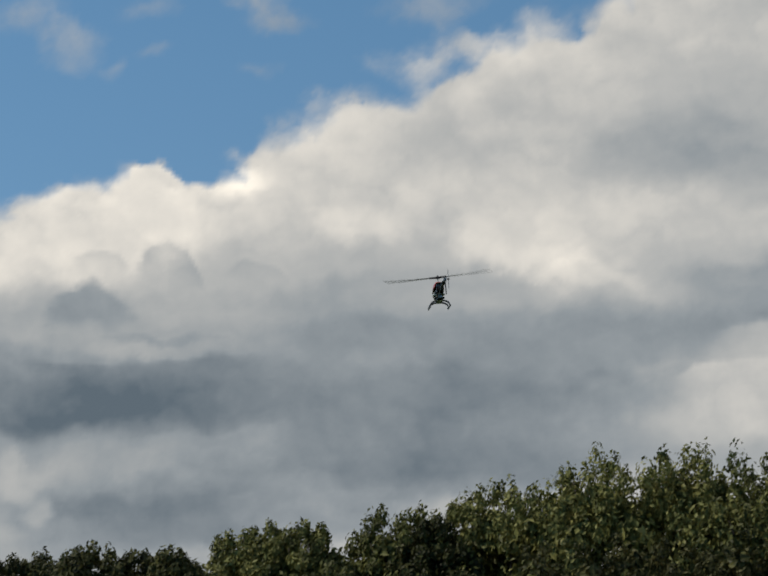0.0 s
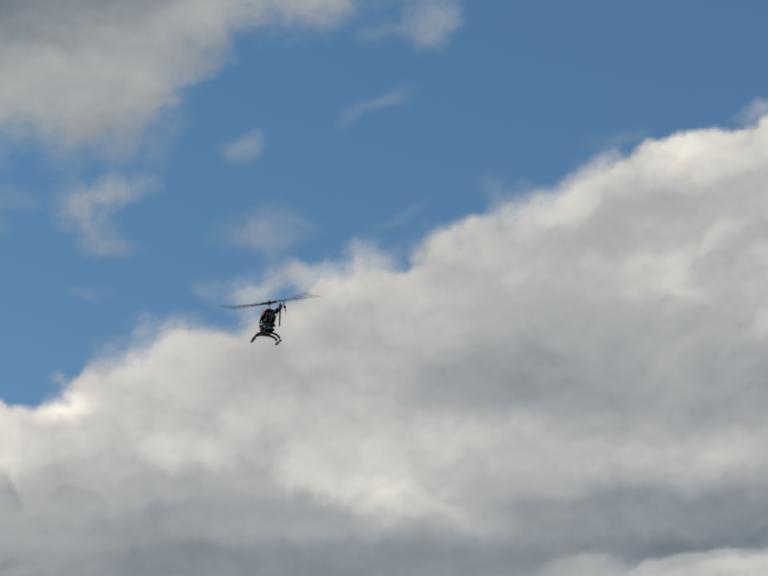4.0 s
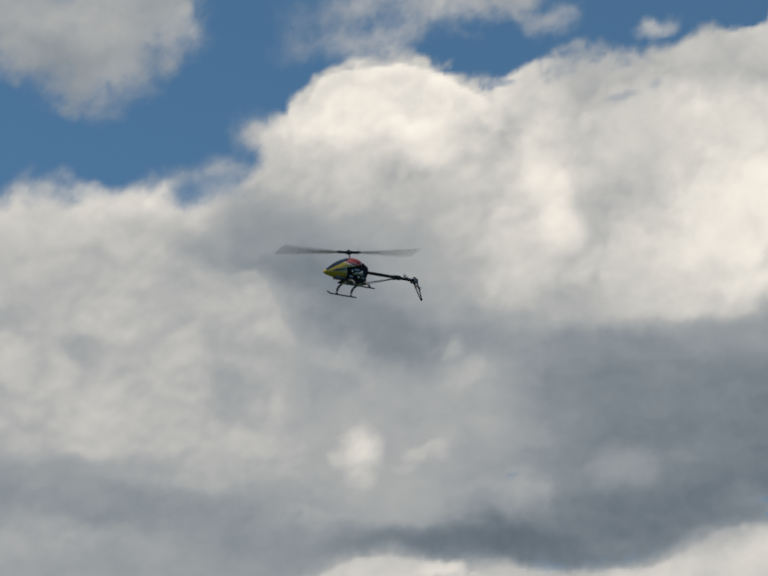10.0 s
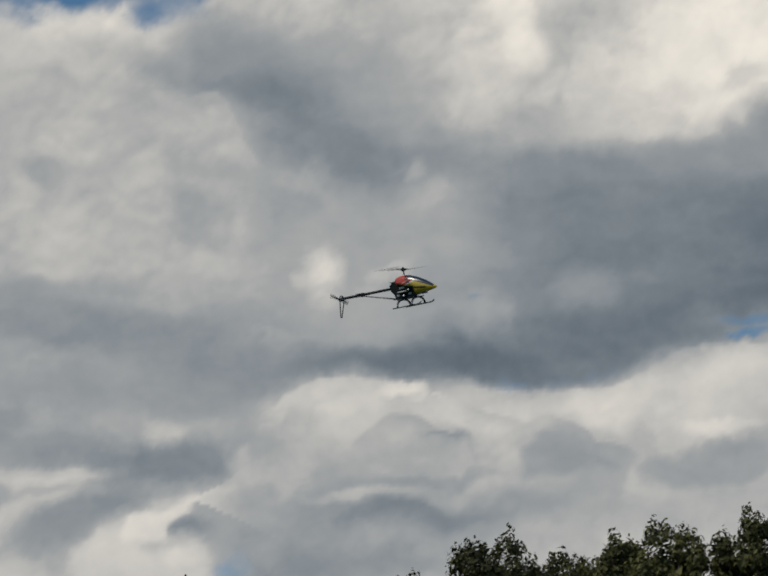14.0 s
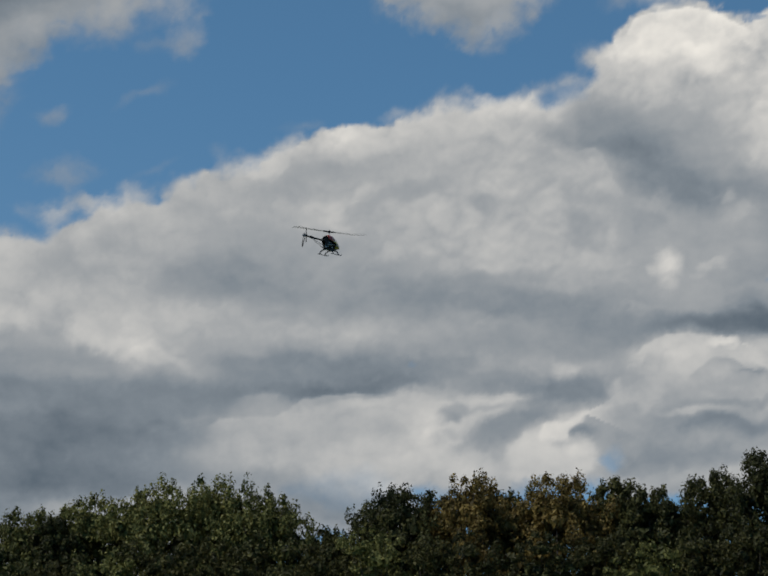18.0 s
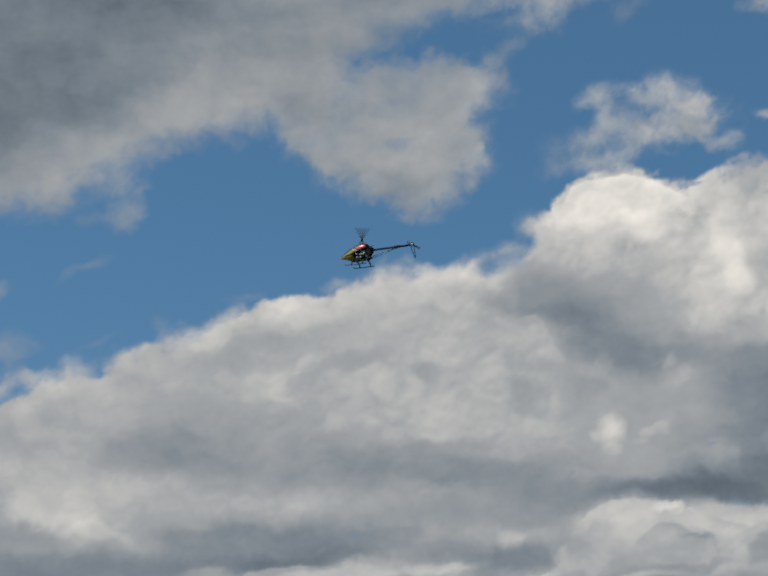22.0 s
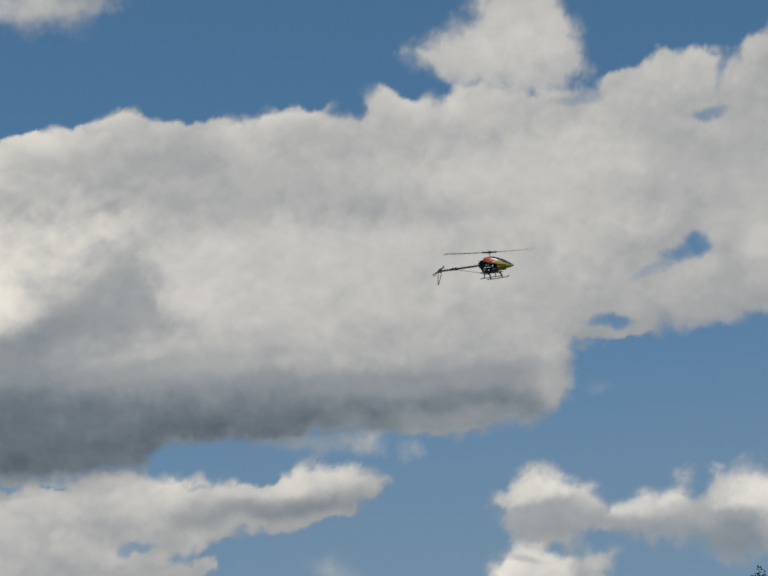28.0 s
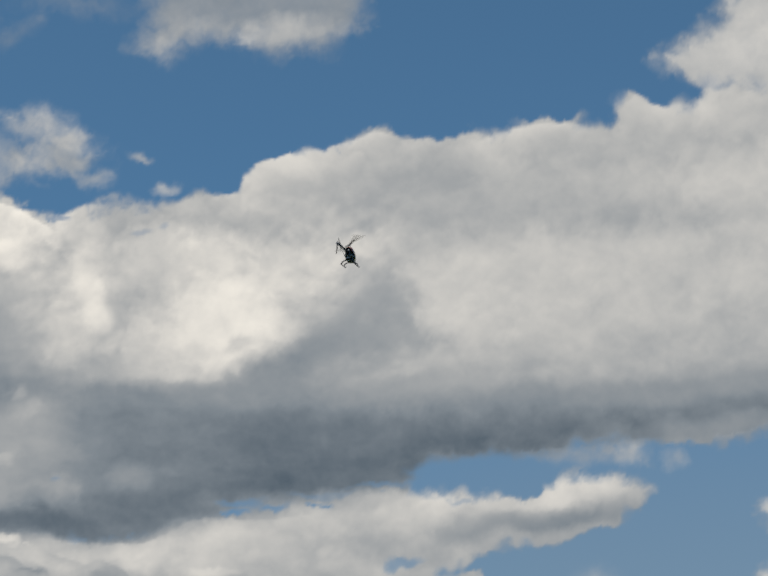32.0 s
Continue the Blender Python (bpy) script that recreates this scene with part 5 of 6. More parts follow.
patch(50.87, 10.55, 0.52, 0.76, -3, 0.561, 0.6)
patch(48.67, 9.7, 1.40, 0.34, -3, 0.509, 0.8)
patch(47.45, 9.65, 0.48, 0.38, -2, 0.661, 0.6)
patch(54.71, 13.53, 0.78, 0.49, -4, 0.691, 0.7)
patch(53.24, 13.07, 0.98, 0.42, 6, 0.661, 0.6)
patch(53.33, 12.02, 1.77, 0.42, -4, 0.421, 0.8)
patch(55.36, 12.26, 0.97, 0.56, -4, 0.457, 0.6)
patch(57.71, 13.47, 1.15, 0.48, -5, 0.807, 0.8)
patch(58.2, 12.69, 0.77, 0.74, -5, 0.849, 0.7)
patch(56.85, 12.98, 0.58, 0.74, -5, 0.661, 0.6)
patch(57.06, 11.48, 1.54, 0.67, -14, 0.271, 0.85)
patch(55.97, 12.3, 0.58, 0.56, -4, 0.439, 0.7)
patch(38.39, 14.51, 0.73, 0.40, 8, 0.738, 0.8)
patch(40.07, 14.36, 1.22, 0.44, -2, 0.691, 0.7)
patch(38.75, 13.25, 3.26, 0.40, 2, 0.302, 0.9)
patch(35.19, 13.1, 2.24, 0.52, 7, 0.368, 0.8)
patch(31.45, 13.76, 4.05, 0.80, 3, 0.661, 0.6)
patch(31.64, 12.56, 2.43, 0.32, 3, 0.561, 0.5)
patch(31.42, 10.76, 3.03, 0.60, 3, 0.439, 0.7)
patch(33.5, 11.73, 1.22, 0.48, -1, 0.535, 0.6)
patch(33.47, 10.34, 1.01, 0.48, -1, 0.575, 0.6)
patch(27.43, 10.28, 0.40, 0.40, 60, 0.738, 0.8)
patch(28.96, 10.08, 0.28, 0.28, 0, 0.738, 0.8)
patch(27.13, 9.68, 1.40, 0.36, 0, 0.646, 0.6)
patch(2.74, 16.39, 10.00, 2.30, 1, 0.606, 0.3)
patch(-5.3, 10.99, 5.42, 0.54, 4, 0.459, 0.45)
patch(-9.53, 15.21, 3.09, 0.62, 8, 0.511, 0.4)
# breaks in the bank
gap(17.14, 26.13, 0.41, 0.09, -1, 0.5)
gap(21.02, 25.46, 0.43, 0.11, 12, 0.3)
gap(22.01, 25.74, 0.22, 0.16, 27, 0.3)
gap(17.15, 15.07, 0.25, 0.16, -1, 0.35)
gap(25.16, 13.85, 0.48, 0.12, -1, 0.7)
gap(26.42, 14.03, 0.61, 0.12, 3, 0.75)
gap(8.01, 23.17, 0.93, 0.53, 3, 0.6)
gap(7.44, 23.08, 0.66, 0.40, 3, 0.7)
gap(25.2, 14.15, 0.94, 0.14, 1, 0.5)
gap(25.26, 14.25, 1.03, 0.12, 5, 0.4)
gap(28.24, 14.59, 1.64, 0.12, 3, 0.3)
gap(31.23, 14.9, 1.44, 0.12, 1, 0.5)
gap(34.87, 15.61, 2.25, 0.48, 8, 0.95)
gap(33.8, 15.34, 1.23, 0.24, 8, 0.9)
gap(37.2, 15.52, 1.22, 0.40, -2, 0.9)
gap(31.84, 11.71, 0.93, 0.24, 11, 0.7)
gap(34.49, 14.01, 0.61, 0.12, 7, 0.5)
gap(35.05, 15.21, 2.24, 0.48, 1, 0.95)
gap(37.17, 15.45, 1.83, 0.44, 0, 0.95)
gap(38.69, 11.62, 2.65, 0.67, -2, 0.9)
gap(36.58, 10.68, 1.22, 0.99, -1, 0.8)
gap(10.23, 7.62, 0.35, 0.40, 10, 0.25)
gap(1.52, 11.72, 0.24, 0.14, 1, 0.2)
gap(10.39, 7.85, 0.54, 0.54, 0, 0.3)
gap(-1.36, 6.28, 2.51, 0.83, 1, 0.15)
# grain of the heaps: small heads lit from above, soft swells, and a haze towards the horizon
relief = np.zeros_like(GA)
for heap, weight, size in zip(HEAPS, (0.4, 0.5, 0.35), (2.1, 1.05, 0.55)):
    ge, ga = np.gradient(heap)
    relief += weight * np.tanh((0.4 * ga - 0.9 * ge) * size / 0.16)
for axis in (0, 1):
    relief = (np.roll(relief, 1, axis) + 2 * relief + np.roll(relief, -1, axis)) / 4
lumpy = ease((fractal(GA, GE, 0.13, 3, 301) + 0.35) / 0.7) * (0.3 + 0.7 * ease((LIGHT - 0.3) / 0.3))
lumpy *= 1 - 0.6 * ease((GA - 30) / 5) * ease((GE - 17) / 2)
# tops that stand free catch the light, undersides lose it
soft = COVER.copy()
for shift in (1, 2, 4):
    for axis in (0, 1):
        soft = (np.roll(soft, shift, axis) + 2 * soft + np.roll(soft, -shift, axis)) / 4
LIGHT += 0.11 * (np.roll(np.roll(soft, 8, 0), -3, 1) - np.roll(np.roll(soft, -8, 0), 3, 1)) * ease((29 + 0.1 * np.clip(GA, 0, 40) - GE) / 5)
lit = 0.35 + 0.65 * ease((LIGHT - 0.32) / 0.3)
puffs = np.zeros_like(GA)      # rounded puffs with creases between them, of four sizes
for o, weight in enumerate((0.45, 0.3, 0.15, 0.06)):
    k = 0.42 * 2.0 ** o
    c, s = math.cos(0.9 * o + 0.4), math.sin(0.9 * o + 0.4)
    u, v = FA * 0.92 + 0.35 * TORN, 1.25 * FE
    puffs += weight * np.abs(value_noise((c * u - s * v) * k + 5.3 * o, (s * u + c * v) * k, 501 + o))
puffs -= puffs.mean()
calm = 1 - 0.45 * ease((GA - 30) / 5) * ease((GE - 17) / 2)
flat = ease((GA - 26) / 6) * (1 - lit)      # the smooth base of the long bank
LIGHT += 0.09 * lumpy * relief + 0.06 * TORN * lumpy + 0.20 * puffs * lit * calm * (1 - 0.6 * flat)
LIGHT += (0.06 + 0.10 * (1 - lit)) * (1 - 0.8 * flat) * fractal(0.45 * FA, 1.7 * FE, 0.38, 5, 51, 0.55)
HAZE = (0.12 + 0.36 * ease((GA - 15) / 25)) * ease((25.0 - GE) / 17.0) * np.clip((GA + 36) / 8, 0, 1) * np.clip((72 - GA) / 8, 0, 1)
COVER *= np.clip((GA + 36) / 8, 0, 1) * np.clip((72 - GA) / 8, 0, 1) * np.clip((38.5 - GE) / 2.5, 0, 1)


def cloud_backdrop():
    rows, cols = GA.shape
    a, e = np.radians(GA).ravel(), np.radians(GE).ravel()
    co = SKY_R * np.stack([np.cos(e) * np.sin(a), np.cos(e) * np.cos(a), np.sin(e)], 1)
    k = (np.arange(rows - 1)[:, None] * cols + np.arange(cols - 1)[None, :]).ravel()
    quads = np.stack([k, k + cols, k + cols + 1, k + 1], 1)
    me = bpy.data.meshes.new("backdrop")
    me.vertices.add(len(co))
    me.vertices.foreach_set("co", co.ravel().astype(np.float32))
    me.loops.add(quads.size)
    me.loops.foreach_set("vertex_index", quads.ravel().astype(np.int32))
    me.polygons.add(len(quads))
    me.polygons.foreach_set("loop_start", np.arange(0, quads.size, 4, dtype=np.int32))
    me.update(calc_edges=True)
    for name, values in (("cover", COVER), ("light", LIGHT), ("haze", HAZE)):
        me.attributes.new(name, "FLOAT", "POINT").data.foreach_set("value", values.ravel().astype(np.float32))
    me.materials.append(cloud_material())
    ob = new("backdrop", me)
    ob.location = NEAR_EYE
    return tagged(ob, "white and grey heaped clouds across a blue sky", "sky", kind="structure")


cloud_backdrop()


# ---- building parts ----
def part(name, bm, material, parent=None, label="", smooth=True):
    me = bpy.data.meshes.new(name)
    bm.to_mesh(me)
    bm.free()
    me.materials.append(material)
    if smooth:
        me.shade_smooth()
    ob = new(name, me)
    ob.parent = parent
    if label:
        ob["label"] = label
    return ob


def tube(bm, points, radii, sides=10, caps=True):
    """A round bar along the points."""
    rings = []
    n = len(points)
    for i, p in enumerate(points):
        p = Vector(p)
        a, b = Vector(points[max(i - 1, 0)]), Vector(points[min(i + 1, n - 1)])
        d = (b - a).normalized()
        u = d.cross(Vector((0, 0, 1)) if abs(d.z) < 0.9 else Vector((0, 1, 0))).normalized()
        w = d.cross(u)
        r = radii[i] if isinstance(radii, (list, tuple)) else radii
        rings.append([bm.verts.new(p + r * (math.cos(2 * math.pi * k / sides) * u + math.sin(2 * math.pi * k / sides) * w)) for k in range(sides)])
    for a, b in zip(rings, rings[1:]):
        for k in range(sides):
            bm.faces.new((a[k], a[(k + 1) % sides], b[(k + 1) % sides], b[k]))
    if caps:
        bm.faces.new(rings[0][::-1])
        bm.faces.new(rings[-1])
    return bm


def block(bm, lo, hi, bevel=0.0):
    """A box between two corners with rounded edges."""
    vs = [bm.verts.new((x, y, z)) for x in (lo[0], hi[0]) for y in (lo[1], hi[1]) for z in (lo[2], hi[2])]
    fs = [bm.faces.new([vs[i] for i in q]) for q in ((0, 1, 3, 2), (4, 6, 7, 5), (0, 4, 5, 1), (2, 3, 7, 6), (0, 2, 6, 4), (1, 5, 7, 3))]
    if bevel:
        edges = list({e for f in fs for e in f.edges})
        bmesh.ops.bevel(bm, geom=edges, offset=bevel, segments=2, affect="EDGES", profile=0.5)
    return bm


def plate(bm, outline, y0, y1):
    """A flat plate with an outline in x and z, between two y."""
    a = [bm.verts.new((x, y0, z)) for x, z in outline]
    b = [bm.verts.new((x, y1, z)) for x, z in outline]
    bm.faces.new(a)
    bm.faces.new(b[::-1])
    for i in range(len(a)):
        j = (i + 1) % len(a)
        bm.faces.new((a[j], a[i], b[i], b[j]))
    return bm


# ---- trees ----
BARK = worn("bark", (0.05, 0.04, 0.03), 0.9, scale=14.0, spread=0.45, bump=0.6)
LEAF = {
    "green": leaf_material("leaf_green", (0.012, 0.016, 0.005), (0.092, 0.096, 0.026), (0.28, 0.265, 0.09)),
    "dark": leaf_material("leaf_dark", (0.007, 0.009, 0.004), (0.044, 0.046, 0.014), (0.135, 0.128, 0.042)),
    "brown": leaf_material("leaf_turning", (0.016, 0.013, 0.005), (0.130, 0.092, 0.024), (0.33, 0.235, 0.07)),
    "olive": leaf_material("leaf_olive", (0.008, 0.010, 0.004), (0.040, 0.040, 0.012), (0.11, 0.10, 0.032)),
}


def leaf_cloud(rnd, lobes, count, size, upright, inner=0, core=1):
    """Leaves as small folded blades, set over the lobes of a crown."""
    weights = np.array([0.16 * r[0] if i < core else max((r[0] * r[2]) ** 0.75, 0.16) for i, (_, r) in enumerate(lobes)])
    pick = rnd.choice(len(lobes), count, p=weights / weights.sum())
    pick[:inner] = rnd.randint(0, core, inner)
    c = np.array([lobes[i][0] for i in pick])
    rad = np.array([lobes[i][1] for i in pick])
    d = rnd.normal(size=(count, 3))
    d[:, 2] = np.abs(d[:, 2]) * 0.9 - 0.25
    d /= np.linalg.norm(d, axis=1)[:, None]
    depth = np.where(pick < core, 0.55 + 0.43 * rnd.rand(count) ** 0.6, 0.15 + 0.85 * rnd.rand(count) ** 0.5)
    depth[:inner] = rnd.uniform(0.0, 0.6, inner)
    pos = c + d * rad * depth[:, None]
    face = d + rnd.normal(scale=0.27, size=(count, 3))
    along = rnd.normal(scale=0.7, size=(count, 3)) + d * 0.5 + np.array((0, 0, upright))
    along -= face * (np.sum(along * face, axis=1) / np.sum(face * face, axis=1))[:, None] * 0.8
    along /= np.linalg.norm(along, axis=1)[:, None]
    side = np.cross(along, face)
    side /= np.linalg.norm(side, axis=1)[:, None]
    up = np.cross(side, along)
    s = size * (0.6 + 0.8 * rnd.rand(count))[:, None]
    s[:inner] *= 2.0
    v = np.stack([pos - along * s, pos + side * s * 0.52 + up * s * 0.12, pos + along * s, pos - side * s * 0.52 + up * s * 0.12], 1).reshape(-1, 3)
    k = np.arange(count) * 4
    f = np.concatenate([np.stack([k, k + 1, k + 2], 1), np.stack([k, k + 2, k + 3], 1)])
    return v, f


def tree(kind, height, width, seed, leaves=7000, label=""):
    """A broad-leaved tree: tapered trunk, limbs, and a crown of leaves on many boughs."""
    rnd = np.random.RandomState(seed)
    root = new("tree")
    bm = bmesh.new()
    pts, rads = [], []
    lean = rnd.uniform(-0.03, 0.03, 2)
    for i in range(8):
        u = i / 7
        pts.append((lean[0] * u * height + 0.1 * math.sin(3 * u + seed), lean[1] * u * height, 0.82 * height * u - 0.1 * (i == 0)))
        rads.append(max(0.028 * height * (1 - 0.85 * u) * (1.35 if i == 0 else 1.0), 0.03))
    tube(bm, pts, rads, 9)
    part("trunk", bm, BARK, root)
    lobes = []
    n = 46
    for i in range(n):
        u = (i + 0.5) / n
        z = height * (0.14 + 0.84 * min(u * 1.12, 1.0))
        reach = width * 0.5 * (0.35 + 0.75 * math.sin(math.pi * min(0.25 + 0.71 * u, 0.97))) * rnd.uniform(0.55, 0.9)
        if u > 0.86:
            reach *= 0.8
        a = i * 2.4 + rnd.uniform(-0.4, 0.4)
        tip = np.array((reach * math.cos(a), reach * math.sin(a), z))
        r = width * rnd.uniform(0.18, 0.27)
        lobes.append((tip - (0, 0, 0.95 * r * (u > 0.7)), np.array((r, r, r * rnd.uniform(0.8, 1.25)))))
        if i % 3 == 0:
            bm = bmesh.new()
            j = min(int(u * 7), 6)
            start = Vector(pts[max(j - 1, 0)])
            mid = start.lerp(Vector(tip), 0.5) + Vector((0, 0, -0.04 * height))
            tube(bm, [start, mid, Vector(tip)], [rads[j] * 0.6, rads[j] * 0.4, 0.02], 6)
            part("limb", bm, BARK, root)
    for u in np.linspace(0.2, 0.82, 9):      # the dense heart round the trunk
        r = width * rnd.uniform(0.22, 0.30) * (1.0 if u < 0.7 else 0.8)
        lobes.append((np.array((lean[0] * u * height, lean[1] * u * height, height * u)), np.array((r, r, r))))
    # upright plumes over the boughs, the upper ones breaking the outline
    bough = list(lobes)
    for i in range(135):
        c, r = bough[rnd.randint(len(bough))]
        d = rnd.normal(size=3)
        d[2] = abs(d[2]) * 0.8 - 0.15
        d /= np.linalg.norm(d)
        q = width * rnd.uniform(0.055, 0.085)
        lobes.append((c + d * r * rnd.uniform(0.9, 1.06) + (0, 0, 0.3 * q), np.array((q, q, q * rnd.uniform(1.6, 3.2)))))
    for i in range(28):
        c, r = bough[rnd.randint(n // 2, n)]
        a = rnd.uniform(0, 2 * math.pi)
        k = rnd.uniform(0.0, 0.75)
        q = rnd.uniform(0.26, 0.42)
        lobes.append((c + r * np.array((k * math.cos(a), k * math.sin(a), math.sqrt(1 - k * k))) + (0, 0, 0.14), np.array((q, q, rnd.uniform(0.55, 1.0)))))
    v, f = leaf_cloud(rnd, lobes, leaves, 0.122, 0.9, int(0.26 * leaves), len(bough))
    me = bpy.data.meshes.new("crown")
    me.from_pydata(v.tolist(), [], f.tolist())
    me.materials.append(LEAF[kind])
    crown = new("crown", me)
    crown.parent = root
    return tagged(root, label, "tree", "trees along the field's edge")


TREE_WORDS = {
    "green": "leafy green broad-leaved tree with upright shoots, at the field's edge",
    "dark": "dark green dense broad-leaved tree at the field's edge",
    "brown": "broad-leaved tree with foliage turning yellow brown, at the field's edge",
}
# compass angle, height of the top, width of the crown, kind
TREES = [
    (-19.5, 8.3, 5.2, "dark"), (-18.0, 8.8, 5.0, "green"), (-16.4, 8.0, 5.0, "dark"),
    (-14.9, 8.2, 4.4, "dark"), (-13.9, 8.6, 4.4, "dark"), (-12.9, 8.4, 3.6, "dark"), (-12.2, 8.4, 2.6, "dark"),
    (-11.1, 10.0, 4.6, "green"), (-10.0, 9.6, 4.0, "green"), (-8.5, 10.5, 5.0, "green"), (-7.7, 10.0, 3.6, "dark"),
    (-6.5, 12.3, 5.6, "green"), (-4.9, 13.4, 6.6, "green"), (-3.3, 13.7, 6.6, "green"), (-1.9, 12.7, 6.0, "green"),
    (-0.2, 9.8, 4.2, "dark"), (1.6, 12.7, 6.0, "dark"), (2.7, 12.2, 4.8, "brown"), (3.9, 13.6, 6.0, "brown"),
]
TREES += [
    (5.1, 12.6, 4.4, "dark"), (6.2, 13.6, 6.4, "brown"), (7.8, 13.4, 4.4, "dark"), (8.7, 12.8, 4.4, "dark"),
    (10.5, 14.3, 5.6, "dark"), (12.0, 15.7, 5.6, "dark"), (13.2, 15.2, 5.0, "dark"), (14.2, 15.4, 4.6, "dark"), (15.2, 16.6, 5.6, "dark"),
    (16.4, 16.3, 5.0, "dark"), (18.2, 15.6, 5.6, "dark"), (20.5, 14.8, 5.6, "green"), (23.0, 15.0, 6.0, "dark"),
    (25.6, 16.2, 6.0, "green"), (28.0, 19.3, 6.2, "dark"), (30.6, 16.8, 6.2, "dark"), (33.4, 17.0, 6.4, "green"),
    (36.6, 18.8, 6.6, "dark"), (38.2, 20.2, 6.6, "dark"), (39.8, 21.2, 7.0, "dark"), (41.8, 21.8, 7.0, "dark"), (44.2, 21.5, 7.0, "green"),
]
for i, (az, top, wide, kind) in enumerate(TREES):
    far = 1.02 if -12 < az < 11 else 1.0 - max(az - 24, 0) * 0.0063
    top += -1.25 if -7 < az < -1 else -0.7
    d = 150.0 * far + (1.6 if i % 2 else -0.4)
    m = pose(d * math.sin(radians(az)), d * math.cos(radians(az)), 0, 0, 0, (i * 77) % 360)
    t = tree(kind, 1.6 + (top - 1.6) * far, wide * 1.15 * far, 100 + i, int(16000 + 400 * top), TREE_WORDS[kind])
    t.matrix_basis = m


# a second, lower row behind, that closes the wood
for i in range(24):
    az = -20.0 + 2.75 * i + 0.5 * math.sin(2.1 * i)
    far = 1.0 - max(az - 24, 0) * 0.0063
    # the wood's inner shade is put into the colour: all take the dark leaf
    t = tree("dark", float(0.80 * far * np.interp(az, [-20, -8, -3, 0, 2, 12, 28, 44], [8.0, 8.6, 12.2, 9.2, 12.0, 14.0, 16.0, 20.0])), 7.6, 300 + i, 9000, "broad-leaved tree in the second row of the wood, shade put into its dark leaves")
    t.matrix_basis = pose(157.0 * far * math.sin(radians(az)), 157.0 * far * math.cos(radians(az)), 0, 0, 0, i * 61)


def bush(kind, height, width, seed):
    rnd = np.random.RandomState(seed)
    root = new("bush")
    lobes = []
    for i in range(16):
        a, u = i * 2.4, rnd.uniform(0.25, 1)
        r = width * rnd.uniform(0.14, 0.24)
        lobes.append((np.array((0.36 * width * math.cos(a) * u, 0.36 * width * math.sin(a) * u, height * rnd.uniform(0.3, 0.85))), np.array((r, r, r))))
        bm = bmesh.new()
        tube(bm, [(0, 0, -0.05), Vector(lobes[-1][0]) * 0.5, Vector(lobes[-1][0])], [0.06, 0.04, 0.015], 5)
        part("stem", bm, BARK, root)
    for i in range(90):
        c, r = lobes[rnd.randint(16)]
        d = rnd.normal(size=3)
        d[2] = abs(d[2])
        d /= np.linalg.norm(d)
        q = width * rnd.uniform(0.035, 0.06)
        lobes.append((c + d * r, np.array((q, q, q * rnd.uniform(1.1, 1.9)))))
    v, f = leaf_cloud(rnd, lobes, 6400, 0.11, 0.4, 1900, 16)
    me = bpy.data.meshes.new("foliage")
    me.from_pydata(v.tolist(), [], f.tolist())
    me.materials.append(LEAF[kind])
    new("foliage", me).parent = root
    return tagged(root, "rounded leafy green bush in front of the trees", "bush", "bushes before the trees")


for i in range(44):
    az = -19.5 + i * 1.48
    d = 144.5 * (1.0 - max(az - 24, 0) * 0.0063)
    b = bush(("olive", "olive", "dark", "olive", "green")[i % 5], 0.86 * np.interp(az, [-20, -8, -3, 12, 44], [6.4, 7.6, 10.2, 11.4, 16.5]), 7.0, 400 + i)
    b.matrix_basis = pose(d * math.sin(radians(az)), d * math.cos(radians(az)), 0, 0, 0, i * 50)


# ---- the helicopter ----
BLACK = worn("black_plastic", (0.008, 0.008, 0.009), 0.6, scale=90, gloss=0.25)
CARBON = worn("carbon_plate", (0.007, 0.007, 0.008), 0.6, scale=120, gloss=0.2)
BLADE = worn("rotor_blade", (0.03, 0.03, 0.032), 0.4, coat=0.2, scale=40)
ALLOY = worn("alloy", (0.34, 0.34, 0.335), 0.55, metal=0.35, scale=80)
STEEL = worn("steel", (0.16, 0.16, 0.165), 0.45, metal=0.6, scale=80)
WHITE = worn("white_plastic", (0.72, 0.72, 0.70), 0.45, scale=60, spread=0.08)
SKID = worn("skid_tube", (0.05, 0.05, 0.052), 0.45, scale=60, gloss=0.3)
GEAR = worn("gear_plastic", (0.34, 0.33, 0.31), 0.5, scale=60)
CANOPY = canopy_material()


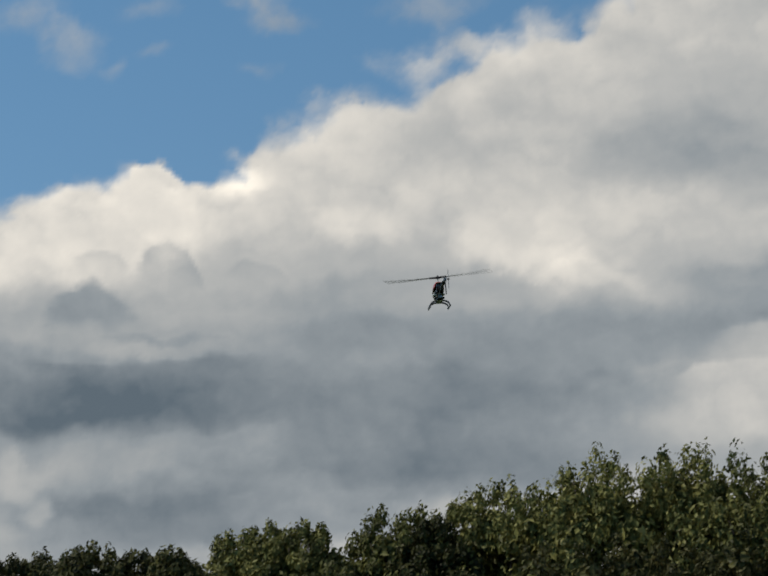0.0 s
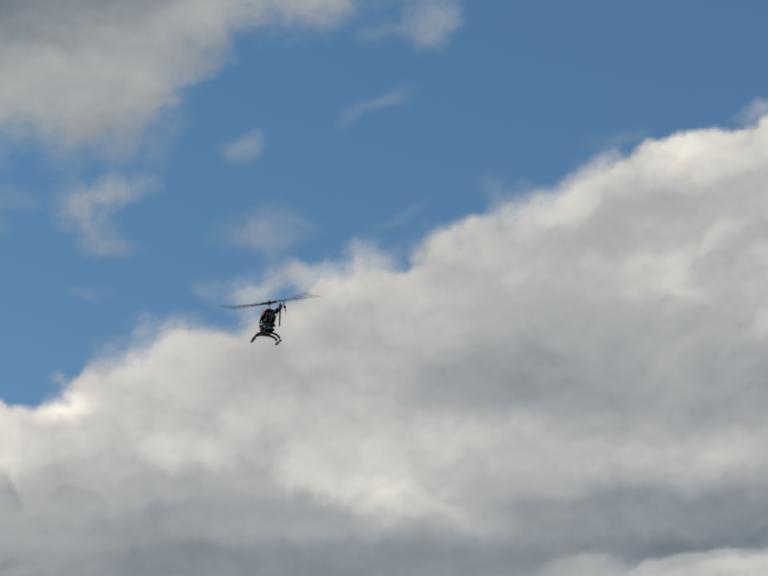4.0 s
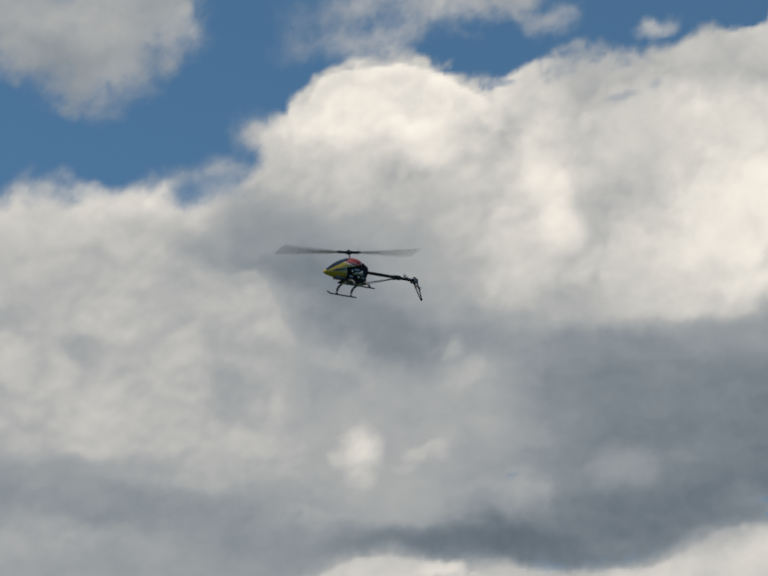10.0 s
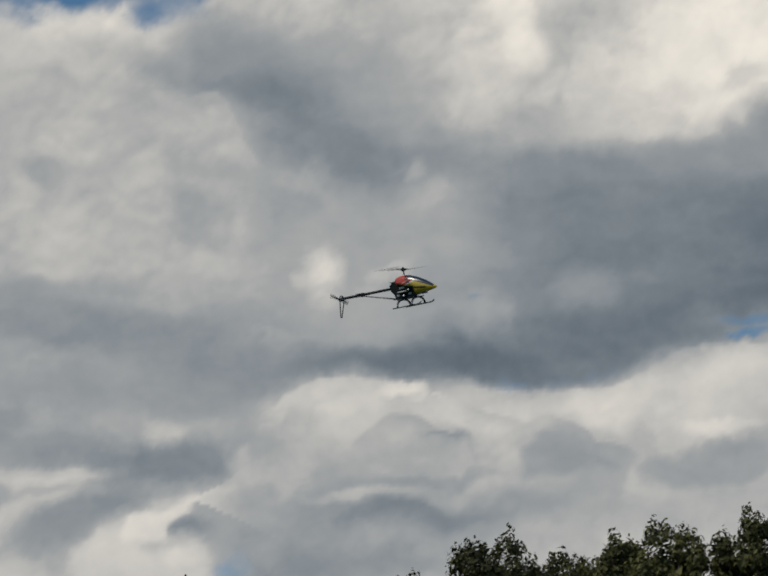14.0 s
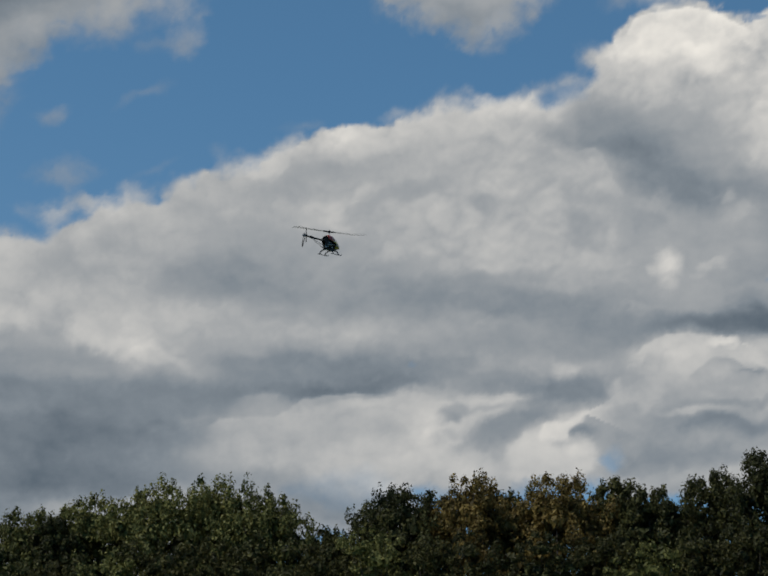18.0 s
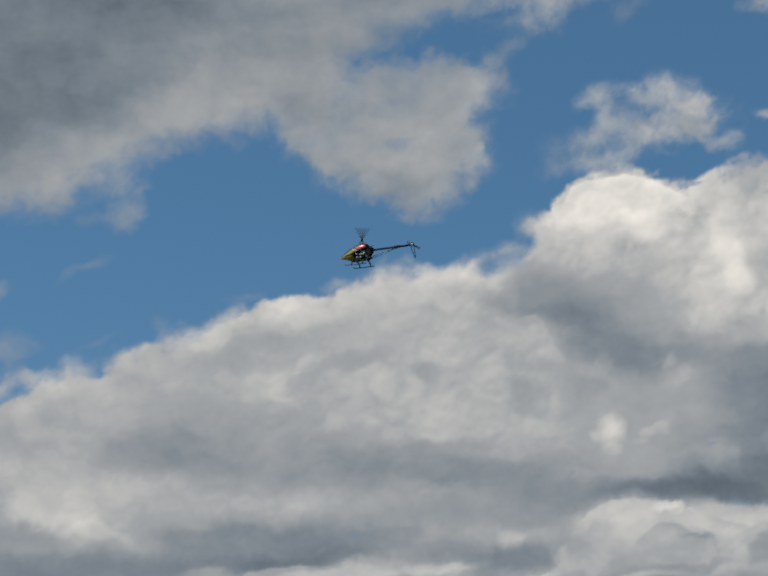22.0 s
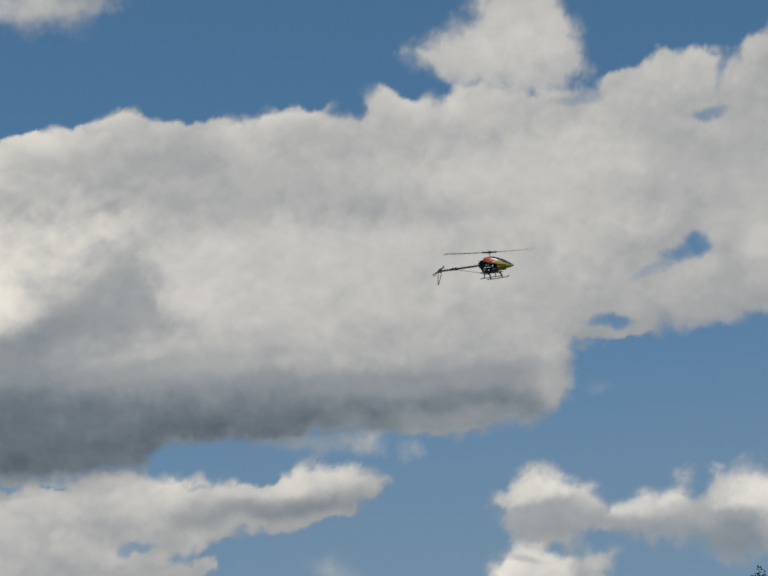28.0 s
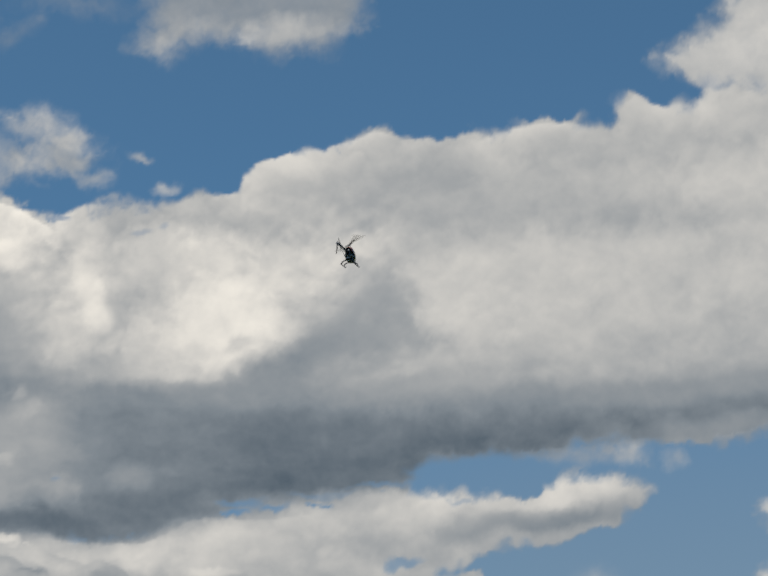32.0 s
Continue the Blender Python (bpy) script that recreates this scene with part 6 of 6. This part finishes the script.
def helicopter():
    root = tagged(new("model_helicopter"), "radio-controlled model helicopter in flight, yellow and orange canopy, black frame", "helicopter")
    # canopy: x, middle z, half height, half width
    stations = [(0.315, -0.226, 0.003, 0.003), (0.305, -0.225, 0.011, 0.010), (0.285, -0.221, 0.022, 0.020), (0.25, -0.211, 0.040, 0.034), (0.21, -0.199, 0.058, 0.047),
                (0.16, -0.187, 0.077, 0.058), (0.11, -0.178, 0.092, 0.066), (0.06, -0.168, 0.102, 0.070), (0.01, -0.156, 0.098, 0.070), (-0.035, -0.142, 0.084, 0.066),
                (-0.07, -0.126, 0.062, 0.058), (-0.09, -0.112, 0.040, 0.050)]
    stations = [(x if x < 0.05 else 0.05 + (x - 0.05) * 1.14, z, h, w) for x, z, h, w in stations]
    bm = bmesh.new()
    sides, rings = 28, []
    for x, zc, hh, hw in stations:
        ring = []
        for k in range(sides):
            a = 2 * math.pi * k / sides
            c, s = math.cos(a), math.sin(a)
            ring.append(bm.verts.new((x, hw * math.copysign(abs(c) ** 0.85, c), zc + hh * math.copysign(abs(s) ** 0.9, s))))
        rings.append(ring)
    for a, b in zip(rings, rings[1:]):
        for k in range(sides):
            bm.faces.new((a[k], a[(k + 1) % sides], b[(k + 1) % sides], b[k]))
    bm.faces.new(rings[0])
    cut = [f for f in bm.faces if f.calc_center_median().x < 0.09 and f.calc_center_median().z < -0.152 - 0.22 * f.calc_center_median().x]
    bmesh.ops.delete(bm, geom=cut, context="FACES")
    bmesh.ops.recalc_face_normals(bm, faces=bm.faces)
    canopy = part("canopy", bm, CANOPY, root, "glossy yellow and orange painted canopy with a dark screen")
    sol = canopy.modifiers.new("thickness", "SOLIDIFY")
    sol.thickness = 0.002
    # frame of the mechanics
    outline = [(0.12, -0.19), (0.06, -0.14), (-0.05, -0.095), (-0.125, -0.10), (-0.172, -0.135), (-0.165, -0.19), (-0.13, -0.235), (-0.12, -0.285), (0.02, -0.292), (0.10, -0.275)]
    for y in (-0.036, 0.033):
        part("side_frame", plate(bmesh.new(), outline, y, y + 0.003), CARBON, root, smooth=False)
    part("floor_plate", block(bmesh.new(), (-0.11, -0.04, -0.296), (0.16, 0.04, -0.286), 0.002), BLACK, root, smooth=False)
    part("battery", block(bmesh.new(), (0.08, -0.026, -0.272), (0.22, 0.026, -0.222), 0.006), worn("battery_wrap", (0.10, 0.10, 0.16), 0.5), root, smooth=False)
    bm = bmesh.new()
    tube(bm, [(-0.03, 0, -0.222), (-0.03, 0, -0.208)], 0.072, 40)
    part("main_gear", bm, GEAR, root)
    bm = bmesh.new()
    tube(bm, [(0.035, 0, -0.285), (0.035, 0, -0.238), (0.035, 0, -0.232)], [0.028, 0.028, 0.02], 24)
    part("motor", bm, ALLOY, root)
    for x, y, z in ((0.045, 0.041, -0.205), (-0.02, 0.041, -0.255), (-0.075, 0.041, -0.2), (0.045, -0.061, -0.205), (-0.02, -0.061, -0.255)):
        s = part("servo", block(bmesh.new(), (x - 0.021, y, z - 0.011), (x + 0.021, y + 0.02, z + 0.011), 0.002), BLACK, root, smooth=False)
        bm = bmesh.new()
        tube(bm, [(x + 0.012, y + (0.02 if y > 0 else 0), z), (x + 0.012, y + (0.026 if y > 0 else -0.006), z)], 0.009, 14)
        part("servo_horn", bm, WHITE, s)
    for x, z, w in ((-0.03, -0.175, 0.03), (0.055, -0.245, 0.018), (-0.085, -0.245, 0.016)):
        for y in (-0.0405, 0.0365):
            part("bearing_holder", block(bmesh.new(), (x - w, y, z - 0.009), (x + w, y + 0.004, z + 0.009), 0.0015), ALLOY, root, "silver bearing holder", smooth=False)
    part("receiver", block(bmesh.new(), (-0.115, -0.03, -0.278), (-0.06, 0.03, -0.24), 0.004), ALLOY, root, smooth=False)
    part("gyro_plate", block(bmesh.new(), (-0.16, -0.025, -0.282), (-0.10, 0.025, -0.27), 0.002), BLACK, root, smooth=False)
    part("boom_block", block(bmesh.new(), (-0.175, -0.022, -0.19), (-0.10, 0.022, -0.14), 0.006), BLACK, root, smooth=False)
    part("bearing_block", block(bmesh.new(), (-0.07, -0.028, -0.125), (0.03, 0.028, -0.105), 0.004), ALLOY, root, smooth=False)
    bm = bmesh.new()
    tube(bm, [(-0.135, 0, -0.13), (-0.155, 0, -0.108), (-0.185, 0, -0.100)], 0.0035, 8)
    part("antenna_guide", bm, BLACK, root)
    # tail
    bm = bmesh.new()
    tube(bm, [(-0.12, 0, -0.165), (-0.80, 0, -0.165)], 0.0135, 18)
    boom = part("tail_boom", bm, BLACK, root, "black tubular tail boom")
    bm = bmesh.new()
    tube(bm, [(-0.515, 0, -0.165), (-0.545, 0, -0.165)], 0.02, 18)
    block(bm, (-0.54, -0.02, -0.186), (-0.52, 0.02, -0.15), 0.003)
    part("boom_clamp", bm, BLACK, boom)
    part("tail_servo", block(bmesh.new(), (-0.60, -0.018, -0.180), (-0.555, 0.012, -0.145), 0.003), BLACK, boom, smooth=False)
    for y in (-1, 1):
        bm = bmesh.new()
        tube(bm, [(-0.53, y * 0.012, -0.178), (-0.125, y * 0.03, -0.278)], 0.0036, 10)
        part("boom_support", bm, STEEL, root, "thin silver brace under the boom")
    gear = part("tail_gearbox", block(bmesh.new(), (-0.815, -0.017, -0.186), (-0.765, 0.017, -0.146), 0.006), STEEL, boom, smooth=False)
    # the fin is a swept frame with an open middle
    bm = bmesh.new()
    rim = [(-0.765, -0.150), (-0.775, -0.135), (-0.80, -0.135), (-0.81, -0.16), (-0.838, -0.345), (-0.826, -0.350), (-0.775, -0.22)]
    for (ax, az), (bx, bz) in zip(rim, rim[1:] + rim[:1]):
        tube(bm, [(ax, 0.0, az), (bx, 0.0, bz)], 0.0052, 8)
    part("vertical_fin", bm, CARBON, boom, "black swept tail fin with an open frame")
    # landing gear
    for y in (-1, 1):
        bm = bmesh.new()
        tube(bm, [(0.215, y * 0.118, -0.345), (0.20, y * 0.119, -0.357), (0.175, y * 0.12, -0.363), (0.0, y * 0.12, -0.365), (-0.125, y * 0.12, -0.365)], 0.0062, 12)
        part("skid", bm, SKID, root, "dark landing skid")
    for x in (0.105, -0.065):
        bm = bmesh.new()
        arch = [(x, 0.122 * math.sin(a), -0.292 - 0.075 * (1 - math.cos(a)) ** 1.25) for a in [math.pi / 2 * (k / 8 - 1) for k in range(17)]]
        tube(bm, [(p[0], p[1], max(p[2], -0.365)) for p in arch], 0.0105, 10)
        st = part("skid_strut", bm, SKID, root)
        part("strut_clip", block(bmesh.new(), (x - 0.012, -0.03, -0.302), (x + 0.012, 0.03, -0.285), 0.003), WHITE, st, smooth=False)
    # rotor mast
    bm = bmesh.new()
    tube(bm, [(0, 0, -0.21), (0, 0, -0.012)], 0.006, 14)
    mast = part("mast", bm, STEEL, root)
    bm = bmesh.new()
    tube(bm, [(0, 0, -0.088), (0, 0, -0.084), (0, 0, -0.074), (0, 0, -0.070)], [0.02, 0.03, 0.03, 0.02], 24)
    part("swashplate", bm, ALLOY, root)
    for k in range(3):
        a = 2 * math.pi * k / 3 + 0.5
        bm = bmesh.new()
        tube(bm, [(0.028 * math.cos(a), 0.028 * math.sin(a), -0.08), (0.03 * math.cos(a), 0.03 * math.sin(a), -0.2)], 0.0025, 8)
        part("push_rod", bm, STEEL, root)
    # main rotor, turning about the mast
    bm = bmesh.new()
    block(bm, (-0.022, -0.014, -0.016), (0.022, 0.014, 0.014), 0.005)
    tube(bm, [(0, 0, 0.0), (0, 0, 0.024)], 0.009, 14)
    rotor = part("main_rotor", bm, BLACK, root, "black rotor head", smooth=False)
    for s in (1, -1):
        bm = bmesh.new()
        tube(bm, [(s * 0.02, 0, 0), (s * 0.09, 0, 0.002)], [0.013, 0.011], 12)
        block(bm, (min(s * 0.07, s * 0.11), -0.012, -0.008), (max(s * 0.07, s * 0.11), 0.012, 0.012), 0.003)
        part("blade_grip", bm, BLACK, rotor, smooth=False)
        bm = bmesh.new()
        prev = None
        for u in (0.0, 0.06, 0.14, 0.4, 0.7, 0.97, 1.0):
            r = 0.10 + 0.575 * u
            chord = 0.056 * (0.45 + 0.55 * min(u / 0.14, 1)) * (0.8 if u == 1.0 else 1.0)
            z = 0.002 + 0.012 * u * u
            th = 0.0042 * (1 - 0.3 * u)
            prof = [(0.42, 0.0), (0.28, 0.8), (0.05, 1.0), (-0.3, 0.5), (-0.58, 0.0), (-0.3, -0.4), (0.05, -0.8), (0.28, -0.7)]
            ring = [bm.verts.new((s * r, s * chord * q, z + th * w + 0.06 * chord * q)) for q, w in prof]
            if prev:
                for k in range(8):
                    bm.faces.new((prev[k], prev[(k + 1) % 8], ring[(k + 1) % 8], ring[k]))
            else:
                bm.faces.new(ring)
            prev = ring
        bm.faces.new(prev)
        bmesh.ops.recalc_face_normals(bm, faces=bm.faces)
        part("rotor_blade", bm, BLADE, rotor)
    # tail rotor, turning about a crossways axle
    bm = bmesh.new()
    tube(bm, [(0, -0.012, 0), (0, 0.012, 0)], 0.010, 14)
    tail = part("tail_rotor", bm, BLACK, root)
    tail.location = (-0.79, -0.04, -0.165)
    for s in (1, -1):
        bm = bmesh.new()
        a = [bm.verts.new(v) for v in ((-0.008, -0.002, s * 0.012), (0.008, -0.002, s * 0.012), (0.011, -0.001, s * 0.035), (0.010, -0.001, s * 0.115), (-0.010, -0.001, s * 0.115), (-0.011, -0.001, s * 0.035))]
        b = [bm.verts.new(v.co + Vector((0, 0.003, 0))) for v in a]
        bm.faces.new(a)
        bm.faces.new(b[::-1])
        for k in range(6):
            bm.faces.new((a[(k + 1) % 6], a[k], b[k], b[(k + 1) % 6]))
        bmesh.ops.recalc_face_normals(bm, faces=bm.faces)
        part("tail_blade", bm, BLACK, tail, smooth=False)
    return root, rotor, tail


heli, main_rotor, tail_rotor = helicopter()

# seconds, place, heading, nose up, lean to its right
FLIGHT = [
    (0, -2.900, 80.647, 6.625, -19.3, 1.1, -4.1),
    (0.5, -2.540, 81.309, 7.197, -5.3, 5.3, -4.1),
    (1, -2.022, 80.117, 7.305, -1.5, 5.9, -5.8),
    (1.5, -1.982, 80.027, 7.592, -2.0, 5.6, -4.7),
    (2, -2.012, 79.539, 7.728, -4.0, 4.1, -2.4),
    (2.5, -1.994, 78.605, 7.752, -9.4, 6.4, 1.4),
    (3, -1.791, 76.956, 7.561, -19.2, 4.5, 2.9),
    (3.5, -1.419, 74.724, 7.205, -21.0, 7.5, 2.1),
    (5.5, -1.617, 75.874, 8.240, -33.2, 6.0, 0.0),
    (6, -1.084, 75.564, 8.310, -40.5, 5.6, -1.9),
    (6.5, -0.456, 75.586, 8.450, -48.3, 3.4, -0.6),
    (7, 0.531, 74.546, 8.218, -59.5, 2.6, -3.0),
    (7.5, 1.462, 74.444, 8.356, -74.0, -1.0, -3.2),
    (8, 2.481, 73.373, 8.167, -81.9, -2.4, -8.8),
    (8.5, 3.496, 73.086, 8.292, -80.9, -1.3, -5.2),
    (9, 4.499, 72.865, 8.388, -98.0, -6.5, -8.8),
    (10, 6.604, 73.380, 8.216, -120.4, -7.1, 4.3),
    (10.5, 7.296, 72.969, 7.895, -134.8, -9.6, 6.4),
    (11, 7.994, 73.412, 7.962, -143.9, -7.6, 8.3),
    (11.5, 8.550, 73.912, 8.049, -156.8, -7.5, 10.9),
    (12, 9.047, 74.662, 8.106, -165.6, -6.4, 9.5),
    (12.5, 8.947, 74.348, 7.666, -178.4, -4.6, 14.3),
    (13, 8.919, 74.895, 7.512, -190.6, -3.0, 16.0),
    (14, 8.052, 75.782, 7.187, -220.8, 0.2, 16.6),
    (15, 6.549, 76.356, 7.065, -257.0, 6.0, 14.1),
    (15.5, 5.677, 76.478, 7.029, -260.6, 4.8, 14.3),
    (15.7, 5.586, 75.025, 7.236, -266.2, 4.7, 13.0),
    (15.9, 5.216, 70.521, 7.339, -272.1, 4.6, 11.8),
    (16.1, 4.698, 65.264, 7.409, -278.2, 4.5, 10.6),
    (16.3, 4.062, 59.524, 7.451, -284.5, 4.4, 9.3),
    (16.5, 3.345, 53.567, 7.472, -290.9, 4.3, 8.1),
    (16.7, 2.586, 47.663, 7.481, -297.2, 4.2, 6.8),
    (16.9, 1.836, 42.083, 7.488, -303.5, 4.1, 5.6),
    (17.1, 1.149, 37.099, 7.508, -309.6, 4.0, 4.4),
    (17.3, 0.589, 32.987, 7.557, -315.5, 3.9, 3.1),
    (17.5, 0.336, 32.051, 7.758, -321.1, 3.8, 1.9),
    (18, -0.191, 32.324, 8.016, -330.7, 2.2, 2.1),
    (19, -0.816, 31.170, 8.286, -347.7, 2.4, 1.4),
    (20, -0.905, 30.470, 8.877, -372.2, 0.9, 0.5),
    (21, -0.300, 27.771, 8.823, -390.9, 3.6, 0.8),
    (22, 1.078, 27.647, 9.408, -418.9, 0.8, -2.8),
    (23, 3.127, 23.671, 8.952, -433.8, 1.0, -1.9),
    (24, 6.190, 23.180, 9.314, -472.7, -0.5, 0.9),
    (25, 9.336, 22.261, 9.355, -502.1, 0.4, 8.7),
    (25.5, 10.76, 21.93, 9.335, -517.2, 2.2, 10.6),
    (26, 11.948, 21.661, 9.283, -532.4, 4.1, 12.2),
    (26.5, 13.353, 22.498, 9.497, -552.1, 5.8, 12.0),
    (28.5, 14.683, 24.742, 9.756, -592.6, 1.7, 11.3),
    (29, 14.814, 26.458, 10.177, -622.4, 5.4, 6.6),
    (30, 13.432, 27.427, 10.409, -652.3, 7.0, 4.6),
    (31, 11.995, 28.356, 10.627, -675.0, 7.3, 2.8),
    (32, 11.500, 31.314, 11.558, -684.7, 3.4, 2.3),
]
# seconds, angle of the main blades from the boom
BLADES = [(0, 69), (0.5, 25), (1, 119), (1.5, 34), (2, 110), (2.5, 23), (3, 65), (5.5, 69), (6, 149), (6.5, 86), (7, 178), (7.5, 87), (8, 14), (8.5, 97), (9, 154), (10, 163), (10.5, 127), (11, 93), (11.5, 39), (12, 150), (12.5, 96), (13, 52), (14, 109), (15, 147), (17.5, 84), (18, 155), (19, 6), (20, 8), (21, 51), (22, 120), (23, 6), (24, 20), (25, 15), (25.5, 112), (26, 54), (26.5, 7), (28.5, 116), (29, 82), (30, 171), (31, 94), (32, 29)]


def heli_pose(x, y, z, heading, nose, lean):
    """Its x points along the nose; heading counts clockwise from north."""
    return Matrix.Translation((x, y, z)) @ pose(0, 0, 0, 0, 0, 90 - heading) @ pose(0, 0, 0, 0, -nose, 0) @ pose(0, 0, 0, lean, 0, 0)


def motions():
    walk(heli, [(t, heli_pose(*row)) for t, *row in FLIGHT])
    # the rotor makes a good two turns between two entries and meets each entry's angle, its two blades being alike
    rows, angle = [], BLADES[0][1]
    rows.append((0.0, pose(0, 0, 0, 0, 0, angle)))
    for (t0, a0), (t1, a1) in zip(BLADES, BLADES[1:]):
        n = round((t1 - t0) * FPS)
        turn = (a1 - angle) % 180.0
        turn += 180.0 * round((76.0 * n - turn) / 180.0)
        for k in range(1, n + 1):
            rows.append((t0 + k / FPS, pose(0, 0, 0, 0, 0, angle + turn * k / n)))
        angle += turn
    walk(main_rotor, rows)
    n = round(32 * FPS)
    walk(tail_rotor, [(k / FPS, pose(-0.79, -0.04, -0.165, 0, 83.0 * k % 360, 0)) for k in range(n + 1)])


motions()
